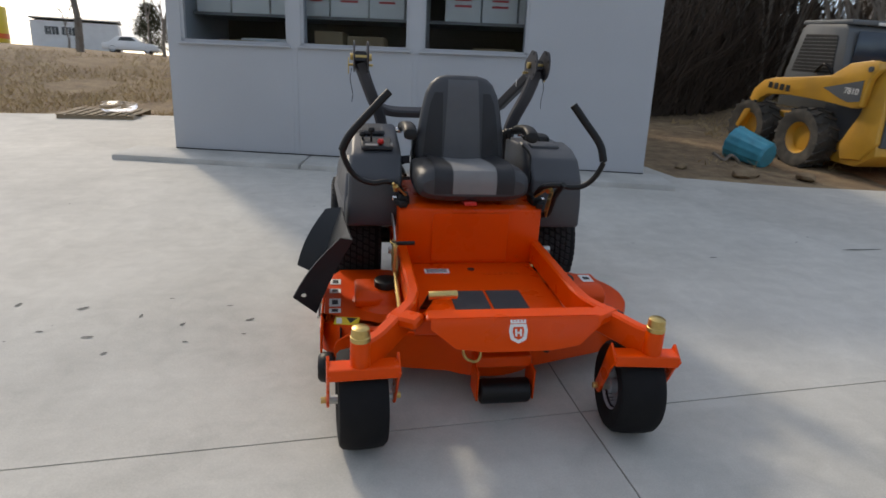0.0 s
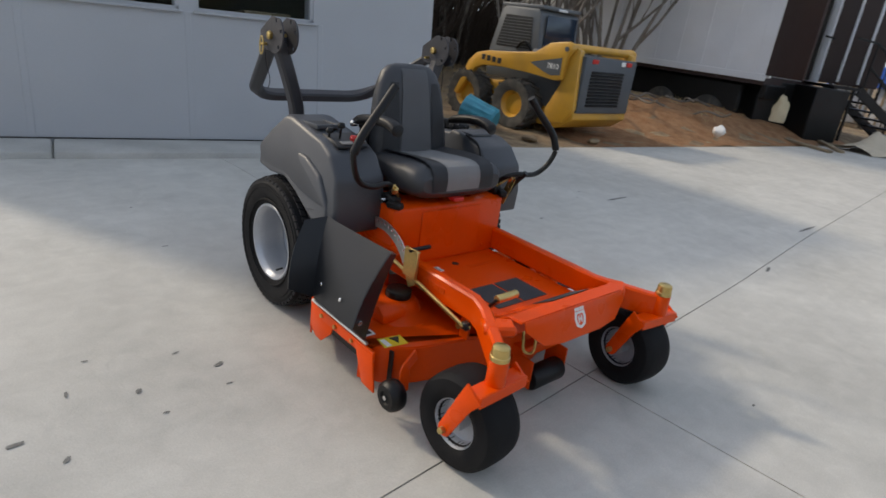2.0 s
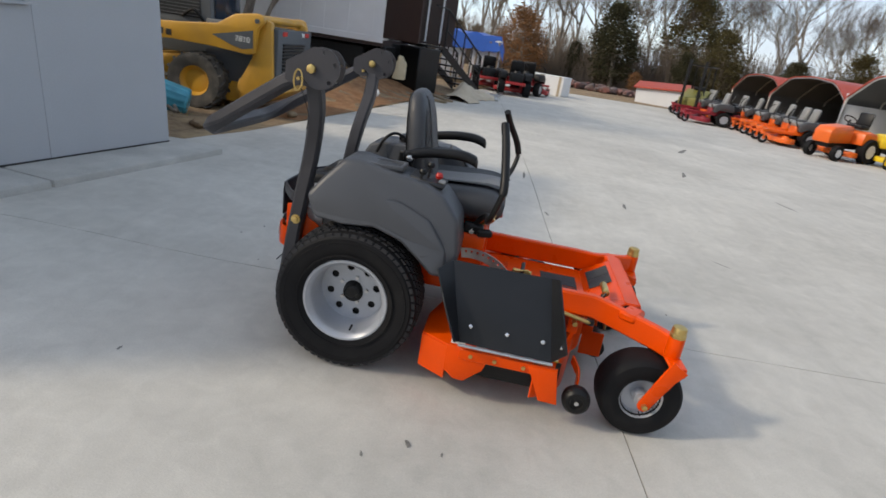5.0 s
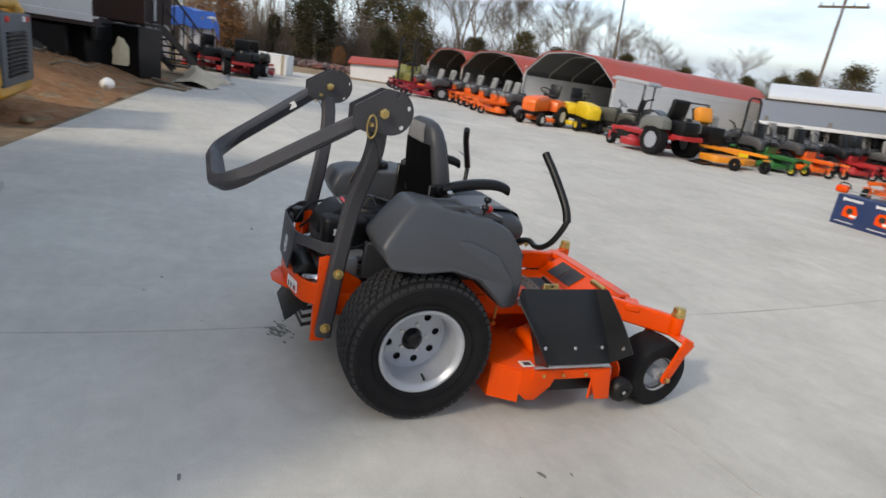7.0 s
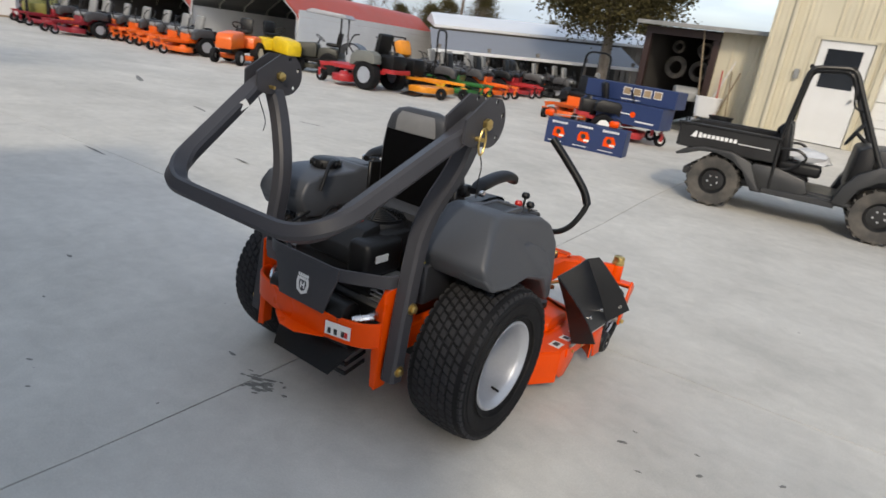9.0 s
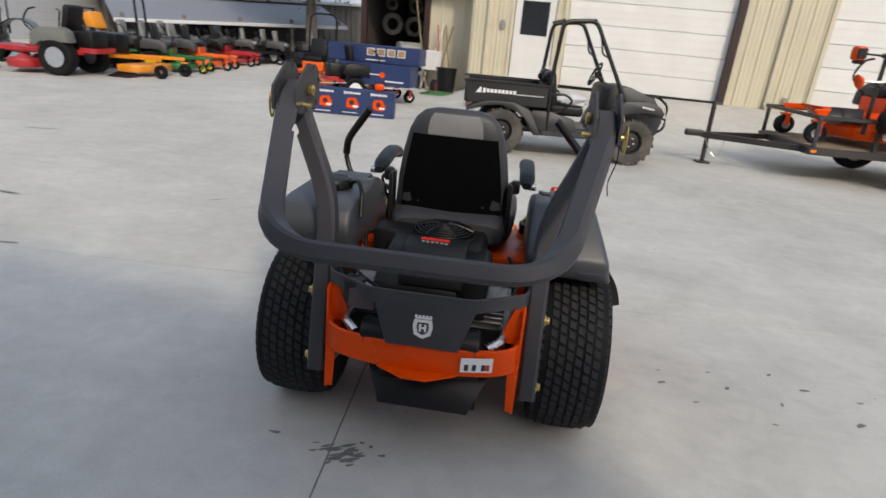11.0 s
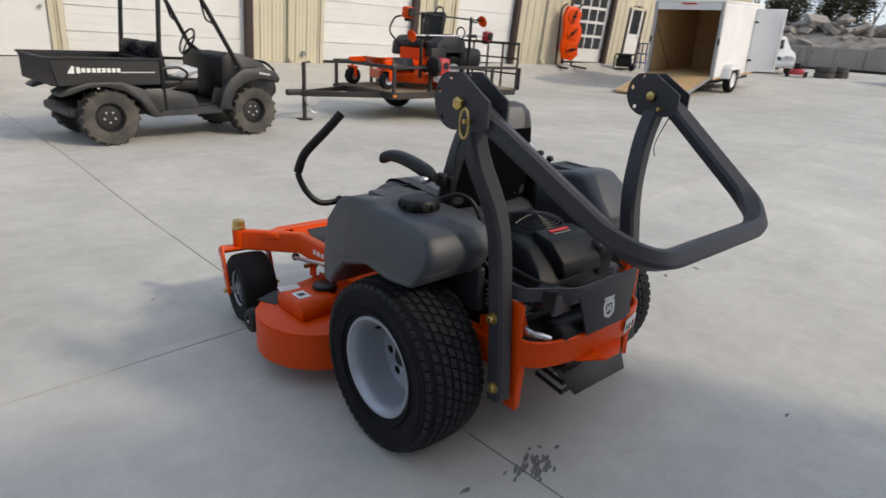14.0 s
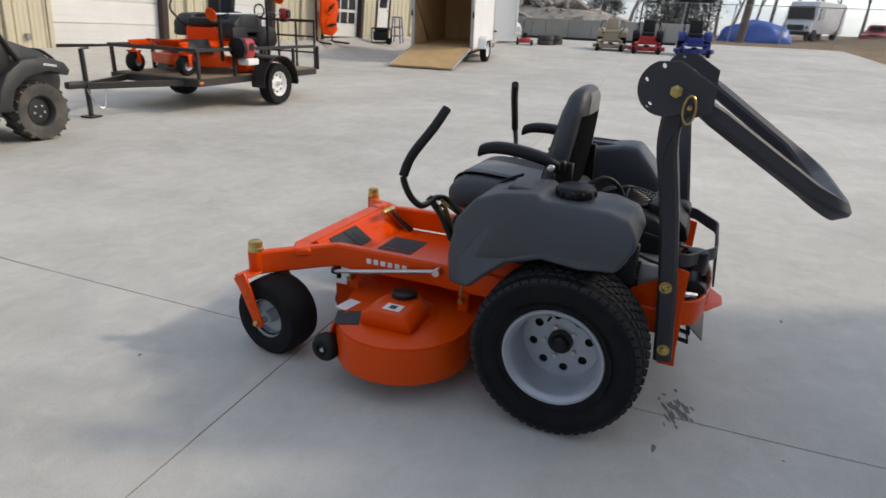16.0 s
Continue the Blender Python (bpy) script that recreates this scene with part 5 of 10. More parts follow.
# bumper: curved orange band
bm = bar(bmesh.new(), spline([(0.324, -0.335, 0.440), (0.312, -0.395, 0.436), (0.255, -0.436, 0.433), (0.13, -0.460, 0.430), (0, -0.468, 0.429), (-0.13, -0.460, 0.430), (-0.255, -0.436, 0.433), (-0.312, -0.395, 0.436), (-0.324, -0.335, 0.440)], 4), 0.014, 0.095, 0.004)
bumper = part("rear_bumper", bm, ORANGE, mower, "curved orange rear bumper")
bm = plate(bmesh.new(), [(-0.15, -0.43), (0.15, -0.43), (0.13, -0.475), (0.04, -0.528), (-0.04, -0.528), (-0.13, -0.475)], 0.006, Matrix.Translation((0, 0, 0.386)), r=0.002)
part("hitch_plate", bm, ORANGE, bumper)
lab = part("bumper_label", box(bmesh.new(), (0, 0, 0), (0.105, 0.003, 0.05)), WHITE, bumper, "white pictogram label", pose(0.195, -0.463, 0.432, 0, 0, 13))
for k, mt in ((-0.034, INK), (-0.008, INK), (0.022, INK), (0.036, REDP)):
    part("label_print", box(bmesh.new(), (k, -0.001, -0.008), (0.013, 0.003, 0.022)), mt, lab)
# charcoal guard band and badge plate
bm = bar(bmesh.new(), rounded([(0.336, -0.325, 0.640), (0.325, -0.37, 0.638), (0.165, -0.462, 0.634), (-0.165, -0.462, 0.634), (-0.325, -0.37, 0.638), (-0.336, -0.325, 0.640)], 0.03), 0.008, 0.048, 0.002)
guard = part("engine_guard", bm, ROPSGREY, mower, "charcoal engine guard band")
bm = plate(bmesh.new(), [(-0.165, 0.095), (0.165, 0.095), (0.162, 0.05), (0.118, -0.085), (-0.118, -0.085), (-0.162, 0.05)], 0.008, pose(0.012, -0.470, 0.562, 84, 0, 0), r=0.002)
part("badge_plate", bm, ROPSGREY, guard, "charcoal plate with a white shield badge")
badge(guard, pose(0.012, -0.4755, 0.55, 84, 0, 0), 0.078)
# slotted guard below the bumper
for k in range(4):
    bm = bar(bmesh.new(), [(0.20, -0.31, 0.372 - 0.038 * k), (0.20, -0.41, 0.352 - 0.038 * k), (-0.13, -0.43, 0.352 - 0.038 * k), (-0.13, -0.31, 0.372 - 0.038 * k)], 0.006, 0.018, 0.002)
    part("guard_slat", bm, BLACKM, guard)
bm = plate(bmesh.new(), [(-0.20, 0.07), (0.22, 0.07), (0.16, -0.07), (-0.14, -0.07)], 0.005, pose(0.02, -0.435, 0.305, 50, 0, 0), r=0.001)
part("lower_guard", bm, BLACKM, guard, "black exhaust guard plate")

# engine ------------------------------------------------------------
bm = bmesh.new()
prism(bm, [(0.06, 0.50), (0.06, 0.70), (0.02, 0.735), (-0.16, 0.742), (-0.235, 0.725), (-0.30, 0.672), (-0.345, 0.615), (-0.34, 0.55), (-0.30, 0.50)], -0.20, 0.20, 0.016, 2,
      lambda x, y, z: Vector((x * (1 - 0.22 * max(0, (z - 0.6) / 0.15)), y, z)))
engine = part("engine_cover", bm, BLACK, mower, "black engine cover with a round fan guard")
bm = lathe(bmesh.new(), [(0.122, 0.730), (0.122, 0.762), (0.115, 0.772), (0.108, 0.772), (0.104, 0.755), (0.0, 0.752)], Matrix.Translation((0.012, -0.108, -0.018)), 36)
part("fan_housing", bm, BLACK, engine)
for k in range(8):
    rr = 0.105 - 0.0125 * k
    loop = [(0.012 + rr * math.cos(a), -0.108 + rr * math.sin(a), 0.765 + 0.022 * (1 - (rr / 0.105) ** 2)) for a in np.linspace(0, 2 * math.pi, 29)[:-1]]
    part("guard_ring", tube(bmesh.new(), loop, 0.0028, 5, closed=True), BLACKM, engine)
bm = bmesh.new()
for k in range(6):
    a = math.pi * k / 3
    tube(bm, [(0.012 + r * math.cos(a), -0.108 + r * math.sin(a), 0.767 + 0.022 * (1 - (r / 0.105) ** 2)) for r in (0.012, 0.045, 0.08, 0.108)], 0.004, 6)
cyl(bm, (0.012, -0.108, 0.782), (0.012, -0.108, 0.794), 0.018, seg=16)
part("guard_spider", bm, BLACKM, engine)
bm = prism(bmesh.new(), [(-0.19, 0.70), (-0.20, 0.766), (-0.285, 0.748), (-0.345, 0.690), (-0.36, 0.635), (-0.30, 0.62)], -0.10, 0.115, 0.010, 2)
top = part("engine_top", bm, BLACK, engine)
part("engine_label", box(bmesh.new(), (0, 0, 0), (0.10, 0.013, 0.003), 0, pose(0.0, -0.232, 0.7617, 12, 0, 0)), REDP, top, "red engine label")
for k in range(6):
    part("label_letter", box(bmesh.new(), (0, 0, 0), (0.010, 0.009, 0.003), 0, pose(-0.04 + k * 0.016, -0.250, 0.7575, 12, 0, 0)), VINYLPALE, top)
# air cleaner, cylinders, muffler, wiring
bm = box(bmesh.new(), (0.145, -0.25, 0.66), (0.11, 0.20, 0.14), 0.025, seg=3)
part("air_filter_box", bm, BLACK, engine)
part("serial_label", box(bmesh.new(), (0.202, -0.275, 0.668), (0.003, 0.065, 0.028)), WHITE, engine, "white serial label")
for s in SIDES:
    for k in range(6):
        bm = box(bmesh.new(), (0.215 * s, -0.24 - 0.0 * k, 0.50 + 0.018 * k), (0.13, 0.15, 0.005), 0.001)
        part("cooling_fin", bm, ALU, engine)
    bm = box(bmesh.new(), (0.285 * s, -0.27, 0.545), (0.05, 0.11, 0.10), 0.014, seg=2)
    part("valve_cover", bm, ALU, engine, "cast aluminium valve cover")
bm = cyl(bmesh.new(), (-0.20, -0.405, 0.47), (0.20, -0.405, 0.47), 0.055, seg=22, bev=0.015)
part("muffler", bm, BLACKM, engine, "dark steel muffler")
bm = tube(bmesh.new(), spline([(0.25, -0.26, 0.51), (0.27, -0.36, 0.49), (0.22, -0.42, 0.47)], 6), 0.016)
part("exhaust_pipe", bm, CHROME, engine, "bright exhaust pipe")
part("exhaust_pipe", tube(bmesh.new(), spline([(-0.25, -0.26, 0.51), (-0.27, -0.36, 0.49), (-0.22, -0.42, 0.47)], 6), 0.016), CHROME, engine, "bright exhaust pipe")
bm = cyl(bmesh.new(), (-0.235, -0.40, 0.585), (-0.235, -0.40, 0.655), 0.038, seg=20, bev=0.006)
part("oil_filter", bm, BLACKM, engine)
part("oil_cap", cyl(bmesh.new(), (0.30, -0.14, 0.62), (0.32, -0.15, 0.66), 0.022, seg=12, bev=0.004), YELLOWL, engine, "yellow oil cap")
part("solenoid_cover", box(bmesh.new(), (-0.20, -0.43, 0.60), (0.09, 0.02, 0.075), 0.01, seg=2), mat("brown plastic", (0.07, 0.05, 0.055), 0.4), engine, "dark plum plastic cover")
for k, (a, b, c) in enumerate((((-0.28, -0.20, 0.70), (-0.25, -0.34, 0.665), (-0.12, -0.42, 0.62)), ((0.26, -0.10, 0.68), (0.30, -0.22, 0.64), (0.26, -0.36, 0.60)), ((-0.30, -0.10, 0.66), (-0.33, -0.24, 0.62), (-0.22, -0.38, 0.56)))):
    part("wiring", tube(bmesh.new(), spline([a, b, c], 6), 0.006, 6), BLACK, engine)
bm = box(bmesh.new(), (0, -0.02, 0.44), (0.60, 0.62, 0.16), 0.02)
part("chassis_tray", bm, BLACKM, mower)
bm = box(bmesh.new(), (-0.19, -0.01, 0.66), (0.14, 0.12, 0.14), 0.02, seg=2)
part("battery_box", bm, BLACK, mower)
bm = tube(bmesh.new(), spline([(0.26, 0.02, 0.64), (0.27, -0.10, 0.66), (0.25, -0.18, 0.60)], 5), 0.008)
part("hydraulic_hose", bm, BLACK, mower)
part("hydraulic_hose", tube(bmesh.new(), spline([(-0.25, 0.02, 0.68), (-0.28, -0.08, 0.70), (-0.25, -0.18, 0.62)], 5), 0.008), BLACK, mower)


# the slabs fall away a little more under the front wheels, and the mower with them
def sag(ob, slope=0.021):
    if ob.matrix_basis == Matrix():
        if ob.type == "MESH":
            for v in ob.data.vertices:
                v.co.z -= slope * max(0.0, v.co.y - 0.02)
        for child in ob.children:
            sag(child, slope)
    else:
        ob.location.z -= slope * max(0.0, ob.location.y - 0.02)


for ob in mower.children:
    sag(ob)
# ---- grey building behind the mower ----
GREYWALL = mat("grey wall paint", (0.41, 0.425, 0.445), 0.72, var=0.05, scale=1.2, bump=0.15, fine=60, dirt=(0.34, 0.35, 0.365), dirt_amount=0.35)
CARD = mat("cardboard", (0.34, 0.24, 0.14), 0.85, var=0.12, scale=5, per_object=0.2)
CARTON = mat("white carton", (0.62, 0.61, 0.59), 0.75, var=0.06, scale=4, per_object=0.08)
ROOMSHADE = mat("room shade backing", (0.10, 0.085, 0.07), 0.9, var=0.2, scale=2)
PANE = glass_mat("window glass")
SHELF = mat("grey steel shelf", (0.16, 0.16, 0.16), 0.6)

GREY = at_plumb(-2.85, -2.55, -11.2)
grey_wall = thing("wall_south", GREY, "smooth grey painted building wall with a band of windows", "wall", kind="structure")
GH = 2.95
WINS = ((1.56, 2.62), (2.75, 3.84), (3.96, 5.04))
bm = bmesh.new()
# front wall as piers, sill band and lintel, so that the openings go through
box(bm, (2.715, -0.09, 0.575), (4.93, 0.18, 1.33))
box(bm, (2.715, -0.09, 2.575), (4.93, 0.18, 0.75))
xs = [0.25] + [v for w in WINS for v in w] + [5.18]
for a, b in zip(xs[0::2], xs[1::2]):
    box(bm, ((a + b) / 2, -0.09, 1.72), (b - a, 0.18, 0.96))
part("front_wall", bm, GREYWALL, grey_wall)
for x in (0.31, 5.12):
    bm = box(bmesh.new(), (x, -2.6, GH / 2), (0.12, 4.84, GH))
    part("side_wall", bm, GREYWALL, grey_wall)
part("back_wall", box(bmesh.new(), (2.715, -5.02, GH / 2), (4.69, 0.12, GH)), GREYWALL, grey_wall)
part("roof", box(bmesh.new(), (2.715, -2.5, GH + 0.05), (5.1, 5.3, 0.1), 0.01), GREYWALL, grey_wall)
part("floor_slab", box(bmesh.new(), (2.715, -2.52, -0.1), (4.88, 4.9, 0.24)), KERB, grey_wall)
# faint seams where the wall panels meet
for x in (1.49, 2.685, 3.90):
    part("wall_seam", box(bmesh.new(), (x, 0.0015, 0.65), (0.05, 0.006, 1.16), 0.002), GREYWALL, grey_wall)
# solid black strip drawn for the shade between wall and kerb
part("base_gap", box(bmesh.new(), (2.715, 0.006, 0.100), (4.92, 0.012, 0.012)), INK, grey_wall, "black strip in place of the shaded gap at the wall foot", pose(0, 0, 0, 0, -0.83, 0))
KERB_AT = at_yard(-2.85, -2.55, -11.2, 0.036)
kerb = thing("kerb", KERB_AT, "low weathered concrete kerb along the building", "kerb", kind="structure")
for k in range(3):
    part("kerb_length", box(bmesh.new(), (0.05 + 0.93 + k * 1.86, 0.20, -0.035), (1.85, 0.52, 0.19), 0.025, seg=2), KERB, kerb)
for k, (a, b) in enumerate(WINS):
    win = thing("window", GREY @ pose((a + b) / 2, 0, 1.72), "wide fixed window in the grey wall, boxes stacked behind", "window", "windows of the grey building", "structure")
    w = b - a
    bm = bmesh.new()
    for x in (-w / 2 + 0.015, w / 2 - 0.015):
        box(bm, (x, -0.09, 0), (0.03, 0.16, 0.95))
    for z in (-0.465, 0.465):
        box(bm, (0, -0.09, z), (w, 0.16, 0.03))
    part("window_frame", bm, GREYWALL, win)
    pane = part("pane", box(bmesh.new(), (0, -0.07, 0), (w - 0.06, 0.006, 0.90)), PANE, win)
    pane.visible_shadow = False
    part("sill", box(bmesh.new(), (0, 0.012, -0.49), (w + 0.04, 0.05, 0.02), 0.004), GREYWALL, win)
# shelving with cartons inside
shelf = thing("storage_shelf", GREY @ pose(2.68, -0.62, -0.05), "long steel shelf stacked with cartons behind the glass", "shelf")
for z in (1.22, 1.60):
    part("shelf_board", box(bmesh.new(), (0.42, 0, z), (3.9, 0.55, 0.03)), SHELF, shelf)
for x in (-1.4, -0.1, 1.2, 2.5):
    part("upright", box(bmesh.new(), (x, 0.26, 1.0), (0.04, 0.04, 2.0)), SHELF, shelf)
random.seed(5)
x = -1.35
while x < 2.3:
    w = random.uniform(0.28, 0.42)
    if abs(x + w / 2 - 0.0) > 0.1:
        cb = solo("carton", box(bmesh.new(), (0, 0, 0.2), (w - 0.015, 0.42, 0.40), 0.006), CARTON, GREY @ pose(2.62 + x + w / 2, -0.60, 1.565), "white cardboard carton with red print on a shelf", "carton", "cartons on the shelf")
        for q in (-0.06, 0.0):
            part("print_bar", box(bmesh.new(), (0, 0.212, 0.22 + q), (w * 0.45, 0.003, 0.022)), REDPAINT, cb)
    x += w
for x, w, h in ((-0.75, 0.45, 0.13), (0.62, 0.40, 0.20), (1.02, 0.30, 0.24), (0.22, 0.22, 0.10), (2.0, 0.42, 0.12)):
    solo("cardboard_box", box(bmesh.new(), (0, 0, h / 2), (w, 0.36, h), 0.006), CARD, GREY @ pose(2.62 + x, -0.60, 1.185), "brown cardboard box on the lower shelf", "box", "boxes on the lower shelf")
solo("paper_stack", box(bmesh.new(), (0, 0, 0.07), (0.48, 0.36, 0.14), 0.01), CARTON, GREY @ pose(2.62 + 1.72, -0.60, 1.185), "stack of pale paper reams on the shelf", "paper")
# dark sheet added behind the shelves, its colour standing in for the room's shade
part("inner_lining", box(bmesh.new(), (2.715, -1.4, 1.4), (4.67, 0.05, 2.6)), ROOMSHADE, grey_wall)

# pallet at the corner of the building
WOODOLD = mat("weathered pallet wood", (0.24, 0.185, 0.12), 0.85, var=0.25, scale=4, bump=0.4, per_object=0.2)
pal = thing("pallet", at_yard(3.78, -6.3, -3) @ Matrix.Diagonal((0.82, 0.82, 0.7, 1)), "weathered wooden pallet lying on the concrete", "pallet")
for y in (-0.45, 0, 0.45):
    part("stringer", box(bmesh.new(), (0, y, 0.065), (1.2, 0.05, 0.09), 0.004), WOODOLD, pal)
b0 = part("deck_board", box(bmesh.new(), (0, 0, 0.121), (0.10, 1.0, 0.018), 0.003), WOODOLD, pal, m=pose(-0.55, 0, 0))
for k in range(1, 8):
    again(b0, pose(-0.55 + k * 0.157, 0.004 * (k % 3), 0))
PLASTICF = glass_mat("clear plastic film", (0.8, 0.82, 0.84), 0.2)
bm = bmesh.new()
bmesh.ops.create_icosphere(bm, subdivisions=3, radius=0.16)
for v in bm.verts:
    n_ = noise.noise(v.co * 9)
    v.co = Vector((v.co.x * 1.6, v.co.y, v.co.z * 0.45)) * (1 + 0.35 * n_)
solo("plastic_wrap", bm, PLASTICF, at_yard(3.6, -6.2, 0, 0.18), "crumpled clear plastic wrap on the pallet", "plastic wrap")
solo("scrap_board", box(bmesh.new(), (0, 0, 0.02), (0.35, 0.22, 0.03), 0.005), WHITEPAINT, at_yard(2.9, -5.9, 20), "pale scrap board on the concrete", "board")

# ---- skid steer ----
YELLOW = mat("yellow machine paint", (0.62, 0.32, 0.035), 0.42, var=0.1, scale=3, coat=0.15, dirt=(0.25, 0.17, 0.08), dirt_amount=0.35)
CABGREY = mat("grey cab paint", (0.10, 0.112, 0.12), 0.5, var=0.1, scale=4, dirt=(0.2, 0.17, 0.13), dirt_amount=0.2)
DKGREY = mat("dark engine grey", (0.075, 0.085, 0.095), 0.5, var=0.12, scale=5)
DKGLASS = mat("tinted glass", (0.02, 0.035, 0.055), 0.06, var=0.1)
skid = thing("skid_steer", at_yard(-6.24, -4.08, 178.5, -0.09) @ Matrix.Diagonal((0.945, 0.945, 0.90, 1)), "yellow and grey skid steer loader parked on dirt", "skid steer")


def lug_tyre(parent, m, r, w, rim_r, rim_mat, lugs=22, name="wheel", rubber=RUBBERDUST, label="black lugged tyre"):
    h = w / 2
    t = part("tyre", lathe(bmesh.new(), [(rim_r, -h * 0.7), (r * 0.8, -h), (r * 0.93, -h * 0.95), (r * 0.96, -h * 0.6), (r * 0.965, 0), (r * 0.96, h * 0.6), (r * 0.93, h * 0.95), (r * 0.8, h), (rim_r, h * 0.7)], seg=32, closed=True), rubber, parent, label, m)
    if lugs:
        bm = bmesh.new()
        for k in range(lugs):
            for s in SIDES:
                a = 2 * math.pi * (k + (0.5 if s > 0 else 0)) / lugs
                box(bm, (0, 0, 0), (r * 0.09, r * 0.10, h * 1.02), 0.0, Matrix.Rotation(a, 4, "Z") @ pose(r * 0.96, 0, s * h * 0.48, 28 * s, 0, 0))
        part("tread", bm, rubber, t)
    bm = lathe(bmesh.new(), [(rim_r * 1.02, -h * 0.72), (rim_r * 0.9, -h * 0.5), (rim_r * 0.85, h * 0.12), (rim_r * 0.55, h * 0.2), (0.0, h * 0.22), (0.0, h * 0.28), (rim_r * 0.5, h * 0.3), (rim_r * 0.82, h * 0.25), (rim_r * 0.92, h * 0.6), (rim_r * 1.04, h * 0.76), (rim_r * 1.0, h * 0.6), (rim_r * 0.98, -h * 0.6)], seg=24, closed=True)
    part("rim", bm, rim_mat, parent, "", m)
    return t


for x in SIDES:
    for y in (-0.29, 0.84):
        lug_tyre(skid, pose(0.74 * x, y, 0.485, 0, 90 * x, 0), 0.44, 0.33, 0.22, YELLOW, 18)
bm = prism(bmesh.new(), [(-1.15, 0.34), (-1.02, 0.22), (0.95, 0.25), (1.05, 0.45), (0.95, 0.75), (-0.2, 0.85), (-1.15, 0.85)], -0.56, 0.56, 0.02, 2)
part("chassis", bm, YELLOW, skid, "yellow chassis tub")
bm = prism(bmesh.new(), [(-1.44, 0.62), (-1.46, 0.44), (-1.22, 0.27), (-0.98, 0.25), (-0.86, 0.42), (-0.92, 0.62)], -0.72, 0.72, 0.02, 2)
part("counterweight", bm, YELLOW, skid, "yellow rear counterweight")
bm = prism(bmesh.new(), [(-1.36, 0.58), (-1.36, 1.38), (-1.25, 1.43), (-0.30, 1.43), (-0.30, 0.50)], -0.58, 0.58, 0.03, 2)
hood = part("engine_hood", bm, DKGREY, skid, "dark grey engine cover with louvred grille")
part("rear_door", box(bmesh.new(), (0, -1.435, 0.99), (1.38, 0.10, 0.88), 0.02, seg=2), DKGREY, hood, "dark louvred rear door")
for k in range(11):
    part("grille_slat", box(bmesh.new(), (0, 0, 0), (0.86, 0.04, 0.028), 0.006, pose(-0.08, -1.492, 0.68 + k * 0.052, 25, 0, 0)), BLACK, hood)
for x in (-0.46, 0.46):
    part("tail_light", box(bmesh.new(), (x, -1.485, 1.365), (0.15, 0.03, 0.07), 0.008), REDP, hood, "red tail light")
part("reflector", box(bmesh.new(), (0.30, -1.485, 1.365), (0.10, 0.03, 0.07), 0.008), WHITE, hood)
for x in SIDES:
    # tower, boom and its bend at the front
    bm = prism(bmesh.new(), [(-1.46, 0.60), (-1.30, 0.36), (-0.98, 0.32), (-0.90, 0.50), (-1.12, 0.95), (-1.16, 1.48), (-1.26, 1.56), (-1.40, 1.50)], 0.64 * x, 0.76 * x, 0.02, 2)
    part("boom_tower", bm, YELLOW, skid)
    bm = prism(bmesh.new(), [(-1.24, 1.38), (-1.34, 1.50), (-1.32, 1.58), (-1.22, 1.61), (-0.90, 1.56), (-0.63, 1.39), (-0.10, 1.33), (0.40, 1.29), (0.66, 1.23), (0.84, 1.08), (1.00, 0.70), (1.12, 0.46), (1.02, 0.44), (0.84, 0.72), (0.66, 0.96), (0.50, 1.03), (0.05, 1.06), (-0.60, 1.04), (-1.10, 1.00), (-1.20, 1.03)], 0.77 * x, 0.88 * x, 0.02, 2)
    boom = part("boom_arm", bm, YELLOW, skid, "yellow loader boom arm")
    # dark swoosh panel with the model number, and brand bars
    bm = plate(bmesh.new(), [(-0.56, 1.22), (-1.18, 1.36), (-1.19, 1.10), (-1.02, 1.07), (-0.86, 1.11)], 0.006, Matrix.Translation((0.883 * x, 0, 0)) @ Matrix(((0, 0, 1, 0), (1, 0, 0, 0), (0, 1, 0, 0), (0, 0, 0, 1))))
    sw = part("decal_panel", bm, DKGREY, boom, "dark swoosh decal with the model number")
    words("model_number", "7810", 0.115, WHITE, sw, pose(0.888 * x, -1.03, 1.21, 90, 0, 90 * x))
    for k in range(4):
        y = 0.10 + 0.125 * k
        part("brand_bar", box(bmesh.new(), (0.884 * x, y, 1.15 + 0.008 * k), (0.006, 0.085, 0.09), 0.002), INK, boom)
    part("pivot_pin", cyl(bmesh.new(), (0.86 * x, -1.24, 1.50), (0.90 * x, -1.24, 1.50), 0.035, seg=14), DKGREY, boom)
part("rear_crossbar", cyl(bmesh.new(), (-0.80, -1.26, 1.53), (0.80, -1.26, 1.53), 0.065, seg=16), YELLOW, skid)
part("coupler", box(bmesh.new(), (0, 1.14, 0.46), (1.3, 0.10, 0.36), 0.02), BLACKM, skid)
bm = prism(bmesh.new(), [(-0.36, 1.34), (-0.30, 2.00), (-0.24, 2.07), (0.48, 2.09), (0.58, 2.01), (0.76, 1.30), (0.76, 0.85), (-0.36, 0.85)], -0.50, 0.50, 0.03, 2)
cab = part("cab", bm, CABGREY, skid, "grey operator cab with louvred sides")
for x in SIDES:
    bm = plate(bmesh.new(), [(-0.20, 1.40), (-0.14, 1.92), (0.46, 1.93), (0.60, 1.40)], 0.01, Matrix.Translation((0.502 * x, 0, 0)) @ Matrix(((0, 0, 1, 0), (1, 0, 0, 0), (0, 1, 0, 0), (0, 0, 0, 1))))
    sg = part("side_screen", bm, INK, cab)
    for k in range(10):
        part("screen_bar", box(bmesh.new(), (0.510 * x, 0.20 - 0.006 * k, 1.43 + k * 0.050), (0.012, 0.74 - 0.012 * k, 0.012)), CABGREY, sg)
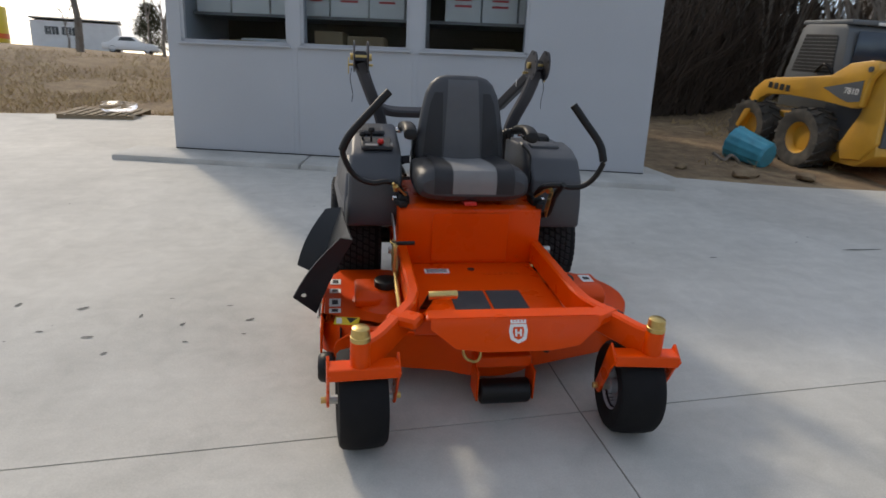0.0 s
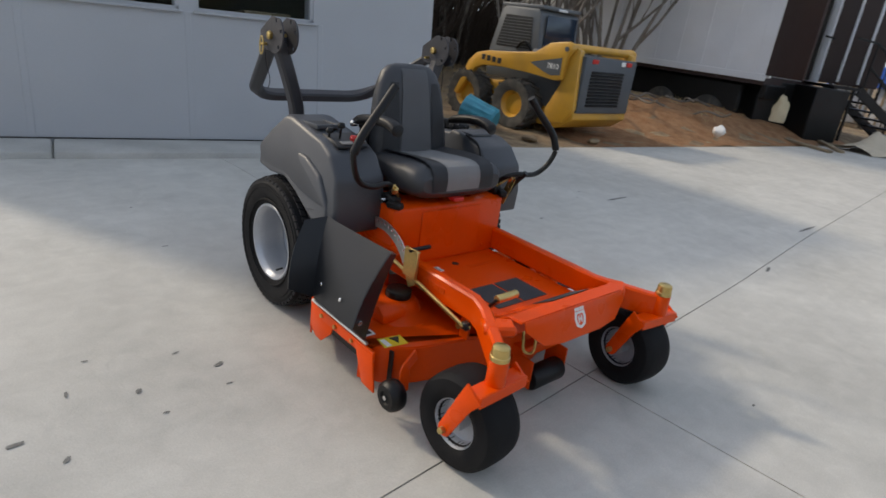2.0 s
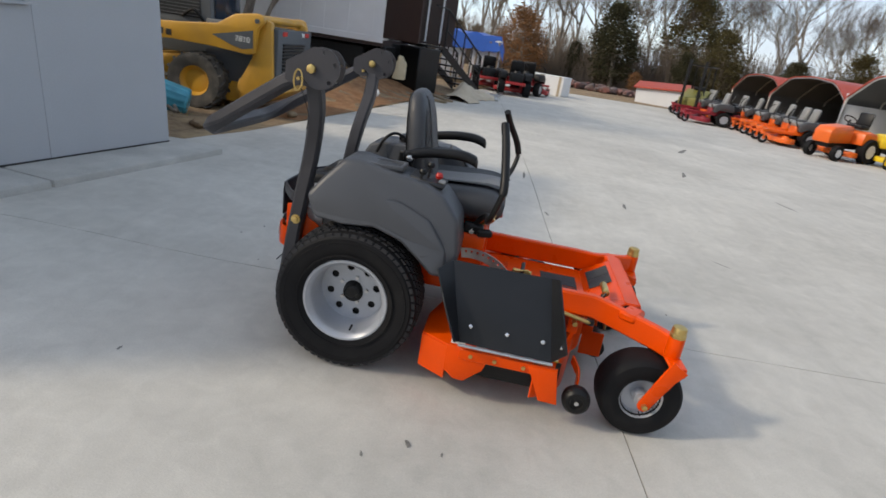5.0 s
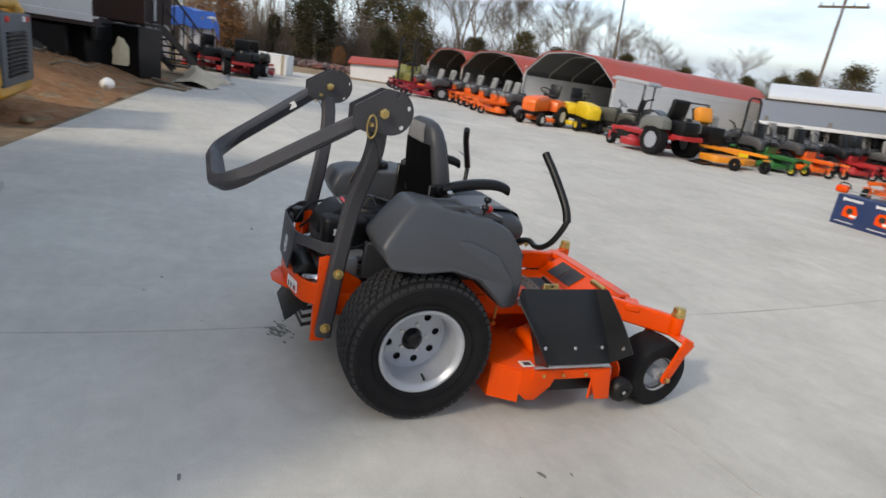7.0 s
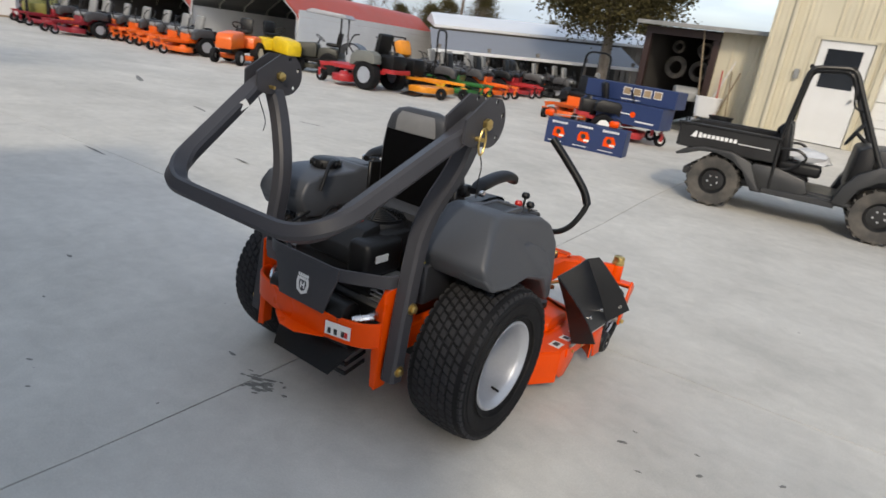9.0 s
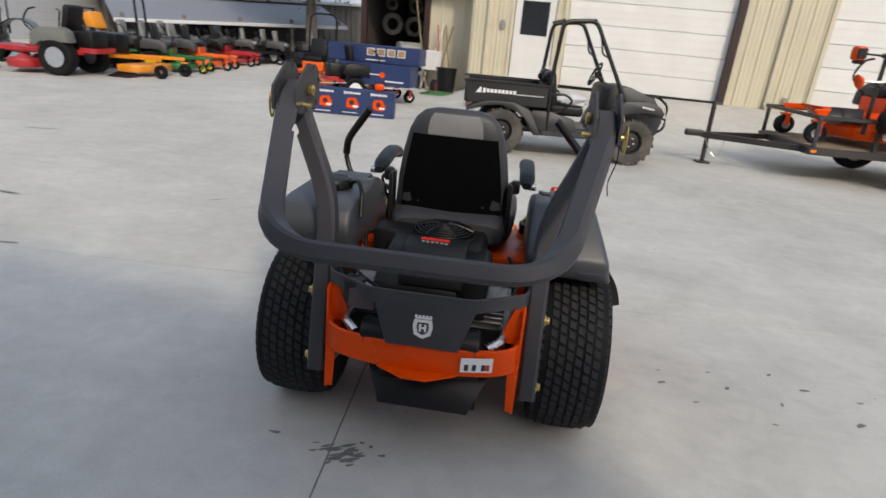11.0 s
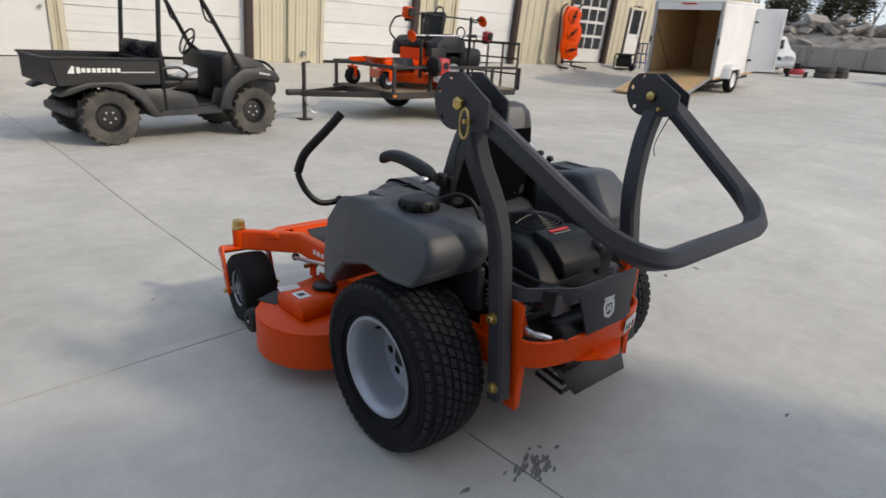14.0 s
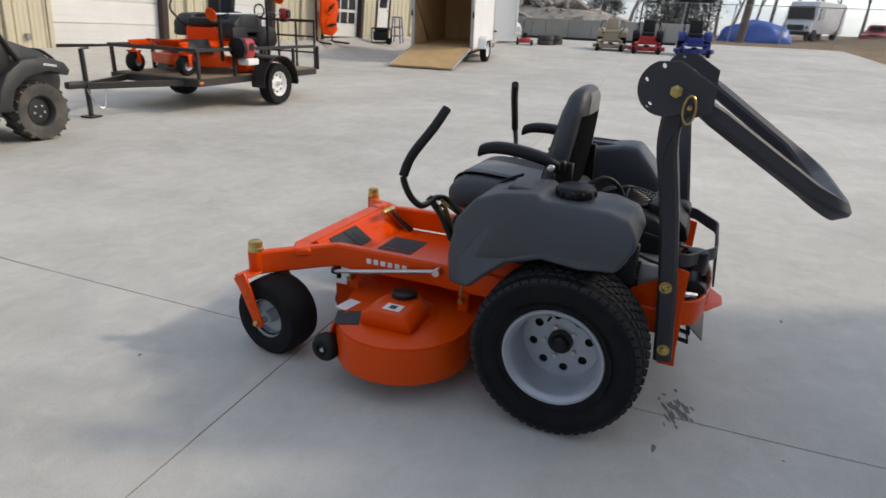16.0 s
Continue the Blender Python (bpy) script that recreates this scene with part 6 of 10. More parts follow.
bm = plate(bmesh.new(), [(-0.40, 1.42), (0.40, 1.42), (0.38, 1.98), (-0.38, 1.98)], 0.012, pose(0, -0.335, 0, 90, 0, 0) @ pose(0, 0, 0), r=0.003)
part("rear_window", bm, DKGLASS, cab, "tinted rear cab window", pose(0, -0.02, 0, 0, 0, 0))
part("cab_roof", box(bmesh.new(), (0, 0.13, 2.095), (1.0, 0.92, 0.07), 0.02, seg=2), CABGREY, cab)
part("roof_mark", box(bmesh.new(), (0, -0.335, 2.085), (0.22, 0.02, 0.04), 0.005), WHITE, cab)
bm = tube(bmesh.new(), spline([(-0.50, -0.25, 1.35), (-0.56, -0.1, 1.52), (-0.52, 0.1, 1.40)], 5), 0.02)
part("hydraulic_hose", bm, BLACK, skid)

# crumpled blue drum beside it
BLUEP = mat("blue plastic", (0.045, 0.30, 0.40), 0.4, var=0.25, scale=6, bump=0.2)
bm = lathe(bmesh.new(), [(0.0, -0.30), (0.17, -0.30), (0.20, -0.27), (0.225, 0.0), (0.245, 0.27), (0.262, 0.30), (0.245, 0.31), (0.225, 0.27), (0.20, 0.0), (0.16, -0.26), (0.0, -0.27)], seg=56, closed=True)
for v in bm.verts:
    a = math.atan2(v.co.y, v.co.x)
    v.co.x *= 1 + 0.03 * math.sin(14 * a) + 0.08 * noise.noise(v.co * 5)
    v.co.y *= 1 + 0.03 * math.sin(14 * a) - 0.07 * noise.noise(v.co * 5)
solo("blue_drum", bm, BLUEP, at_yard(-4.80, -3.86, 0, 0.17) @ pose(0, 0, 0, 78, 0, 20) @ Matrix.Scale(0.86, 4), "dented ribbed blue plastic drum lying on dirt", "drum")
for x, y, r, s in ((-4.2, -3.1, 20, 0.22), (-4.9, -2.95, 70, 0.16), (-3.6, -3.5, 40, 0.12), (-6.0, -2.6, 10, 0.14)):
    bm = bmesh.new()
    bmesh.ops.create_icosphere(bm, subdivisions=2, radius=s)
    for v in bm.verts:
        v.co = Vector((v.co.x, v.co.y * 0.6, v.co.z * 0.3)) * (1 + 0.3 * noise.noise(v.co * 8 + Vector((x, y, 0))))
    solo("dirt_clod", bm, EARTH, at_yard(x, y, r, 0.01), "lump of brown dirt by the slab edge", "dirt", "dirt lumps by the slab edge")

# ---- utility vehicle ----
UTVP = mat("matt black bodywork", (0.022, 0.023, 0.024), 0.45, var=0.15, scale=5, bump=0.1, dirt=(0.10, 0.095, 0.085), dirt_amount=0.2)
UTVBED = mat("black bed panel", (0.012, 0.012, 0.012), 0.4, var=0.15, scale=5)
UTV_AT = at_yard(0.91, 6.58, -86) @ Matrix.Scale(0.985, 4)
utv = thing("utility_vehicle", UTV_AT, "black two-seat utility vehicle with cargo bed and roll cage", "utility vehicle")
for x in SIDES:
    for y in (-0.86, 0.90):
        t = lug_tyre(utv, pose(0.50 * x, y, 0.31, 0, 90 * x, 0), 0.31, 0.24, 0.155, UTVBED, 18)
        for k in range(5):
            a = 2 * math.pi * k / 5
            part("lug_nut", cyl(bmesh.new(), (0.06 * math.cos(a), 0.06 * math.sin(a), 0.03), (0.06 * math.cos(a), 0.06 * math.sin(a), 0.05), 0.013, seg=6), CHROME, t)
bm = bmesh.new()
box(bm, (0, 0.0, 0.36), (0.92, 2.5, 0.10), 0.02)
part("chassis", bm, UTVP, utv)
bm = box(bmesh.new(), (0, 0.30, 0.36), (1.16, 0.95, 0.06), 0.015)
part("floor_pan", bm, UTVP, utv)
# cargo bed
for x in SIDES:
    bm = prism(bmesh.new(), [(-1.34, 0.66), (-0.28, 0.66), (-0.28, 0.94), (-1.40, 0.94)], 0.60 * x, 0.56 * x, 0.008, 1)
    bed_side = part("bed_side", bm, UTVBED, utv, "black cargo bed side with white lettering bars")
    bm = bmesh.new()
    plate(bm, [(0, 0), (0.05, 0.075), (0.07, 0.075), (0.07, 0)], 0.003, pose(0.604 * x, -1.24, 0.79, 90, 0, 90) if x > 0 else pose(-0.604, -1.11, 0.79, 90, 0, -90))
    part("brand_mark", bm, WHITE, bed_side)
    for k in range(9):
        part("letter_bar", box(bmesh.new(), (0.604 * x, -1.13 + k * 0.050, 0.822), (0.003, 0.036, 0.062 if k == 0 else 0.045)), WHITE, bed_side)
    part("pinstripe", box(bmesh.new(), (0.604 * x, -0.52, 0.80), (0.003, 0.36, 0.008)), WHITE, bed_side)
    bm = bar(bmesh.new(), [(0.60 * x, -1.41, 0.945), (0.60 * x, -0.26, 0.945)], 0.05, 0.025, 0.006)
    part("bed_rim", bm, UTVBED, utv)
part("bed_floor", box(bmesh.new(), (0, -0.82, 0.67), (1.14, 1.08, 0.03)), UTVBED, utv)
part("tailgate", box(bmesh.new(), (0, -1.37, 0.80), (1.16, 0.04, 0.28), 0.008), UTVBED, utv)
part("bed_front", box(bmesh.new(), (0, -0.29, 0.80), (1.16, 0.03, 0.28), 0.008), UTVBED, utv)
# fenders
for x in SIDES:
    rear = [(-1.36, 0.57), (-1.26, 0.64), (-1.06, 0.70), (-0.72, 0.70), (-0.50, 0.62), (-0.36, 0.36), (-0.30, 0.30), (-0.42, 0.30), (-0.56, 0.50), (-0.70, 0.60), (-0.90, 0.655), (-1.08, 0.64), (-1.22, 0.585), (-1.34, 0.55)]
    part("rear_fender", prism(bmesh.new(), rear, 0.40 * x, 0.66 * x, 0.012, 2), UTVP, utv, "black flared fender")
    front = [(0.40, 0.36), (0.46, 0.56), (0.56, 0.72), (0.74, 0.84), (1.05, 0.86), (1.30, 0.80), (1.38, 0.72), (1.34, 0.66), (1.20, 0.70), (1.0, 0.72), (0.78, 0.68), (0.62, 0.56), (0.54, 0.36)]
    part("front_fender", prism(bmesh.new(), front, 0.36 * x, 0.64 * x, 0.014, 2), UTVP, utv, "black flared fender")
    part("door_sill", prism(bmesh.new(), [(-0.32, 0.30), (0.45, 0.30), (0.45, 0.37), (-0.32, 0.37)], 0.50 * x, 0.61 * x, 0.01, 1), UTVP, utv)
    part("seat_side", prism(bmesh.new(), [(-0.44, 0.31), (0.06, 0.33), (0.16, 0.40), (0.10, 0.54), (-0.22, 0.62), (-0.46, 0.62), (-0.54, 0.52)], 0.46 * x, 0.60 * x, 0.02, 2), UTVP, utv)
bm = prism(bmesh.new(), [(0.62, 0.40), (0.60, 0.92), (0.66, 1.00), (0.80, 1.02), (1.20, 0.90), (1.40, 0.76), (1.44, 0.60), (1.36, 0.40)], -0.44, 0.44, 0.03, 2)
part("hood", bm, UTVP, utv, "black hood")
bm = prism(bmesh.new(), [(0.48, 0.50), (0.50, 0.98), (0.60, 1.03), (0.70, 1.0), (0.66, 0.50)], -0.56, 0.56, 0.025, 2)
part("dashboard", bm, BLACK, utv, "black dashboard")
for k in range(6):
    part("hood_letter", box(bmesh.new(), (0.645, 0.98 + k * 0.034, 0.79 - 0.004 * k), (0.003, 0.024, 0.022)), WHITEPAINT, utv)
# seats
for x in (-0.27, 0.27):
    part("seat_base", box(bmesh.new(), (x, 0.0, 0.64), (0.46, 0.46, 0.14), 0.04, seg=3), BLACK, utv, "black bucket seat base")
    part("seat_back", box(bmesh.new(), (x, -0.22, 0.90), (0.44, 0.12, 0.46), 0.04, pose(0, 0, 0, 10, 0, 0), seg=3), BLACK, utv, "black bucket seat back")
bm = bmesh.new()
bmesh.ops.create_icosphere(bm, subdivisions=3, radius=0.19)
for v in bm.verts:
    v.co = Vector((v.co.x * 1.1, v.co.y * 1.2, v.co.z * 0.55)) * (1 + 0.3 * noise.noise(v.co * 11))
solo("plastic_bag", bm, mat("pale plastic bag", (0.55, 0.56, 0.57), 0.35, var=0.15, scale=12, bump=0.5), UTV_AT @ pose(0.30, 0.06, 0.77), "crumpled pale plastic cover on the seat", "plastic bag")
# cage
for x in SIDES:
    bm = tube(bmesh.new(), rounded([(0.58 * x, -0.24, 0.34), (0.58 * x, -0.27, 0.95), (0.56 * x, -0.20, 1.76), (0.50 * x, 0.22, 1.80), (0.56 * x, 0.66, 0.98), (0.58 * x, 0.80, 0.74)], 0.10), 0.027, 10)
    part("cage_side", bm, BLACKM, utv, "black roll cage tube")
    bm = tube(bmesh.new(), rounded([(0.50 * x, 0.30, 1.66), (0.49 * x, 0.36, 1.40), (0.50 * x, 0.46, 1.36)], 0.04), 0.012, 8)
    part("grab_handle", bm, BLACKM, utv)
    bm = tube(bmesh.new(), rounded([(0.58 * x, -0.25, 0.84), (0.60 * x, -0.05, 0.86), (0.60 * x, 0.06, 0.78), (0.58 * x, -0.10, 0.62), (0.58 * x, -0.24, 0.60)], 0.06), 0.016, 8)
    part("hip_guard", bm, BLACKM, utv)
for y, z in ((-0.20, 1.77), (0.20, 1.80), (-0.27, 0.98)):
    part("cage_crossbar", cyl(bmesh.new(), (-0.53, y, z), (0.53, y, z), 0.024, seg=10), BLACKM, utv)
for x in (-0.27, 0.27):
    part("headrest", box(bmesh.new(), (x, -0.30, 1.03), (0.20, 0.10, 0.10), 0.035, seg=2), BLACK, utv)
loop = [(-0.28 + 0.17 * math.cos(a), 0.46 + 0.07 * math.sin(a), 1.12 + 0.155 * math.sin(a)) for a in np.linspace(0, 2 * math.pi, 25)[:-1]]
part("steering_wheel", tube(bmesh.new(), loop, 0.014, 8, closed=True), BLACK, utv, "black steering wheel")
bm = cyl(bmesh.new(), (-0.28, 0.46, 1.12), (-0.28, 0.62, 1.0), 0.022, seg=10)
for a in (0.5, 2.6, 4.7):
    cyl(bm, (-0.28, 0.46, 1.12), (-0.28 + 0.16 * math.cos(a), 0.46 + 0.065 * math.sin(a), 1.12 + 0.145 * math.sin(a)), 0.011, seg=6)
part("steering_column", bm, BLACK, utv)
bm = tube(bmesh.new(), rounded([(0.26, 1.40, 0.42), (0.28, 1.56, 0.50), (0.28, 1.56, 0.80), (0.24, 1.40, 0.90), (-0.24, 1.40, 0.90), (-0.28, 1.56, 0.80), (-0.28, 1.56, 0.50), (-0.26, 1.40, 0.42)], 0.06), 0.02, 10)
tube(bm, [(0.28, 1.56, 0.62), (-0.28, 1.56, 0.62)], 0.016, 8)
part("brush_guard", bm, BLACKM, utv, "black tube brush guard")
for x in SIDES:
    bm = cyl(bmesh.new(), (0.30 * x, 0.88, 0.42), (0.40 * x, 0.88, 0.74), 0.03, seg=10)
    lathe(bm, [(0.045, z) for z in (0.02, 0.04, 0.06)], pose(0.36 * x, 0.88, 0.56), 10)
    part("shock_absorber", bm, CHROME, utv)
    part("headlight", cyl(bmesh.new(), (0.30 * x, 1.38, 0.70), (0.30 * x, 1.43, 0.69), 0.06, seg=16), CHROME, utv, "round headlight")

# short nose over the front wheels
for ob in utv.children:
    if ob.name.split(".")[0] in ("hood", "brush_guard", "headlight", "front_fender", "hood_letter"):
        for v in ob.data.vertices:
            if v.co.y > 1.0:
                v.co.y = 1.0 + (v.co.y - 1.0) * 0.72

# ---- generic riding mowers ----
def zt_mower(name, m, deck_mat, body_mat, label, hoop=True, rear_tyre=0.24, rim_mat=RIM, group="parked mowers", seat_mat=BLACK, frame_mat=None):
    """A plain zero-turn mower facing +y, for the rows in the yard."""
    fm = frame_mat or deck_mat
    z = thing(name, m, label, "riding mower", group)
    for s in SIDES:
        sp = pose(0.42 * s, 0, rear_tyre, 0, 90 * s, 0)
        part("tyre", lathe(bmesh.new(), drive_tyre_profile(rear_tyre, 0.22, rear_tyre * 0.5), seg=26, closed=True), RUBBER, z, "", sp)
        part("rim", lathe(bmesh.new(), [(rear_tyre * 0.55, 0.10), (rear_tyre * 0.5, 0.09), (rear_tyre * 0.45, 0.04), (0.03, 0.05), (0.0, 0.06), (0.0, 0.0), (rear_tyre * 0.5, 0.0)], seg=20), rim_mat, z, "", sp)
        cp = pose(0.42 * s, 1.22, 0.12, 0, 90 * s, 8 * s)
        part("caster_tyre", lathe(bmesh.new(), [(0.055, -0.05), (0.11, -0.06), (0.12, -0.03), (0.12, 0.03), (0.11, 0.06), (0.055, 0.05)], seg=20, closed=True), RUBBER, z, "", cp)
        part("caster_rim", lathe(bmesh.new(), [(0.0, -0.04), (0.055, -0.05), (0.06, 0.05), (0.0, 0.04)], seg=14), rim_mat, z, "", cp)
        bm = bar(bmesh.new(), [(0.42 * s, 1.22, 0.27), (0.42 * s, 1.26, 0.35), (0.34 * s, 1.08, 0.37), (0.28 * s, 0.85, 0.36), (0.28 * s, -0.35, 0.38)], 0.05, 0.07, 0.006)
        part("frame_arm", bm, fm, z)
        bm = box(bmesh.new(), (0.42 * s, 1.22, 0.255), (0.16, 0.10, 0.02), 0.004)
        for k in SIDES:
            box(bm, (0.42 * s + 0.075 * k, 1.22, 0.185), (0.012, 0.06, 0.15), 0.003)
        part("caster_fork", bm, fm, z)
        part("fender", prism(bmesh.new(), [(-0.25, 0.52), (-0.22, 0.70), (-0.1, 0.76), (0.25, 0.74), (0.38, 0.64), (0.40, 0.45), (0.30, 0.44), (0.22, 0.52)], 0.28 * s, 0.53 * s, 0.03, 2), body_mat, z)
        bm = tube(bmesh.new(), spline([(0.26 * s, 0.38, 0.55), (0.34 * s, 0.46, 0.66), (0.42 * s, 0.52, 0.80), (0.38 * s, 0.46, 0.98), (0.26 * s, 0.42, 1.02)], 4), 0.014, 8)
        part("steering_lever", bm, BLACK, z)
        if hoop:
            part("roll_bar_post", bar(bmesh.new(), rounded([(0.36 * s, -0.32, 0.35), (0.36 * s, -0.30, 1.05), (0.34 * s, -0.34, 1.62), (0.22 * s, -0.35, 1.70), (0.0, -0.35, 1.70)], 0.12), 0.045, 0.05, 0.008, up=(0, 1, 0)), BLACKM, z)
    ol = lobe(-0.40, 0.62, 0.24, 262, 100, 6) + lobe(0, 0.74, 0.26, 125, 55, 5) + lobe(0.40, 0.62, 0.24, 80, 0, 6) + [(0.62, 0.42), (0.3, 0.36)]
    part("deck", plate(bmesh.new(), ol, 0.13, pose(0, 0, 0.155), r=0.012), deck_mat, z, "painted cutting deck")
    for x in (-0.38, 0.0, 0.38):
        part("spindle_cover", lathe(bmesh.new(), [(0.0, 0.28), (0.07, 0.28), (0.10, 0.24), (0.13, 0.22)], pose(x, 0.64, 0), 14), deck_mat, z)
    part("footplate", prism(bmesh.new(), [(0.42, 0.34), (1.0, 0.34), (1.14, 0.42), (1.14, 0.40), (1.02, 0.31), (0.42, 0.31)], -0.27, 0.27, 0.004, 1), fm, z)
    part("seat_box", box(bmesh.new(), (0, 0.2, 0.46), (0.54, 0.48, 0.24), 0.02), fm, z)
    part("seat_base", box(bmesh.new(), (0, 0.22, 0.63), (0.46, 0.46, 0.13), 0.045, seg=3), seat_mat, z, "padded seat base")
    part("seat_back", box(bmesh.new(), (0, -0.02, 0.88), (0.44, 0.11, 0.46), 0.05, pose(0, 0, 0, 11, 0, 0), seg=3), seat_mat, z, "padded seat back")
    part("engine", box(bmesh.new(), (0, -0.30, 0.56), (0.44, 0.36, 0.34), 0.05, seg=2), BLACK, z, "black engine")
    part("fan_cover", cyl(bmesh.new(), (0, -0.28, 0.73), (0, -0.28, 0.79), 0.12, 0.10, seg=18), BLACKM, z)
    part("bumper", bar(bmesh.new(), rounded([(0.30, -0.30, 0.42), (0.30, -0.55, 0.42), (-0.30, -0.55, 0.42), (-0.30, -0.30, 0.42)], 0.08), 0.03, 0.08), fm, z)
    return z


# ---- open trailer with its load ----
TRAILERP = mat("black trailer paint", (0.016, 0.014, 0.014), 0.45, var=0.25, scale=6, bump=0.1, dirt=(0.09, 0.06, 0.04), dirt_amount=0.25)
TR = at_yard(5.64, 6.94, 1.5)
trailer = thing("utility_trailer", TR, "black open utility trailer carrying a mower", "trailer")
for y in (-0.78, 0.78):
    part("side_rail", box(bmesh.new(), (0, y, 0.43), (3.1, 0.06, 0.10), 0.006), TRAILERP, trailer)
    part("top_rail", box(bmesh.new(), (0, y, 0.86), (3.1, 0.05, 0.05), 0.006), TRAILERP, trailer)
    p0 = part("rail_post", box(bmesh.new(), (0, 0, 0.66), (0.045, 0.045, 0.40), 0.004), TRAILERP, trailer, m=pose(-1.5, y, 0))
    for k in range(1, 5):
        again(p0, pose(-1.5 + k * 0.75, y, 0))
    fen = [(-0.43 + 0.0, 0.30)] + [(0.42 * math.cos(a) * 1.08, 0.34 + 0.42 * math.sin(a)) for a in np.linspace(math.pi, 0, 12)] + [(0.43, 0.30)]
    s = 1 if y > 0 else -1
    bm = sweep(bmesh.new(), [Vector((p, y + 0.17 * s, q)) for p, q in fen], rect2(0.008, 0.24), up=(0, 1, 0))
    part("mudguard", bm, TRAILERP, trailer, "black rounded mudguard")
    t = lug_tyre(trailer, pose(0, y + 0.16 * s, 0.33, -90 * s, 0, 0), 0.33, 0.20, 0.185, WHITEPAINT, 0, rubber=RUBBER, label="black road tyre")
    for k in range(8):
        a = 2 * math.pi * k / 8
        part("wheel_slot", box(bmesh.new(), (0, 0, 0), (0.03, 0.05, 0.006), 0.002, pose(0.125 * math.cos(a), 0.125 * math.sin(a), 0.026, 0, 0, math.degrees(a))), INK, t)
    part("hub_cap", cyl(bmesh.new(), (0, 0, 0.02), (0, 0, 0.07), 0.035, seg=12), CHROME, t)
part("front_rail", box(bmesh.new(), (-1.53, 0, 0.86), (0.05, 1.6, 0.05), 0.006), TRAILERP, trailer)
part("front_beam", box(bmesh.new(), (-1.53, 0, 0.43), (0.06, 1.6, 0.10), 0.006), TRAILERP, trailer)
part("rear_beam", box(bmesh.new(), (1.53, 0, 0.43), (0.06, 1.6, 0.10), 0.006), TRAILERP, trailer)
plk = part("floor_plank", box(bmesh.new(), (0, 0, 0.475), (3.0, 0.185, 0.035), 0.004), WOODOLD, trailer, m=pose(0, -0.675, 0))
for k in range(1, 8):
    again(plk, pose(0, -0.675 + k * 0.193, 0))
for s in SIDES:
    part("tongue_beam", bar(bmesh.new(), [(-1.5, 0.55 * s, 0.42), (-2.65, 0.03 * s, 0.42)], 0.06, 0.08, 0.005), TRAILERP, trailer)
part("coupler", box(bmesh.new(), (-2.78, 0, 0.44), (0.26, 0.09, 0.09), 0.02, seg=2), TRAILERP, trailer)
bm = cyl(bmesh.new(), (-2.55, 0.10, 0.03), (-2.55, 0.10, 0.86), 0.032, seg=12)
box(bm, (-2.55, 0.10, 0.02), (0.18, 0.18, 0.02), 0.004)
cyl(bm, (-2.55, 0.10, 0.86), (-2.44, 0.10, 0.87), 0.014, seg=8)
part("jack_stand", bm, TRAILERP, trailer, "black tongue jack")
part("safety_chain", tube(bmesh.new(), spline([(-2.6, 0.05, 0.40), (-2.5, 0.08, 0.22), (-2.38, 0.04, 0.12), (-2.3, 0.06, 0.40)], 5), 0.008, 6), ZINC, trailer)
gate = part("tail_gate", bar(bmesh.new(), [(1.60, -0.76, 0.46), (1.60, -0.76, 1.28), (1.60, 0.76, 1.28), (1.60, 0.76, 0.46)], 0.04, 0.04, 0.004, up=(1, 0, 0), closed=True), TRAILERP, trailer, "black mesh tail gate standing up")
for y in (-0.38, 0.0, 0.38):
    part("gate_bar", box(bmesh.new(), (1.60, y, 0.87), (0.03, 0.03, 0.80)), TRAILERP, gate)
for z in (0.75, 1.02):
    part("gate_bar", box(bmesh.new(), (1.60, 0, z), (0.03, 1.5, 0.03)), TRAILERP, gate)
for x in (-1.5, 0.6):
    part("marker_light", box(bmesh.new(), (x, -0.815, 0.43), (0.07, 0.02, 0.035), 0.006), mat("amber lens", (0.75, 0.2, 0.02), 0.3), trailer, "amber marker light")
# shorter tail behind the axle
for ob in trailer.children_recursive:
    if ob.matrix_basis == Matrix():
        for v in ob.data.vertices:
            if v.co.x > 0.5:
                v.co.x = 0.5 + (v.co.x - 0.5) * 0.86
# load: an orange mower and its trimmer rack
zt_mower("loaded_mower", TR @ pose(0.02, 0.05, 0.495, 0, 0, 90) @ Matrix.Scale(1.12, 4), ORANGE, FENDERDK, "orange zero-turn mower standing on the trailer", hoop=False, group="mowers in the yard")
rack = thing("trimmer_rack", TR @ pose(-0.55, -0.70, 0.70), "black steel rack holding string trimmers", "tool rack")
for x in (-0.35, 0.75):
    part("rack_post", box(bmesh.new(), (x, 0, 0.48), (0.04, 0.04, 0.98), 0.004), BLACKM, rack)
    for z in (0.6, 0.9):
        part("rack_hook", tube(bmesh.new(), rounded([(x, -0.02, z), (x, -0.14, z - 0.02), (x, -0.16, z + 0.07)], 0.03), 0.011, 6), BLACKM, rack)
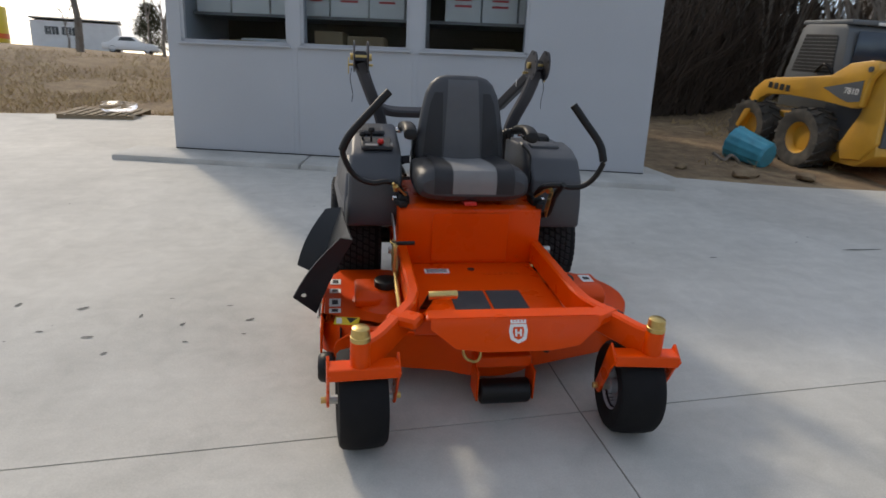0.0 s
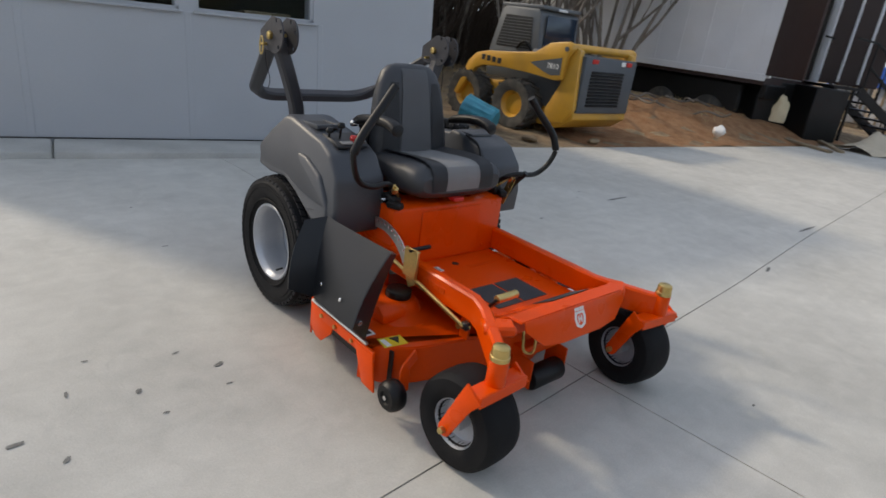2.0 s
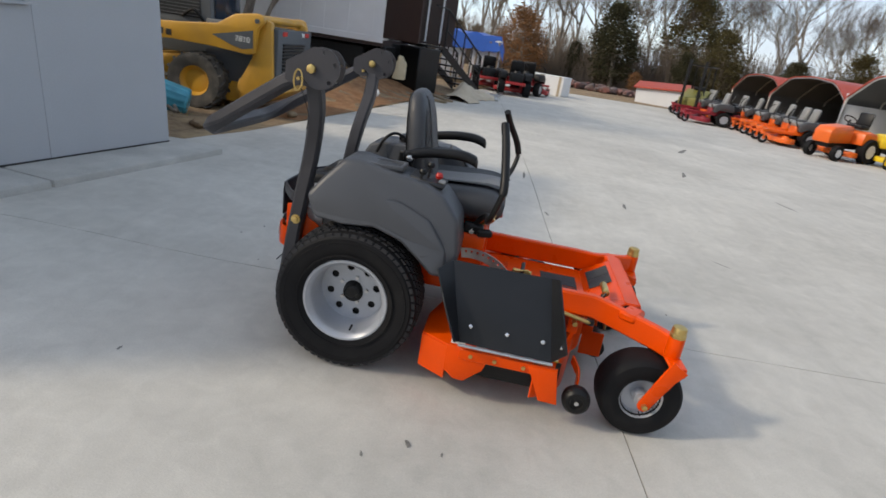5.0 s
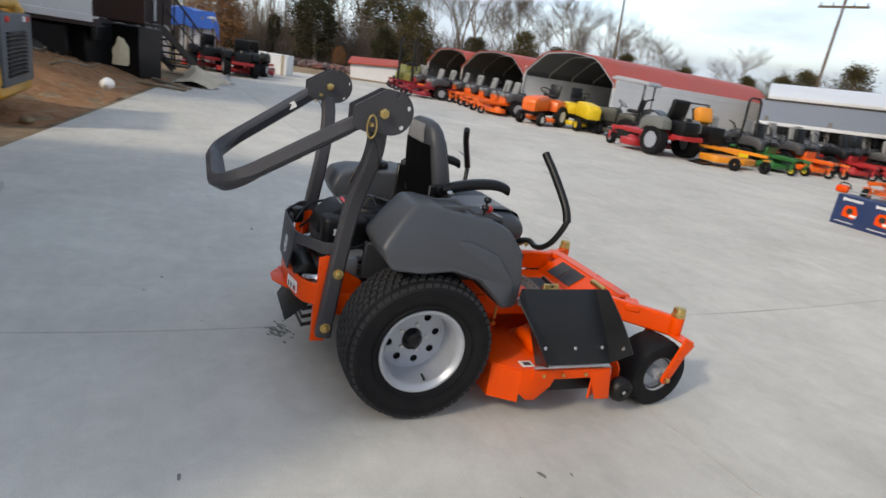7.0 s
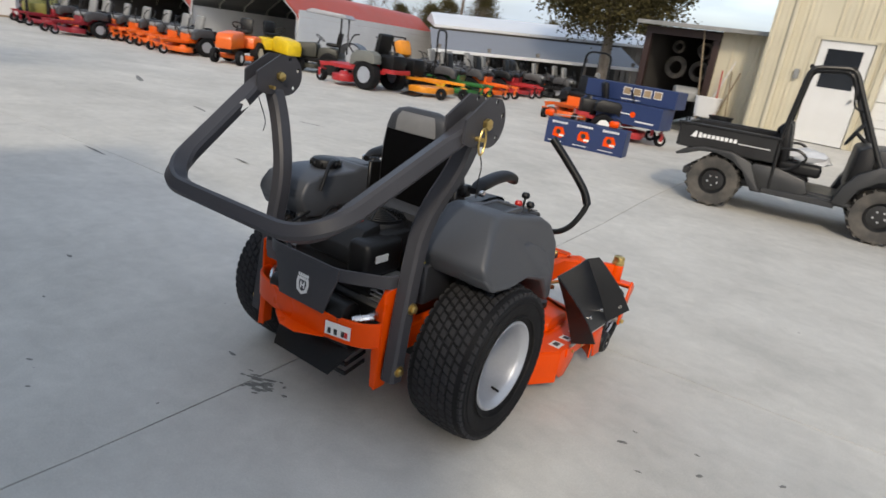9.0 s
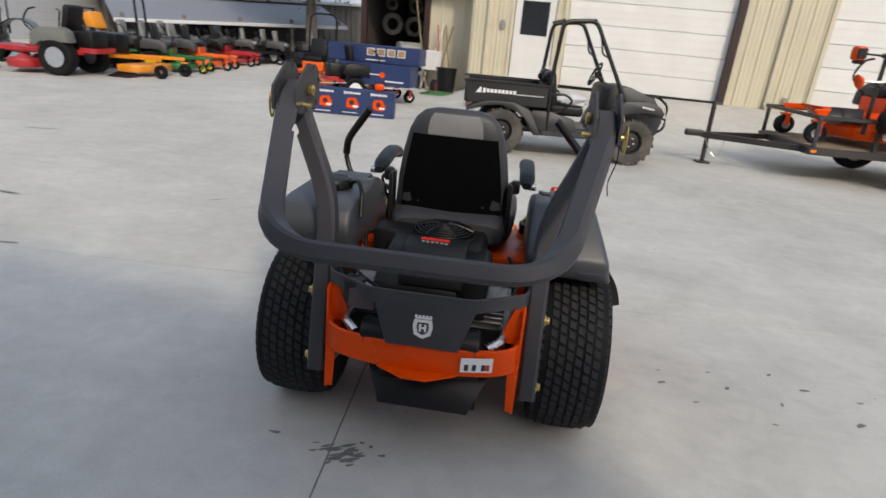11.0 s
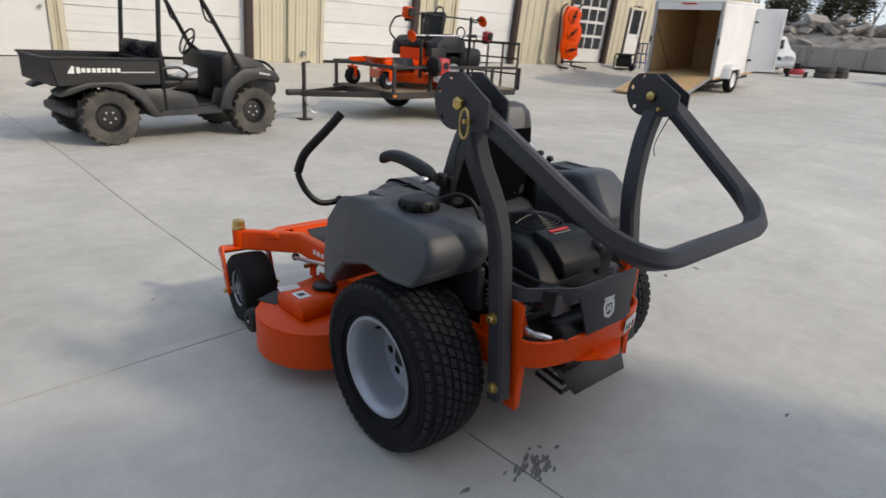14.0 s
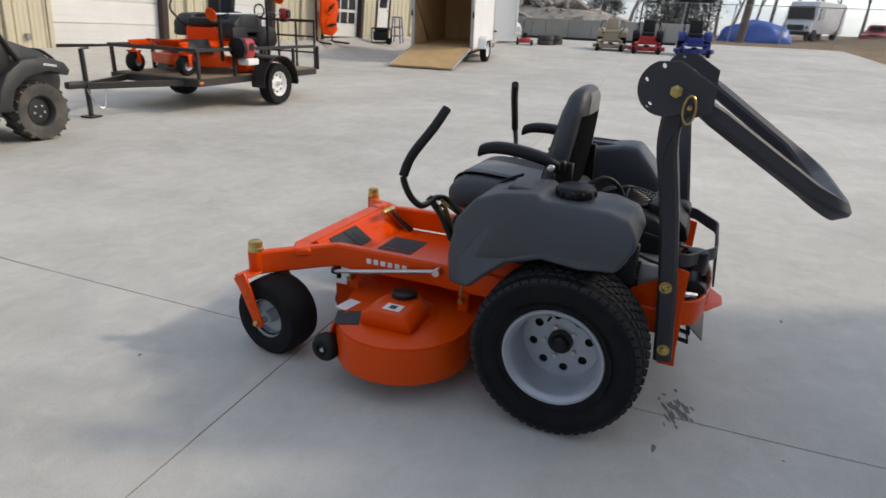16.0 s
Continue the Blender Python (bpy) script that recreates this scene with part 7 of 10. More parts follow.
for k, (z, flip) in enumerate(((0.82, 1), (0.54, -1))):
    tr = thing("string_trimmer", TR @ pose(-0.40, -0.82, 0.82 + z), "orange string trimmer hung on a rack", "trimmer", "trimmers on the rack")
    part("shaft", cyl(bmesh.new(), (-0.85 * flip, 0, 0.02), (0.75 * flip, 0, -0.02), 0.013, seg=8), CHROME if k else BLACKM, tr)
    bm = box(bmesh.new(), (-0.90 * flip, 0, 0.02), (0.15, 0.15, 0.17), 0.04, seg=2)
    part("engine", bm, REDPAINT if k else ORANGE2, tr, "red-orange trimmer engine")
    part("muffler", box(bmesh.new(), (-0.90 * flip, -0.07, 0.02), (0.11, 0.04, 0.12), 0.01), BLACK, tr)
    part("throttle_grip", cyl(bmesh.new(), (-0.62 * flip, 0, 0.015), (-0.42 * flip, 0, 0.01), 0.028, seg=10), BLACK, tr)
    part("fuel_tank", box(bmesh.new(), (-0.88 * flip, 0, -0.08), (0.12, 0.12, 0.05), 0.02), BLACK, tr)
    part("cutter_guard", lathe(bmesh.new(), [(0.0, 0.03), (0.05, 0.02), (0.095, -0.03), (0.09, -0.04), (0.0, 0.0)], pose(0.78 * flip, 0, -0.02, 0, 70, 0), 14), ORANGE, tr)
    part("loop_handle", tube(bmesh.new(), [(-0.25 * flip, 0.09 * math.cos(a), 0.05 + 0.09 * math.sin(a)) for a in np.linspace(0, 2 * math.pi, 15)[:-1]], 0.012, 6, up=(1, 0, 0), closed=True), BLACK, tr)
blw = thing("backpack_blower", TR @ pose(-0.62, -0.90, 0.60), "orange and white backpack blower strapped to the trailer rail", "blower")
part("engine", box(bmesh.new(), (0, 0, 0.28), (0.24, 0.20, 0.28), 0.06, seg=3), REDPAINT, blw)
part("fuel_tank", box(bmesh.new(), (0.02, -0.02, 0.09), (0.26, 0.20, 0.10), 0.03, seg=2), WHITEPAINT, blw, "white fuel tank")
part("fan_case", lathe(bmesh.new(), [(0.0, 0.06), (0.10, 0.06), (0.15, 0.02), (0.15, -0.04), (0.0, -0.06)], pose(-0.14, 0.02, 0.28, 0, 90, 0), 18), BLACK, blw)
part("harness", box(bmesh.new(), (0.02, 0.12, 0.34), (0.34, 0.06, 0.44), 0.03, seg=2), BLACK, blw, "black padded harness frame")
part("tube", tube(bmesh.new(), spline([(0.1, -0.06, 0.18), (0.35, -0.08, 0.14), (0.70, -0.04, 0.10)], 5), 0.045, 10), BLACK, blw)
part("starter", cyl(bmesh.new(), (0.0, -0.09, 0.30), (0.0, -0.115, 0.30), 0.055, seg=16), BLACK, blw)

lc = thing("loaded_chute", TR @ pose(-1.02, -0.42, 0.80), "black plastic discharge chute standing on the loaded mower", "chute")
part("chute_panel", plate(bmesh.new(), [(-0.24, 0), (0.24, 0), (0.26, 0.20), (-0.16, 0.20)], 0.02, pose(0, 0, 0.0, 62, 0, 0), r=0.004), CHUTE, lc)
part("chute_flange", box(bmesh.new(), (0, 0.02, -0.01), (0.50, 0.05, 0.02), 0.004), CHUTE, lc)
solo("packed_cover", box(bmesh.new(), (0, 0, 0.17), (0.62, 0.34, 0.34), 0.12, seg=3), BLACK, TR @ pose(0.52, -0.30, 0.83), "black padded engine cover on the loaded mower", "cover")
bm = cyl(bmesh.new(), (-0.34, 0, 0.13), (0.34, 0, 0.13), 0.13, seg=24, bev=0.02)
solo("orange_drum", bm, ORANGE2, TR @ pose(-0.10, -0.62, 0.495), "orange metal cylinder lying on the trailer floor", "drum")

# timber block on the yard
solo("timber_block", box(bmesh.new(), (0, 0, 0.10), (0.46, 0.24, 0.18), 0.012), mat("dark stained timber", (0.13, 0.075, 0.045), 0.85, var=0.3, scale=5, bump=0.4), at_yard(-0.50, 10.95, -6), "weathered timber block on the concrete", "timber")

# ---- display boxes ----
NAVY = mat("blue printed card", (0.014, 0.032, 0.105), 0.5, var=0.08, scale=3, bump=0.05)
bench = thing("display_box", at_yard(-2.48, 8.12, 4), "long blue carton printed with three chainsaw pictures", "carton")
part("carton", box(bmesh.new(), (0, 0.15, 0.22), (1.42, 0.30, 0.44), 0.004), NAVY, bench)
for k in range(3):
    x = -0.46 + 0.46 * k
    for j in range(8):
        part("letter_bar", box(bmesh.new(), (x - 0.14 + j * 0.036, -0.003, 0.385), (0.025, 0.004, 0.036 if j else 0.05)), WHITE, bench)
    bm = plate(bmesh.new(), [(-0.11, -0.08), (0.06, -0.10), (0.11, -0.02), (0.05, 0.09), (-0.08, 0.08), (-0.11, 0.02)], 0.004, pose(x, -0.003, 0.22, 90, 0, 0))
    part("picture", bm, ORANGE, bench, "orange printed picture")
    part("picture_inner", plate(bmesh.new(), circle(0, 0, 0.045, 12), 0.004, pose(x - 0.015, -0.006, 0.225, 90, 0, 0)), INK, bench)
    part("picture_patch", box(bmesh.new(), (x + 0.05, -0.006, 0.165), (0.09, 0.004, 0.035)), WHITE, bench)
    part("caption_bar", box(bmesh.new(), (x - 0.05, -0.003, 0.055), (0.26, 0.004, 0.012)), WHITE, bench)
for k, (x, y, s) in enumerate(((-0.75, 0.12, 1), (0.42, 0.14, 1))):
    tr = thing("hedge_trimmer", at_yard(-2.48 + x, 8.12 + y + 0.07 * x, 12, 0.45) @ Matrix.Scale(0.7, 4), "orange power tool lying on the carton", "power tool", "tools on the carton")
    part("engine", box(bmesh.new(), (0, 0, 0.08), (0.24, 0.18, 0.16), 0.05, seg=2), ORANGE, tr)
    part("shaft", cyl(bmesh.new(), (0.1, 0, 0.06), (0.85, 0.04, 0.10), 0.010, seg=8), ALU, tr)
    part("handle", tube(bmesh.new(), rounded([(-0.1, 0, 0.1), (-0.05, 0, 0.22), (0.12, 0, 0.20), (0.16, 0, 0.1)], 0.05), 0.014, 8), BLACK, tr)
# ride-on with big blue cartons stacked on it
zt_mower("display_mower", at_yard(-3.25, 10.75, -60), REDPAINT, BLACK, "red zero-turn mower stacked with blue cartons", hoop=False, rim_mat=WHITEPAINT, group="mowers in the yard")
for (x, y, z, w, d, h, lab) in ((-2.72, 10.75, 0.36, 1.75, 0.62, 0.42, "long blue carton with printed tool pictures"), (-2.72, 11.0, 0.79, 2.0, 0.55, 0.34, "long blue carton with four framed pictures")):
    cb = thing("blue_carton", at_yard(x, y, -6, z), lab, "carton", "blue cartons")
    part("carton", box(bmesh.new(), (0, 0, h / 2), (w, d, h), 0.004), NAVY, cb)
    if z > 0.6:
        for k in range(4):
            part("picture_border", box(bmesh.new(), (-0.05 + k * 0.22, -d / 2 - 0.003, h * 0.62), (0.17, 0.004, 0.15)), WHITE, cb)
            part("picture", box(bmesh.new(), (-0.05 + k * 0.22, -d / 2 - 0.006, h * 0.62), (0.145, 0.004, 0.125)), CARD, cb, "small printed picture")
        part("caption_bar", box(bmesh.new(), (0.05, -d / 2 - 0.003, 0.05), (0.42, 0.004, 0.02)), WHITEPAINT, cb)
    else:
        for k in (-0.55, -0.05):
            part("picture", cyl(bmesh.new(), (k, -d / 2 - 0.004, h * 0.55), (k, -d / 2, h * 0.55), 0.075, seg=14), ORANGE, cb, "orange printed picture")
            part("picture_shaft", box(bmesh.new(), (k + 0.18, -d / 2 - 0.003, h * 0.50), (0.30, 0.004, 0.02)), WHITE, cb)
            part("picture_head", cyl(bmesh.new(), (k + 0.33, -d / 2 - 0.006, h * 0.5), (k + 0.33, -d / 2 - 0.002, h * 0.5), 0.06, seg=12), ORANGE, cb)
        part("caption_bar", box(bmesh.new(), (0.55, -d / 2 - 0.003, h * 0.22), (0.40, 0.004, 0.03)), WHITEPAINT, cb)
# ---- garage along the far side of the yard ----
CREAM = mat("cream metal siding", (0.56, 0.51, 0.38), 0.5, var=0.06, scale=1.5, bump=0.05, dirt=(0.42, 0.37, 0.27), dirt_amount=0.3)
DOORW = mat("white door enamel", (0.67, 0.67, 0.65), 0.45, var=0.05, scale=2, dirt=(0.55, 0.53, 0.48), dirt_amount=0.25, per_object=0.05)
BROWN = mat("dark brown trim", (0.034, 0.017, 0.014), 0.5, var=0.15, scale=3)
# linings of open interiors: their shade is put into this dark colour
INSHADE = mat("interior lining coloured as shade", (0.05, 0.045, 0.04), 0.9, var=0.2, scale=2)
PLY = mat("plywood", (0.50, 0.33, 0.16), 0.65, var=0.18, scale=2.5, bump=0.2, fine=60)
DEADGLASS = mat("dark window glass", (0.02, 0.023, 0.028), 0.08, var=0.1)
GREENP = mat("green paint", (0.02, 0.13, 0.03), 0.4, var=0.1, coat=0.2)
JDYEL = mat("yellow wheel paint", (0.72, 0.52, 0.02), 0.4, var=0.08)
AMBER = mat("amber orange paint", (0.75, 0.27, 0.02), 0.4, var=0.1, coat=0.2)
BLUEPAINT = mat("blue paint", (0.015, 0.035, 0.22), 0.35, var=0.1, coat=0.2)
TAN = mat("tan plastic", (0.36, 0.29, 0.20), 0.5, var=0.1)
GREYP = mat("light grey plastic", (0.24, 0.24, 0.23), 0.5, var=0.12)

GAR = Matrix.Translation(TILT @ Vector((0, 13.8, 0))) @ pose(0, 0, 0, 0, 0, -5.7)
garage = thing("garage", GAR, "long cream metal-sided garage with white sectional doors", "garage")
GW = 4.9
DOORS = [(1.35, 5.14, 3.6, 0), (7.15, 9.95, 3.6, 0), (11.48, 13.84, 3.6, 0), (16.39, 18.50, 3.3, 1)]
SMALL = [(0.04, 1.10, 2.15, 0.28, 0.82), (19.55, 20.40, 1.95, 0.25, 0.75)]
HOLES = sorted([(a, b, h) for a, b, h, w in DOORS] + [(a, b, h) for a, b, h, w0, w1 in SMALL])


def siding(parent, x0, x1, z0, z1, y=0.0, pitch=0.305):
    """One stretch of ribbed sheet siding with its fold lines."""
    prof = [(x0, y)]
    x = math.ceil((x0 + 0.05) / pitch) * pitch
    while x < x1 - 0.05:
        prof += [(x - 0.035, y), (x - 0.015, y - 0.028), (x + 0.015, y - 0.028), (x + 0.035, y)]
        for d in (0.10, 0.20):
            if x + d < x1 - 0.05:
                prof += [(x + d - 0.012, y), (x + d, y - 0.007), (x + d + 0.012, y)]
        x += pitch
    prof += [(x1, y), (x1, y + 0.10), (x0, y + 0.10)]
    bm = loft(bmesh.new(), [[(px_, py_, z) for px_, py_ in prof] for z in (z0, z1)])
    return part("wall_panel", bm, CREAM, parent)


def base(x):
    """Height of the yard at the garage wall."""
    return rise(x) + 0.0072 * x + apron(x, 13.7 - 0.0995 * x)


edge = -0.98
for a, b, h in HOLES + [(28.0, 28.0, 0)]:
    siding(garage, edge, a - 0.06, -0.2, GW)
    if b > a:
        siding(garage, a - 0.06, b + 0.06, base((a + b) / 2) + h, GW)
    edge = b + 0.06
part("wall_return", box(bmesh.new(), (-0.93, 5.0, GW / 2 - 0.1), (0.12, 9.8, GW + 0.2)), CREAM, garage)
part("back_lining", box(bmesh.new(), (13.5, 9.8, GW / 2), (28, 0.1, GW)), INSHADE, garage)
part("roof", prism(bmesh.new(), [(-0.35, GW), (-0.35, GW + 0.12), (5.0, GW + 1.1), (10.2, GW + 0.12), (10.2, GW)], -1.0, 28.3, 0.01, 1), GREYP, garage, "low metal roof")
for a, b, h, glazed in DOORS:
    z0 = base((a + b) / 2)
    door = part("garage_door", box(bmesh.new(), ((a + b) / 2, 0.16, z0 + h / 2), (b - a, 0.03, h)), DOORW, garage, "white sectional overhead door")
    n = 7
    ph = h / n
    for k in range(n):
        if glazed and 1 <= k <= 4:
            gl = part("panel", box(bmesh.new(), ((a + b) / 2, 0.135, z0 + ph * (k + 0.5)), (b - a - 0.04, 0.03, ph - 0.012), 0.006), DOORW, door)
            for j in range(4):
                w = (b - a - 0.3) / 4
                part("pane", box(bmesh.new(), (a + 0.15 + w * (j + 0.5), 0.117, z0 + ph * (k + 0.5)), (w - 0.06, 0.012, ph - 0.09), 0.004), DEADGLASS, door, "dark glass pane")
        else:
            bm = box(bmesh.new(), ((a + b) / 2, 0.135, z0 + ph * (k + 0.5)), (b - a - 0.04, 0.04, ph - 0.012), 0.008)
            for q in (0.33, 0.67):
                box(bm, ((a + b) / 2, 0.118, z0 + ph * (k + q)), (b - a - 0.06, 0.012, 0.03), 0.004)
            part("panel", bm, DOORW, door)
    for x, w, d, mt in ((b + 0.06, 0.17, 0.16, BROWN), (a - 0.05, 0.10, 0.14, BROWN if glazed else CREAM)):
        part("jamb", box(bmesh.new(), (x, 0.04, z0 + h / 2), (w, d + 0.06, h + 0.05), 0.006), mt, garage)
    part("lintel_trim", box(bmesh.new(), ((a + b) / 2, 0.0, z0 + h + 0.06), (b - a + 0.3, 0.12, 0.12), 0.005), BROWN, garage)
    part("door_seal", box(bmesh.new(), ((a + b) / 2, 0.12, z0 + 0.03), (b - a, 0.05, 0.06), 0.01), BLACK, door)
for a, b, h, w0, w1 in SMALL:
    z0 = base((a + b) / 2)
    door = part("entrance_door", box(bmesh.new(), ((a + b) / 2, 0.02, z0 + h / 2), (b - a - 0.08, 0.06, h - 0.04), 0.005), DOORW, garage, "white steel entrance door with a dark window")
    part("pane", box(bmesh.new(), ((a + b) / 2, -0.012, z0 + 1.58), ((b - a) * 0.62, 0.012, 0.78 if a < 5 else 1.0), 0.004), DEADGLASS, door, "dark glass pane")
    part("door_handle", cyl(bmesh.new(), (b - 0.14, -0.08, z0 + 1.0), (b - 0.14, 0.0, z0 + 1.0), 0.035, seg=12), ZINC, door)
    for x in (a - 0.02, b + 0.02):
        part("door_frame", box(bmesh.new(), (x, 0.02, z0 + h / 2), (0.08, 0.14, h + 0.08), 0.005), CREAM if a < 5 else BROWN, garage)
    part("door_head", box(bmesh.new(), ((a + b) / 2, 0.02, z0 + h + 0.02), (b - a + 0.12, 0.14, 0.08), 0.005), CREAM, garage)
for x in (-0.55, 6.2, 10.7, 15.2, 22.0):
    bm = box(bmesh.new(), (x, -0.06, GW / 2 + base(x) / 2), (0.09, 0.09, GW - base(x)), 0.012)
    box(bm, (x, -0.12, base(x) + 0.10), (0.09, 0.2, 0.08), 0.012, pose(0, 0, 0, 20, 0, 0))
    part("downpipe", bm, CREAM, garage)
part("wall_box", box(bmesh.new(), (-0.20, -0.05, 1.85), (0.10, 0.07, 0.2), 0.008), GREYP, garage, "small grey switch box")
part("tap_box", box(bmesh.new(), (6.6, -0.05, 0.75), (0.10, 0.07, 0.12), 0.008), GREYP, garage)

# lower open bay beside the garage
AN = at_plumb(-3.1, 15.3, -4)
bay = thing("open_bay", AN, "low cream-sided storage bay with a dark open front", "shed")
siding(bay, 0.90, 2.4, -0.2, 2.66)
for x in (-0.97, 0.82):
    part("post", box(bmesh.new(), (x, 0.0, 1.2), (0.16, 0.16, 2.76), 0.008), BROWN, bay, "dark brown steel post")
part("header", box(bmesh.new(), (-0.075, -0.03, 2.50), (1.95, 0.14, 0.18), 0.008), BROWN, bay)
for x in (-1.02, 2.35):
    part("side_wall", box(bmesh.new(), (x, 2.6, 1.2), (0.10, 5.0, 2.8)), INSHADE, bay)
part("rear_wall", box(bmesh.new(), (0.665, 5.1, 1.2), (3.4, 0.1, 2.8)), INSHADE, bay)
part("bay_roof", box(bmesh.new(), (0.665, 2.4, 2.68), (3.7, 5.8, 0.10), 0.01), GREYP, bay)
for x, z, r in ((-0.45, 2.12, 0.18), (-0.42, 1.58, 0.31), (0.28, 2.1, 0.22), (0.24, 1.55, 0.28)):
    tr = solo("hung_tyre", lathe(bmesh.new(), drive_tyre_profile(r, 0.16, r * 0.55), seg=28, closed=True), RUBBERDUST, AN @ pose(x, 1.0, z, 90, 0, 0), "worn black tyre hung in the storage bay", "tyre", "tyres in the bay")
part("tyre_rail", cyl(bmesh.new(), (-0.97, 1.0, 2.42), (2.3, 1.0, 2.42), 0.03, seg=10), BLACKM, bay)
cart = thing("utility_cart", at_yard(-2.75, 15.1, 20), "pale grey tub on a small cart at the bay", "cart")
part("tub", prism(bmesh.new(), [(-0.42, 0.85), (-0.46, 1.10), (-0.30, 1.2), (0.30, 1.2), (0.46, 1.10), (0.42, 0.85)], -0.3, 0.3, 0.05, 2), GREYP, cart)
for x in SIDES:
    for y in (-0.3, 0.3):
        part("leg", cyl(bmesh.new(), (0.24 * x, y, 0.0), (0.24 * x, y, 0.87), 0.02, seg=8), BLACKM, cart)

# bins, shovels and pipes against the wall
tub = thing("white_tub", at_yard(-2.05, 14.75, 5), "white plastic laundry tub full of tools", "tub")
part("basin", loft(bmesh.new(), [[(x * k, y * k, z) for x, y in squircle(0.62, 0.52, 20)] for z, k in ((0.55, 0.82), (0.60, 0.88), (1.0, 1.0), (1.02, 1.06), (1.04, 1.06), (1.04, 0.96), (0.64, 0.82))]), WHITEPAINT, tub)
for x in SIDES:
    for y in SIDES:
        part("leg", cyl(bmesh.new(), (0.24 * x, 0.2 * y, 0), (0.22 * x, 0.18 * y, 0.6), 0.018, seg=8), ZINC, tub)
bin_ = thing("dark_bin", at_yard(-1.55, 14.2, 0), "dark plastic rubbish bin beside the garage corner", "bin")
part("bin_body", lathe(bmesh.new(), [(0.0, 0.0), (0.22, 0.0), (0.27, 0.62), (0.29, 0.62), (0.29, 0.65), (0.255, 0.65), (0.21, 0.03), (0.0, 0.03)], seg=22), BLACK, bin_)
for k, (x, y, dx, mt, hd) in enumerate(((-2.1, 14.5, -0.55, WOODOLD, 0), (-1.9, 14.5, 0.35, WOODOLD, 1), (-1.75, 14.4, -0.2, REDPAINT, 1), (-2.3, 14.7, 0.75, ZINC, 0), (-1.45, 14.5, -0.3, WOODOLD, 1))):
    sh = thing("shovel" if hd else "pole", at_yard(x, y, 0), "long-handled shovel leaning by the wall" if hd else "long pole leaning by the wall", "tool", "tools by the wall")
    part("handle", cyl(bmesh.new(), (0, 0, 0.02), (dx, 0.5, 1.7 if hd else 2.6), 0.018, seg=8), mt, sh)
    if hd:
        part("blade", plate(bmesh.new(), [(-0.11, 0), (0.11, 0), (0.11, 0.2), (0.05, 0.3), (-0.05, 0.3), (-0.11, 0.2)], 0.006, pose(0, -0.03, 0.02, 75, 0, 0), r=0.002), BLACKM if k % 2 else REDPAINT, sh)
bm = bmesh.new()
for k in range(3):
    tube(bm, [(0.42 * math.cos(a) * (1 - 0.08 * k) + 0.05 * k, 0.26 * math.sin(a), 0.02 + 0.025 * k) for a in [i * math.tau / 22 for i in range(22)]], 0.012, 6, closed=True)
solo("garden_hose", bm, GREENP, at_yard(-1.7, 13.5, 20), "coiled green hose on the concrete", "hose")
solo("hose_run", tube(bmesh.new(), spline([(0, 0, 0.015), (0.5, 0.3, 0.015), (0.9, 0.2, 0.015), (1.3, 0.6, 0.02)], 6), 0.012, 6), GREENP, at_yard(-2.1, 13.7), "loose end of green hose on the concrete", "hose")

# mower deck on an upright lift
LIFT = at_yard(15.95, 11.6, -25)
lift = thing("deck_lift", LIFT, "black floor stand holding an upright orange mower deck", "stand")
for x in SIDES:
    part("foot", bar(bmesh.new(), [(0.35 * x, -0.6, 0.04), (0.35 * x, 0.6, 0.04)], 0.06, 0.06), BLACKM, lift)
    part("upright", bar(bmesh.new(), rounded([(0.30 * x, 0.35, 0.05), (0.30 * x, 0.28, 1.9), (0.30 * x, -0.1, 2.05)], 0.2), 0.04, 0.05, up=(1, 0, 0)), BLACKM, lift)
part("cross_bar", bar(bmesh.new(), [(-0.35, 0.5, 0.05), (0.35, 0.5, 0.05)], 0.05, 0.05), BLACKM, lift)
ol = [(-0.28, -0.80), (0.10, -0.88), (0.34, -0.70), (0.30, -0.38), (0.42, -0.10), (0.40, 0.18), (0.28, 0.36), (0.36, 0.62), (0.16, 0.84), (-0.20, 0.86), (-0.34, 0.60), (-0.30, 0.1), (-0.36, -0.4)]
md = thing("mower_deck", LIFT @ pose(0, 0.05, 1.12, 90, 0, 8), "upturned orange mower deck held upright on a stand", "mower deck")
deck = part("deck_shell", plate(bmesh.new(), ol, 0.14, r=0.02), ORANGE, md)
for y in (-0.52, 0.02, 0.54):
    part("blade_bay", lathe(bmesh.new(), [(0.0, 0.085), (0.05, 0.085), (0.06, 0.10), (0.22, 0.10), (0.24, 0.075), (0.0, 0.06)], pose(0.02, y, 0), 20), ORANGE2, md)
    part("spindle", cyl(bmesh.new(), (0.02, y, 0.09), (0.02, y, 0.16), 0.05, seg=14), BLACKM, md)
    part("blade", box(bmesh.new(), (0.02, y, 0.14), (0.40, 0.06, 0.008), 0.002, pose(0, 0, 0, 0, 0, 40 + 60 * y)), BLACKM, md)
gen = thing("generator", at_yard(18.5, 11.0, 30) @ Matrix.Scale(0.9, 4), "black portable generator on the concrete", "generator")
for x in SIDES:
    part("side_frame", tube(bmesh.new(), rounded([(0.28 * x, -0.4, 0.06), (0.28 * x, 0.4, 0.06), (0.28 * x, 0.4, 0.62), (0.28 * x, -0.4, 0.62)], 0.08, closed=True), 0.018, 8, closed=True, up=(1, 0, 0)), BLACKM, gen)
    part("wheel", cyl(bmesh.new(), (0.29 * x, -0.3, 0.12), (0.37 * x, -0.3, 0.12), 0.12, seg=18), RUBBER, gen)
part("engine", box(bmesh.new(), (0, 0.02, 0.32), (0.46, 0.62, 0.34), 0.06, seg=2), BLACK, gen)
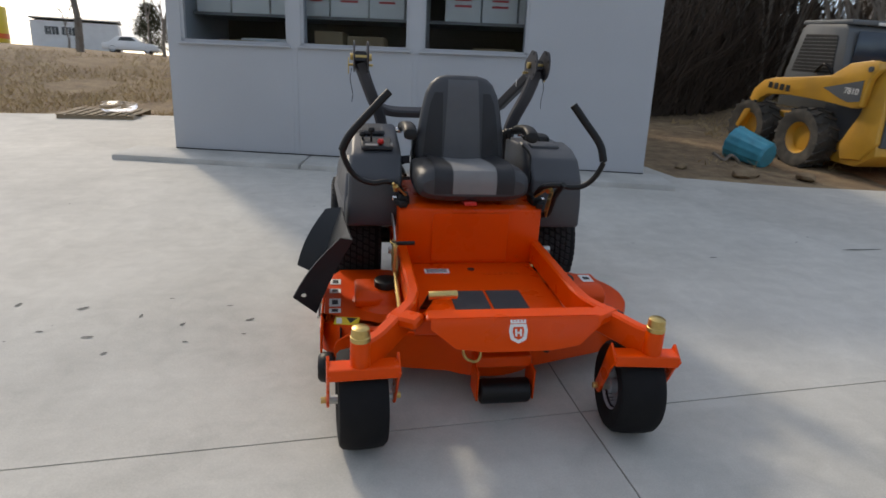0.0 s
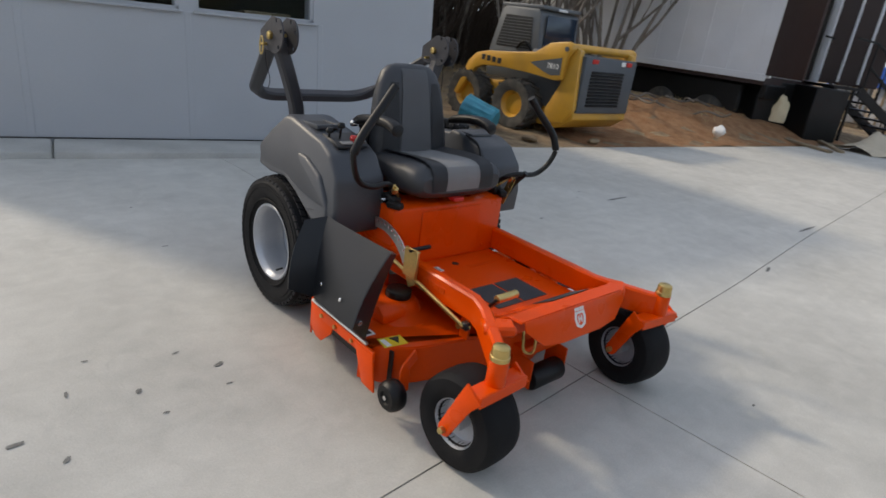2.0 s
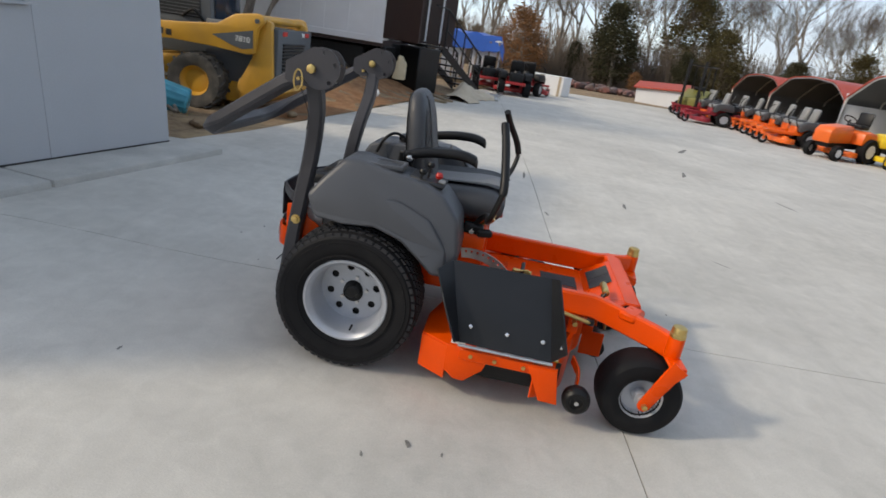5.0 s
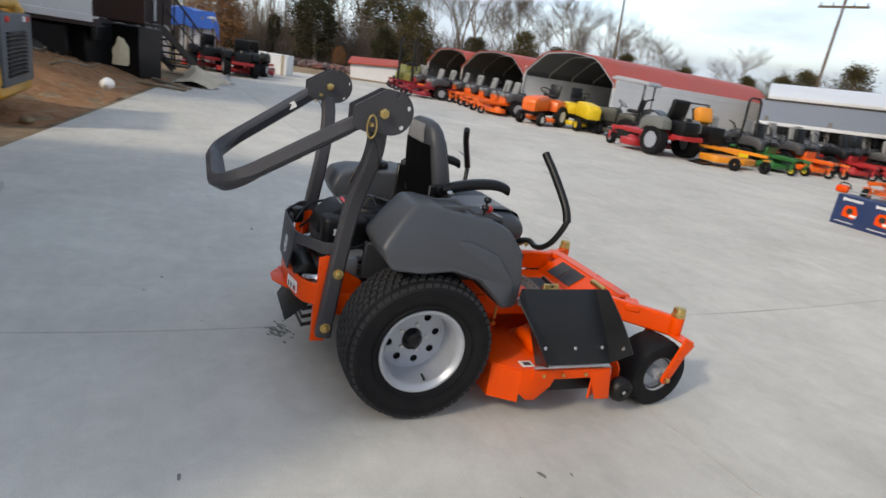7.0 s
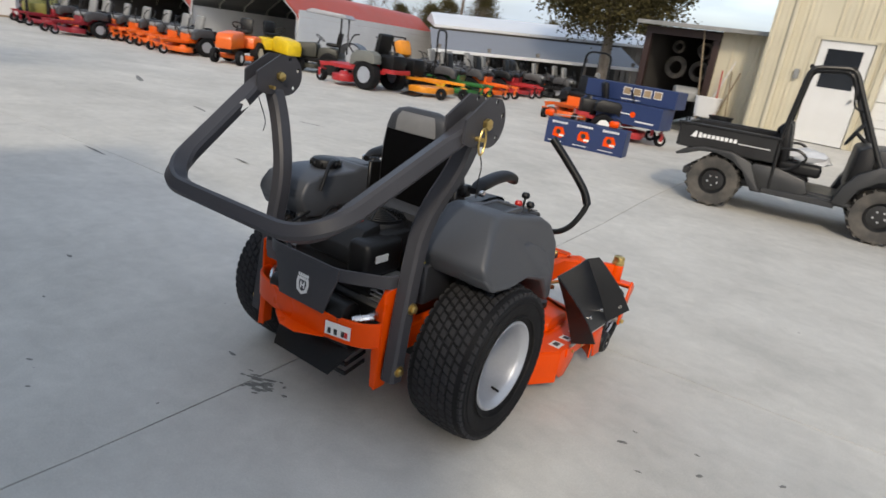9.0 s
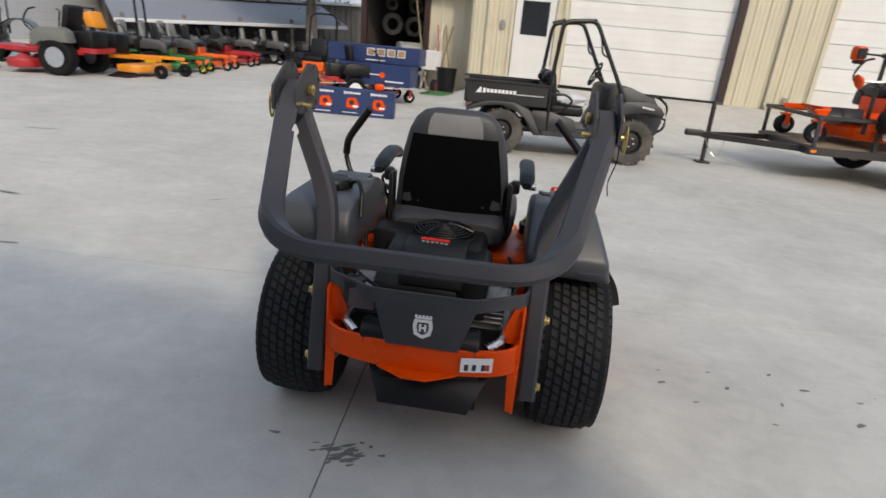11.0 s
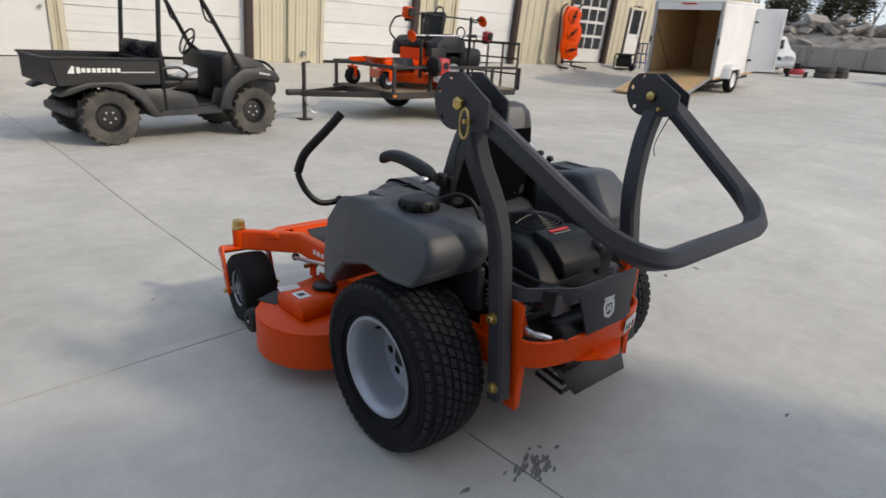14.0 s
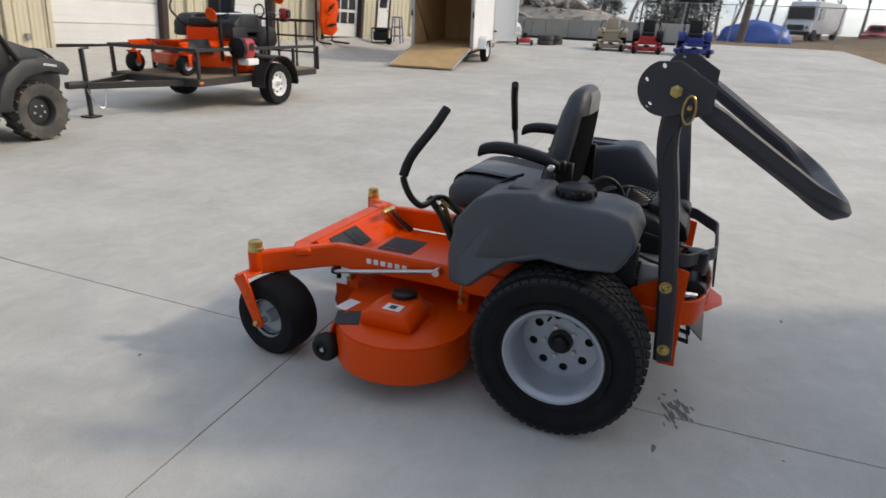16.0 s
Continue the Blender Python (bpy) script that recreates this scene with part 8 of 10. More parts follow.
part("tank", box(bmesh.new(), (0, 0, 0.57), (0.44, 0.54, 0.14), 0.05, seg=2), BLACK, gen)
st = thing("blue_stand", at_yard(19.6, 10.9, 12) @ Matrix.Scale(0.9, 4), "blue painted tool stand", "stand")
for x in SIDES:
    for y in SIDES:
        part("leg", bar(bmesh.new(), [(0.25 * x, 0.2 * y, 0), (0.20 * x, 0.15 * y, 1.05)], 0.04, 0.04), BLUEPAINT, st)
for z in (0.3, 0.65, 1.05):
    part("tray", box(bmesh.new(), (0, 0, z), (0.48, 0.36, 0.04), 0.01), BLUEPAINT, st)

# ---- enclosed cargo trailer, open at the rear ----
CT = at_yard(14.75, 6.95, -84)
ct = thing("cargo_trailer", CT, "white enclosed cargo trailer with its plywood ramp down", "trailer")
CL, CWD, CF, CH = 3.3, 1.9, 0.42, 2.30
bm = bmesh.new()
for x in SIDES:
    part("side_panel", box(bmesh.new(), (x * (CWD / 2 - 0.02), CL / 2, (CF + CH) / 2), (0.04, CL, CH - CF), 0.01), WHITEPAINT, ct, "white side panel")
    part("side_lining", box(bmesh.new(), (x * (CWD / 2 - 0.055), CL / 2, (CF + CH) / 2), (0.02, CL - 0.1, CH - CF - 0.1)), PLY, ct, "plywood lining")
    part("rear_post", box(bmesh.new(), (x * (CWD / 2 - 0.05), 0.03, (CF + CH) / 2), (0.10, 0.10, CH - CF + 0.02), 0.012), ALU, ct)
    part("door_latch", box(bmesh.new(), (x * (CWD / 2 - 0.02), -0.03, 1.35), (0.05, 0.04, 0.16), 0.008), BLACKM, ct)
    fd = part("fender", prism(bmesh.new(), [(0.55, 0.40), (0.62, 0.68), (0.75, 0.76), (1.30, 0.76), (1.43, 0.68), (1.50, 0.40), (1.44, 0.40), (1.36, 0.62), (0.70, 0.62), (0.61, 0.40)], x * (CWD / 2), x * (CWD / 2 + 0.24), 0.01, 1), WHITEPAINT, ct, "white wheel fender")
    lug_tyre(ct, pose(x * (CWD / 2 + 0.13), 1.02, 0.34, 0, 90 * x, 0), 0.34, 0.2, 0.19, WHITEPAINT, 0, rubber=RUBBER, label="black road tyre")
part("floor_deck", box(bmesh.new(), (0, CL / 2, CF), (CWD, CL, 0.08), 0.005), PLY, ct, "plywood floor")
part("under_frame", box(bmesh.new(), (0, CL / 2, CF - 0.10), (CWD - 0.2, CL, 0.10), 0.005), BLACKM, ct)
part("front_wall", box(bmesh.new(), (0, CL - 0.03, (CF + CH) / 2), (CWD - 0.08, 0.04, CH - CF)), WHITEPAINT, ct)
part("front_lining", box(bmesh.new(), (0, CL - 0.07, (CF + CH) / 2), (CWD - 0.14, 0.02, CH - CF - 0.08)), PLY, ct, "plywood lining")
part("roof_panel", box(bmesh.new(), (0, CL / 2, CH + 0.03), (CWD + 0.02, CL + 0.04, 0.06), 0.02), WHITEPAINT, ct)
part("rear_header", box(bmesh.new(), (0, 0.03, CH - 0.09), (CWD - 0.2, 0.10, 0.18), 0.012), WHITEPAINT, ct)
part("clearance_light", box(bmesh.new(), (0, -0.03, CH - 0.03), (0.40, 0.03, 0.04), 0.005), REDP, ct)
part("nose", prism(bmesh.new(), [(CL, CF), (CL, CH), (CL + 0.35, CH - 0.1), (CL + 0.45, CF)], -CWD / 2, CWD / 2, 0.05, 2), WHITEPAINT, ct)
ramp = part("ramp_door", box(bmesh.new(), (0, -1.0, 0), (CWD - 0.14, 1.98, 0.05), 0.006), PLY, ct, "lowered plywood ramp door", pose(0, 0, CF + 0.02, 11.2, 0, 0))
for x in SIDES:
    part("ramp_edge", box(bmesh.new(), (x * (CWD / 2 - 0.06), -1.0, 0.0), (0.03, 2.0, 0.07), 0.004), ALU, ramp)
    part("ramp_cable", cyl(bmesh.new(), (x * (CWD / 2 - 0.12), 0.02, 1.75), (x * (CWD / 2 - 0.10), 1.3, 0.55), 0.008, seg=6), BLACKM, ct)
sd = part("side_door", box(bmesh.new(), (0.40, 0, 0.0), (0.80, 0.045, 1.72), 0.012), WHITEPAINT, ct, "open white side door", pose(CWD / 2 + 0.01, 2.62, 1.36, 0, 0, 28))
part("door_bar", cyl(bmesh.new(), (0.72, -0.05, -0.75), (0.72, -0.05, 0.75), 0.014, seg=8), CHROME, sd)
for z in (-0.55, 0.5):
    part("hinge", box(bmesh.new(), (0.05, -0.03, z), (0.10, 0.03, 0.05), 0.004), BLACKM, sd)


# ---- yard end past the trailer ----
def car(name, m, paint, label, length=4.4, width=1.75, h=1.4):
    c = thing(name, m, label, "car")
    side = [(-length / 2, 0.45), (-length / 2 + 0.05, 0.75), (-length * 0.36, 0.88), (-length * 0.24, h - 0.06), (-length * 0.12, h), (length * 0.05, h), (length * 0.20, 0.92), (length * 0.42, 0.82), (length / 2 - 0.04, 0.66), (length / 2, 0.42), (length / 2 - 0.1, 0.24), (-length / 2 + 0.1, 0.26)]
    tp = lambda x, y, z: Vector((x * (1 - 0.22 * max(0, z - 0.85) / 0.5), y, z))
    part("body", prism(bmesh.new(), side, -width / 2, width / 2, 0.05, 2, taper=tp), paint, c)
    part("windscreen", plate(bmesh.new(), [(-0.56, 0), (0.56, 0), (0.46, 0.62), (-0.46, 0.62)], 0.02, pose(0, length * 0.195, 0.935, 33, 0, 0)), DEADGLASS, c, "dark windscreen")
    for x in SIDES:
        part("side_window", plate(bmesh.new(), [(-length * 0.22, 0.92), (-length * 0.16, h - 0.10), (length * 0.04, h - 0.08), (length * 0.14, 0.93)], 0.02, Matrix(((0, 0, 1, x * (width / 2 - 0.075)), (1, 0, 0, 0), (0, 1, 0, 0), (0, 0, 0, 1))) @ pose(0, 0, 0, 0, 0, 0)), DEADGLASS, c, "dark side window")
        part("headlight", box(bmesh.new(), (x * width * 0.36, length / 2 - 0.05, 0.64), (0.34, 0.12, 0.12), 0.03), CHROME, c, "clear headlight")
        for y in (-length * 0.31, length * 0.31):
            part("tyre", lathe(bmesh.new(), drive_tyre_profile(0.31, 0.2, 0.2), seg=22, closed=True), RUBBER, c, "", pose(x * (width / 2 - 0.10), y, 0.31, 0, 90 * x, 0))
            part("wheel_rim", lathe(bmesh.new(), [(0.21, 0.08), (0.17, 0.05), (0.0, 0.07), (0.0, 0.0), (0.2, 0.0)], seg=16), RIM, c, "", pose(x * (width / 2 - 0.10), y, 0.31, 0, 90 * x, 0))
    part("grille", box(bmesh.new(), (0, length / 2 - 0.0, 0.60), (width * 0.40, 0.05, 0.12), 0.01), BLACK, c)
    part("front_bumper", box(bmesh.new(), (0, length / 2 - 0.01, 0.38), (width * 0.96, 0.14, 0.18), 0.05, seg=2), paint, c)
    return c


car("white_car", at_yard(26.3, 9.2, 118), WHITEPAINT, "white saloon car parked by the cargo trailer")
for k, (x, y, z) in enumerate(((24.8, 6.3, 0.1), (24.8, 6.3, 0.31), (25.5, 6.05, 0.1), (25.45, 6.05, 0.31))):
    solo("stacked_tyre", lathe(bmesh.new(), drive_tyre_profile(0.36, 0.20, 0.20), seg=26, closed=True), RUBBERDUST, at_yard(x, y, 0, z), "worn tyre stacked on the concrete", "tyre", "stacked tyres")
rm = thing("red_push_mower", at_yard(24.0, 7.0, 100), "small red push mower", "push mower")
part("mower_deck", lathe(bmesh.new(), [(0.0, 0.30), (0.18, 0.30), (0.26, 0.24), (0.28, 0.10), (0.26, 0.10), (0.0, 0.22)], seg=20), REDPAINT, rm)
part("engine", cyl(bmesh.new(), (0, 0, 0.30), (0, 0, 0.50), 0.14, 0.12, seg=16, bev=0.02), BLACK, rm)
for x in SIDES:
    part("handle", tube(bmesh.new(), [(0.2 * x, -0.2, 0.25), (0.2 * x, -0.95, 0.95)], 0.014, 6), BLACKM, rm)
    for y in (-0.22, 0.22):
        part("wheel", cyl(bmesh.new(), (0.27 * x, y, 0.10), (0.33 * x, y, 0.10), 0.10, seg=14), RUBBER, rm)

BLOCK = mat("weathered block wall", (0.33, 0.31, 0.28), 0.9, var=0.15, scale=0.8, bump=0.5, fine=30, dirt=(0.20, 0.18, 0.15), dirt_amount=0.4)
bw = thing("low_wall", TILT, "low weathered concrete block wall at the yard end", "wall", kind="structure")
y = 15.0
while y > 1.0:
    part("wall_block", box(bmesh.new(), (31.0 + 0.02 * math.sin(3 * y), y - 0.6, rise(31) + 0.42), (0.5, 1.185, 1.1), 0.02), BLOCK, bw)
    y -= 1.2
solo("edge_pipe", cyl(bmesh.new(), (0, -6.2, 0.06), (0, 5.5, 0.06), 0.06, seg=10), BLACKM, at_yard(30.2, 7.4), "black pipe lying along the wall foot", "pipe")
RUB = layered("rubble", ((0.30, 0.27, 0.24), (0.17, 0.15, 0.13), (0.40, 0.36, 0.31)), (0.5, 2.5), bump=0.9, bump_scale=6, depth=0.08)
random.seed(5)
bm = bmesh.new()
for k in range(230):
    a, rr = random.random() * math.tau, math.sqrt(random.random())
    x, y = 2.4 * rr * math.cos(a), 6.2 * rr * math.sin(a)
    z = 2.1 * (1 - rr) ** 0.8 * (0.75 + 0.5 * random.random())
    s = 0.25 + 0.55 * random.random()
    box(bm, (x, y, z), (s, s * 1.4, s * 0.35), 0.03, pose(0, 0, 0, random.uniform(-40, 40), random.uniform(-40, 40), random.uniform(0, 180)))
bm2 = bmesh.new()
bmesh.ops.create_icosphere(bm2, subdivisions=3, radius=1)
for v in bm2.verts:
    v.co = Vector((v.co.x * 2.6, v.co.y * 6.4, v.co.z * 1.7 - 0.1)) * (1 + 0.15 * noise.noise(v.co * 3))
join(bm, bm2)
solo("rubble_pile", bm, RUB, at_yard(34.2, 9.2), "heap of broken concrete slabs and earth", "rubble", kind="stuff", flat=True)

# chain-link fence beyond the wall
WIRE = mat("galvanised wire", (0.30, 0.30, 0.30), 0.5, metal=0.6, var=0.15)
fence = thing("chain_fence", at_plumb(36.0, 5.0), "galvanised chain-link fence with steel posts", "fence")
for k in range(12):
    part("post", cyl(bmesh.new(), (0.1 * k, 12 - 2.6 * k, -0.3 - 0.18 * (12 - 2.6 * k) / 2.6 * 0.95), (0.1 * k, 12 - 2.6 * k, 2.1 - 0.07 * (12 - 2.6 * k)), 0.035, seg=8), WIRE, fence)
part("top_rail", tube(bmesh.new(), [(0.0, 12, 2.05 - 0.84), (1.1, -16.6, 2.05 + 1.16)], 0.022, 6), WIRE, fence)
bm = bmesh.new()
for k in range(230):
    y0 = 12 - 0.13 * k
    for d in SIDES:
        y1 = y0 + d * 1.2
        a, b = (0.04 * (12 - y0) / 1, y0, 0.0 - 0.07 * y0), (0.04 * (12 - y1), y1, 2.03 - 0.07 * y1)
        vs = [bm.verts.new(p) for p in (a, (a[0], a[1] + 0.012, a[2]), (b[0], b[1] + 0.012, b[2]), b)]
        bm.faces.new(vs)
tagged(part("wire_mesh", bm, WIRE, fence), "woven wire mesh", kind="stuff")

# three parked mowers before the wall, a pole, tarp heap, van and car
zt_mower("tan_mower", at_yard(24.6, 3.45, 95) @ Matrix.Scale(1.1, 4), TAN, TAN, "tan riding mower by the end wall", hoop=False, group="mowers by the end wall", seat_mat=TAN)
zt_mower("red_mower", at_yard(24.2, 2.0, 95) @ Matrix.Scale(1.1, 4), REDPAINT, BLACK, "red zero-turn mower with black seat", hoop=True, group="mowers by the end wall", seat_mat=BLACK)
zt_mower("blue_mower", at_yard(24.2, 0.25, 95) @ Matrix.Scale(1.15, 4), BLUEPAINT, BLUEPAINT, "dark blue zero-turn mower with roll bar", hoop=True, group="mowers by the end wall", seat_mat=BLACK)
POLEW = mat("creosoted pole wood", (0.12, 0.085, 0.06), 0.85, var=0.25, scale=3, bump=0.4)


def pole(m, h, r=0.14, arm=None, lean=0.0, label="tall weathered wooden utility pole"):
    p = thing("utility_pole", m, label, "utility pole", "poles")
    part("shaft", cyl(bmesh.new(), (0, 0, -0.5), (lean, 0, h), r, r * 0.7, seg=12), POLEW, p)
    if arm:
        part("cross_arm", box(bmesh.new(), (lean * arm / h, 0, arm), (2.4, 0.1, 0.12), 0.01), POLEW, p)
        for x in (-1.1, -0.5, 0.5, 1.1):
            part("insulator", cyl(bmesh.new(), (x + lean * arm / h, 0, arm + 0.06), (x + lean * arm / h, 0, arm + 0.22), 0.05, 0.03, seg=8), GREYP, p)
    return p


pole(at_plumb(40.5, -2.0, 0), 10, 0.24, lean=0.3)
pole(at_plumb(-29.0, 23.5, 0), 7.5, 0.08)
pole(at_plumb(-21.3, 31.2, 20), 11.0, 0.09, arm=7.2, lean=0.6)
TARP = mat("blue tarpaulin", (0.02, 0.10, 0.42), 0.4, var=0.12, scale=1.5, bump=0.5, fine=8)


def mound(sx, sy, sz, seed, rough=0.2, sub=4):
    bm = bmesh.new()
    bmesh.ops.create_icosphere(bm, subdivisions=sub, radius=1)
    off = Vector((seed * 3.1, seed * 1.7, 0))
    for v in bm.verts:
        k = 1 + rough * noise.noise(v.co * 2.2 + off) + rough * 0.4 * noise.noise(v.co * 6 + off)
        v.co = Vector((v.co.x * sx * k, v.co.y * sy * k, max(-0.15, v.co.z * sz * k)))
    return bm


solo("blue_tarp", mound(1.3, 2.2, 1.25, 4, 0.12), TARP, at_yard(42.5, -2.9, -8), "heap covered with a blue tarpaulin", "tarpaulin")
van = thing("step_van", at_yard(55.5, -7.6, 62), "white boxy step van parked beyond the yard", "van")
part("body", box(bmesh.new(), (0, -0.6, 1.70), (2.2, 5.2, 2.3), 0.12, seg=2), WHITEPAINT, van)
part("cab_nose", prism(bmesh.new(), [(2.0, 0.55), (2.0, 1.5), (2.9, 1.35), (3.1, 1.1), (3.1, 0.55)], -1.0, 1.0, 0.06, 2), WHITEPAINT, van)
part("cab", prism(bmesh.new(), [(1.9, 0.8), (1.9, 2.8), (2.2, 2.8), (2.5, 1.4), (2.5, 0.8)], -1.05, 1.05, 0.05, 2), WHITEPAINT, van)
part("windscreen", plate(bmesh.new(), [(-0.95, 0), (0.95, 0), (0.95, 0.95), (-0.95, 0.95)], 0.03, pose(0, 2.53, 1.55, 78, 0, 0)), DEADGLASS, van, "dark windscreen")
part("bumper", box(bmesh.new(), (0, 3.12, 0.55), (2.2, 0.16, 0.3), 0.03), BLACKM, van)
part("grille", box(bmesh.new(), (0, 3.11, 0.95), (1.2, 0.06, 0.4), 0.02), BLACK, van)
for x in SIDES:
    part("cab_window", box(bmesh.new(), (1.1 * x, 1.6, 1.95), (0.05, 0.8, 0.8), 0.02), DEADGLASS, van)
    part("headlight", cyl(bmesh.new(), (0.8 * x, 3.08, 0.98), (0.8 * x, 3.14, 0.98), 0.13, seg=14), CHROME, van)
    for y in (-2.0, 2.2):
        part("wheel", cyl(bmesh.new(), (0.85 * x, y, 0.42), (1.12 * x, y, 0.42), 0.42, seg=20, bev=0.03), RUBBER, van)
car("red_car", at_yard(56.5, -12.4, 70), REDPAINT, "dark red car parked beyond the yard")
# ---- rows of parked machines ----
ORANGEROW = mat("parked mower orange", (0.78, 0.13, 0.012), 0.42, var=0.1, scale=4, coat=0.2, dirt=(0.3, 0.08, 0.03), dirt_amount=0.2)
CHAR = mat("charcoal plastic", (0.05, 0.05, 0.052), 0.5, var=0.15)
ROWG = "mowers parked in rows"
first = {}


def parked(key, m, deck, body, label, **kw):
    """One mower of a kind; later ones of the same kind share its meshes."""
    if key in first:
        return copy_thing(first[key], m)
    first[key] = zt_mower("parked_mower", m, deck, body, label, group=ROWG, **kw)
    return first[key]


parked("red_grey", at_yard(-9.05, 10.2, 92) @ Matrix.Scale(1.25, 4), REDPAINT, mat("grey green plastic", (0.15, 0.155, 0.14), 0.5), "red zero-turn mower with grey fenders and tall levers", hoop=False, rear_tyre=0.29, rim_mat=RIM)
parked("green", at_yard(-8.9, 13.0, -75), GREENP, CHAR, "green zero-turn mower with yellow wheels and tall roll bar", rim_mat=JDYEL)
for x, y, turn in ((-9.0, 14.7, -80), (-10.4, 19.4, -84), (-11.3, 22.0, -80)):
    parked("orange", at_yard(x, y, turn), ORANGEROW, CHAR, "bright orange zero-turn mower with dark seat", hoop=False)
for x, y, turn in ((-9.3, 17.0, -80), (-9.8, 18.2, -76), (-19.0, 1.2, 70)):
    parked("red", at_yard(x, y, turn), REDPAINT, BLACK, "red zero-turn mower with black seat", hoop=False)
for x, y, turn in ((-11.0, 13.4, -80), (-11.2, 15.2, -80), (-11.6, 16.8, -82), (-12.0, 18.6, -80), (-10.3, 12.7, -95), (-8.3, 19.6, -80), (-7.2, 20.2, -80), (-9.9, 14.1, -70), (-10.1, 15.9, -84), (-10.5, 17.4, -76), (-10.9, 20.6, -88), (-9.2, 18.9, -70), (-9.3, 20.9, -84)):
    parked("dark", at_yard(x, y, turn), BLACKM, CHAR, "dark charcoal zero-turn mower with grey seat", seat_mat=GREYP, hoop=False)
for k, (x, y) in enumerate(((-15.2, 9.1), (-16.2, 9.3), (-17.4, 9.4), (-18.4, 9.3), (-19.4, 9.2), (-20.3, 9.0))):
    parked("orange_bar", at_yard(x, y, 172 + 9 * math.sin(3 * k)), ORANGEROW, CHAR, "orange zero-turn mower with grey seat and dark fenders", rear_tyre=0.27, seat_mat=GREYP, hoop=False)
for x, y in ((-21.6, 8.3), (-22.6, 8.5), (-18.9, 7.9)):
    parked("dark_red", at_yard(x, y, 175), mat("dark red paint", (0.25, 0.015, 0.025), 0.4), CHAR, "dark red mower deck machine with grey seat", seat_mat=GREYP, hoop=False)
parked("annex_orange", at_yard(-4.7, 13.2, 178), ORANGEROW, BLACK, "orange mower with black engine by the open bay", rear_tyre=0.30)

# stand-on mower in amber with a tall engine and handlebar
wb = thing("walk_behind_mower", at_yard(-9.1, 11.4, -92) @ Matrix.Scale(1.05, 4), "amber orange walk-behind mower with a tall handle tower", "walk-behind mower")
ol = lobe(-0.42, 0.9, 0.27, 262, 100, 6) + lobe(0, 1.02, 0.28, 125, 55, 5) + lobe(0.42, 0.9, 0.27, 80, 0, 6) + [(0.7, 0.66), (0.3, 0.58)]
part("deck", plate(bmesh.new(), ol, 0.14, pose(0, 0, 0.17), r=0.012), AMBER, wb, "amber cutting deck")
part("discharge_chute", plate(bmesh.new(), [(0.62, 0.6), (0.98, 0.62), (0.95, 1.05), (0.66, 1.1)], 0.03, pose(0, 0, 0.20, 0, 12, 0)), BLACK, wb)
for s in SIDES:
    part("frame_arm", bar(bmesh.new(), [(0.30 * s, 0.0, 0.35), (0.30 * s, 0.9, 0.38), (0.46 * s, 1.5, 0.38)], 0.06, 0.07), AMBER, wb)
    part("drive_tyre", lathe(bmesh.new(), drive_tyre_profile(0.24, 0.2, 0.12), seg=24, closed=True), RUBBER, wb, "", pose(0.40 * s, 0, 0.24, 0, 90 * s, 0))
    part("caster_tyre", lathe(bmesh.new(), [(0.055, -0.05), (0.12, -0.06), (0.14, -0.03), (0.14, 0.03), (0.12, 0.06), (0.055, 0.05)], seg=20, closed=True), RUBBER, wb, "", pose(0.46 * s, 1.5, 0.14, 0, 90 * s, 6))
    part("caster_fork", box(bmesh.new(), (0.46 * s, 1.5, 0.30), (0.16, 0.1, 0.03), 0.006), AMBER, wb)
    part("tower_leg", bar(bmesh.new(), [(0.2 * s, -0.1, 0.35), (0.2 * s, -0.45, 1.15)], 0.05, 0.06), BLACKM, wb)
part("tank", box(bmesh.new(), (0, -0.28, 1.02), (0.44, 0.26, 0.40), 0.08, pose(0, 0, 0, 20, 0, 0), seg=2), AMBER, wb, "amber fuel tank")
part("engine", box(bmesh.new(), (0, 0.12, 0.62), (0.46, 0.46, 0.4), 0.06, seg=2), BLACK, wb)
part("handlebar", tube(bmesh.new(), rounded([(-0.40, -0.62, 1.22), (-0.30, -0.45, 1.28), (0.30, -0.45, 1.28), (0.40, -0.62, 1.22)], 0.1), 0.018, 8), BLACKM, wb)


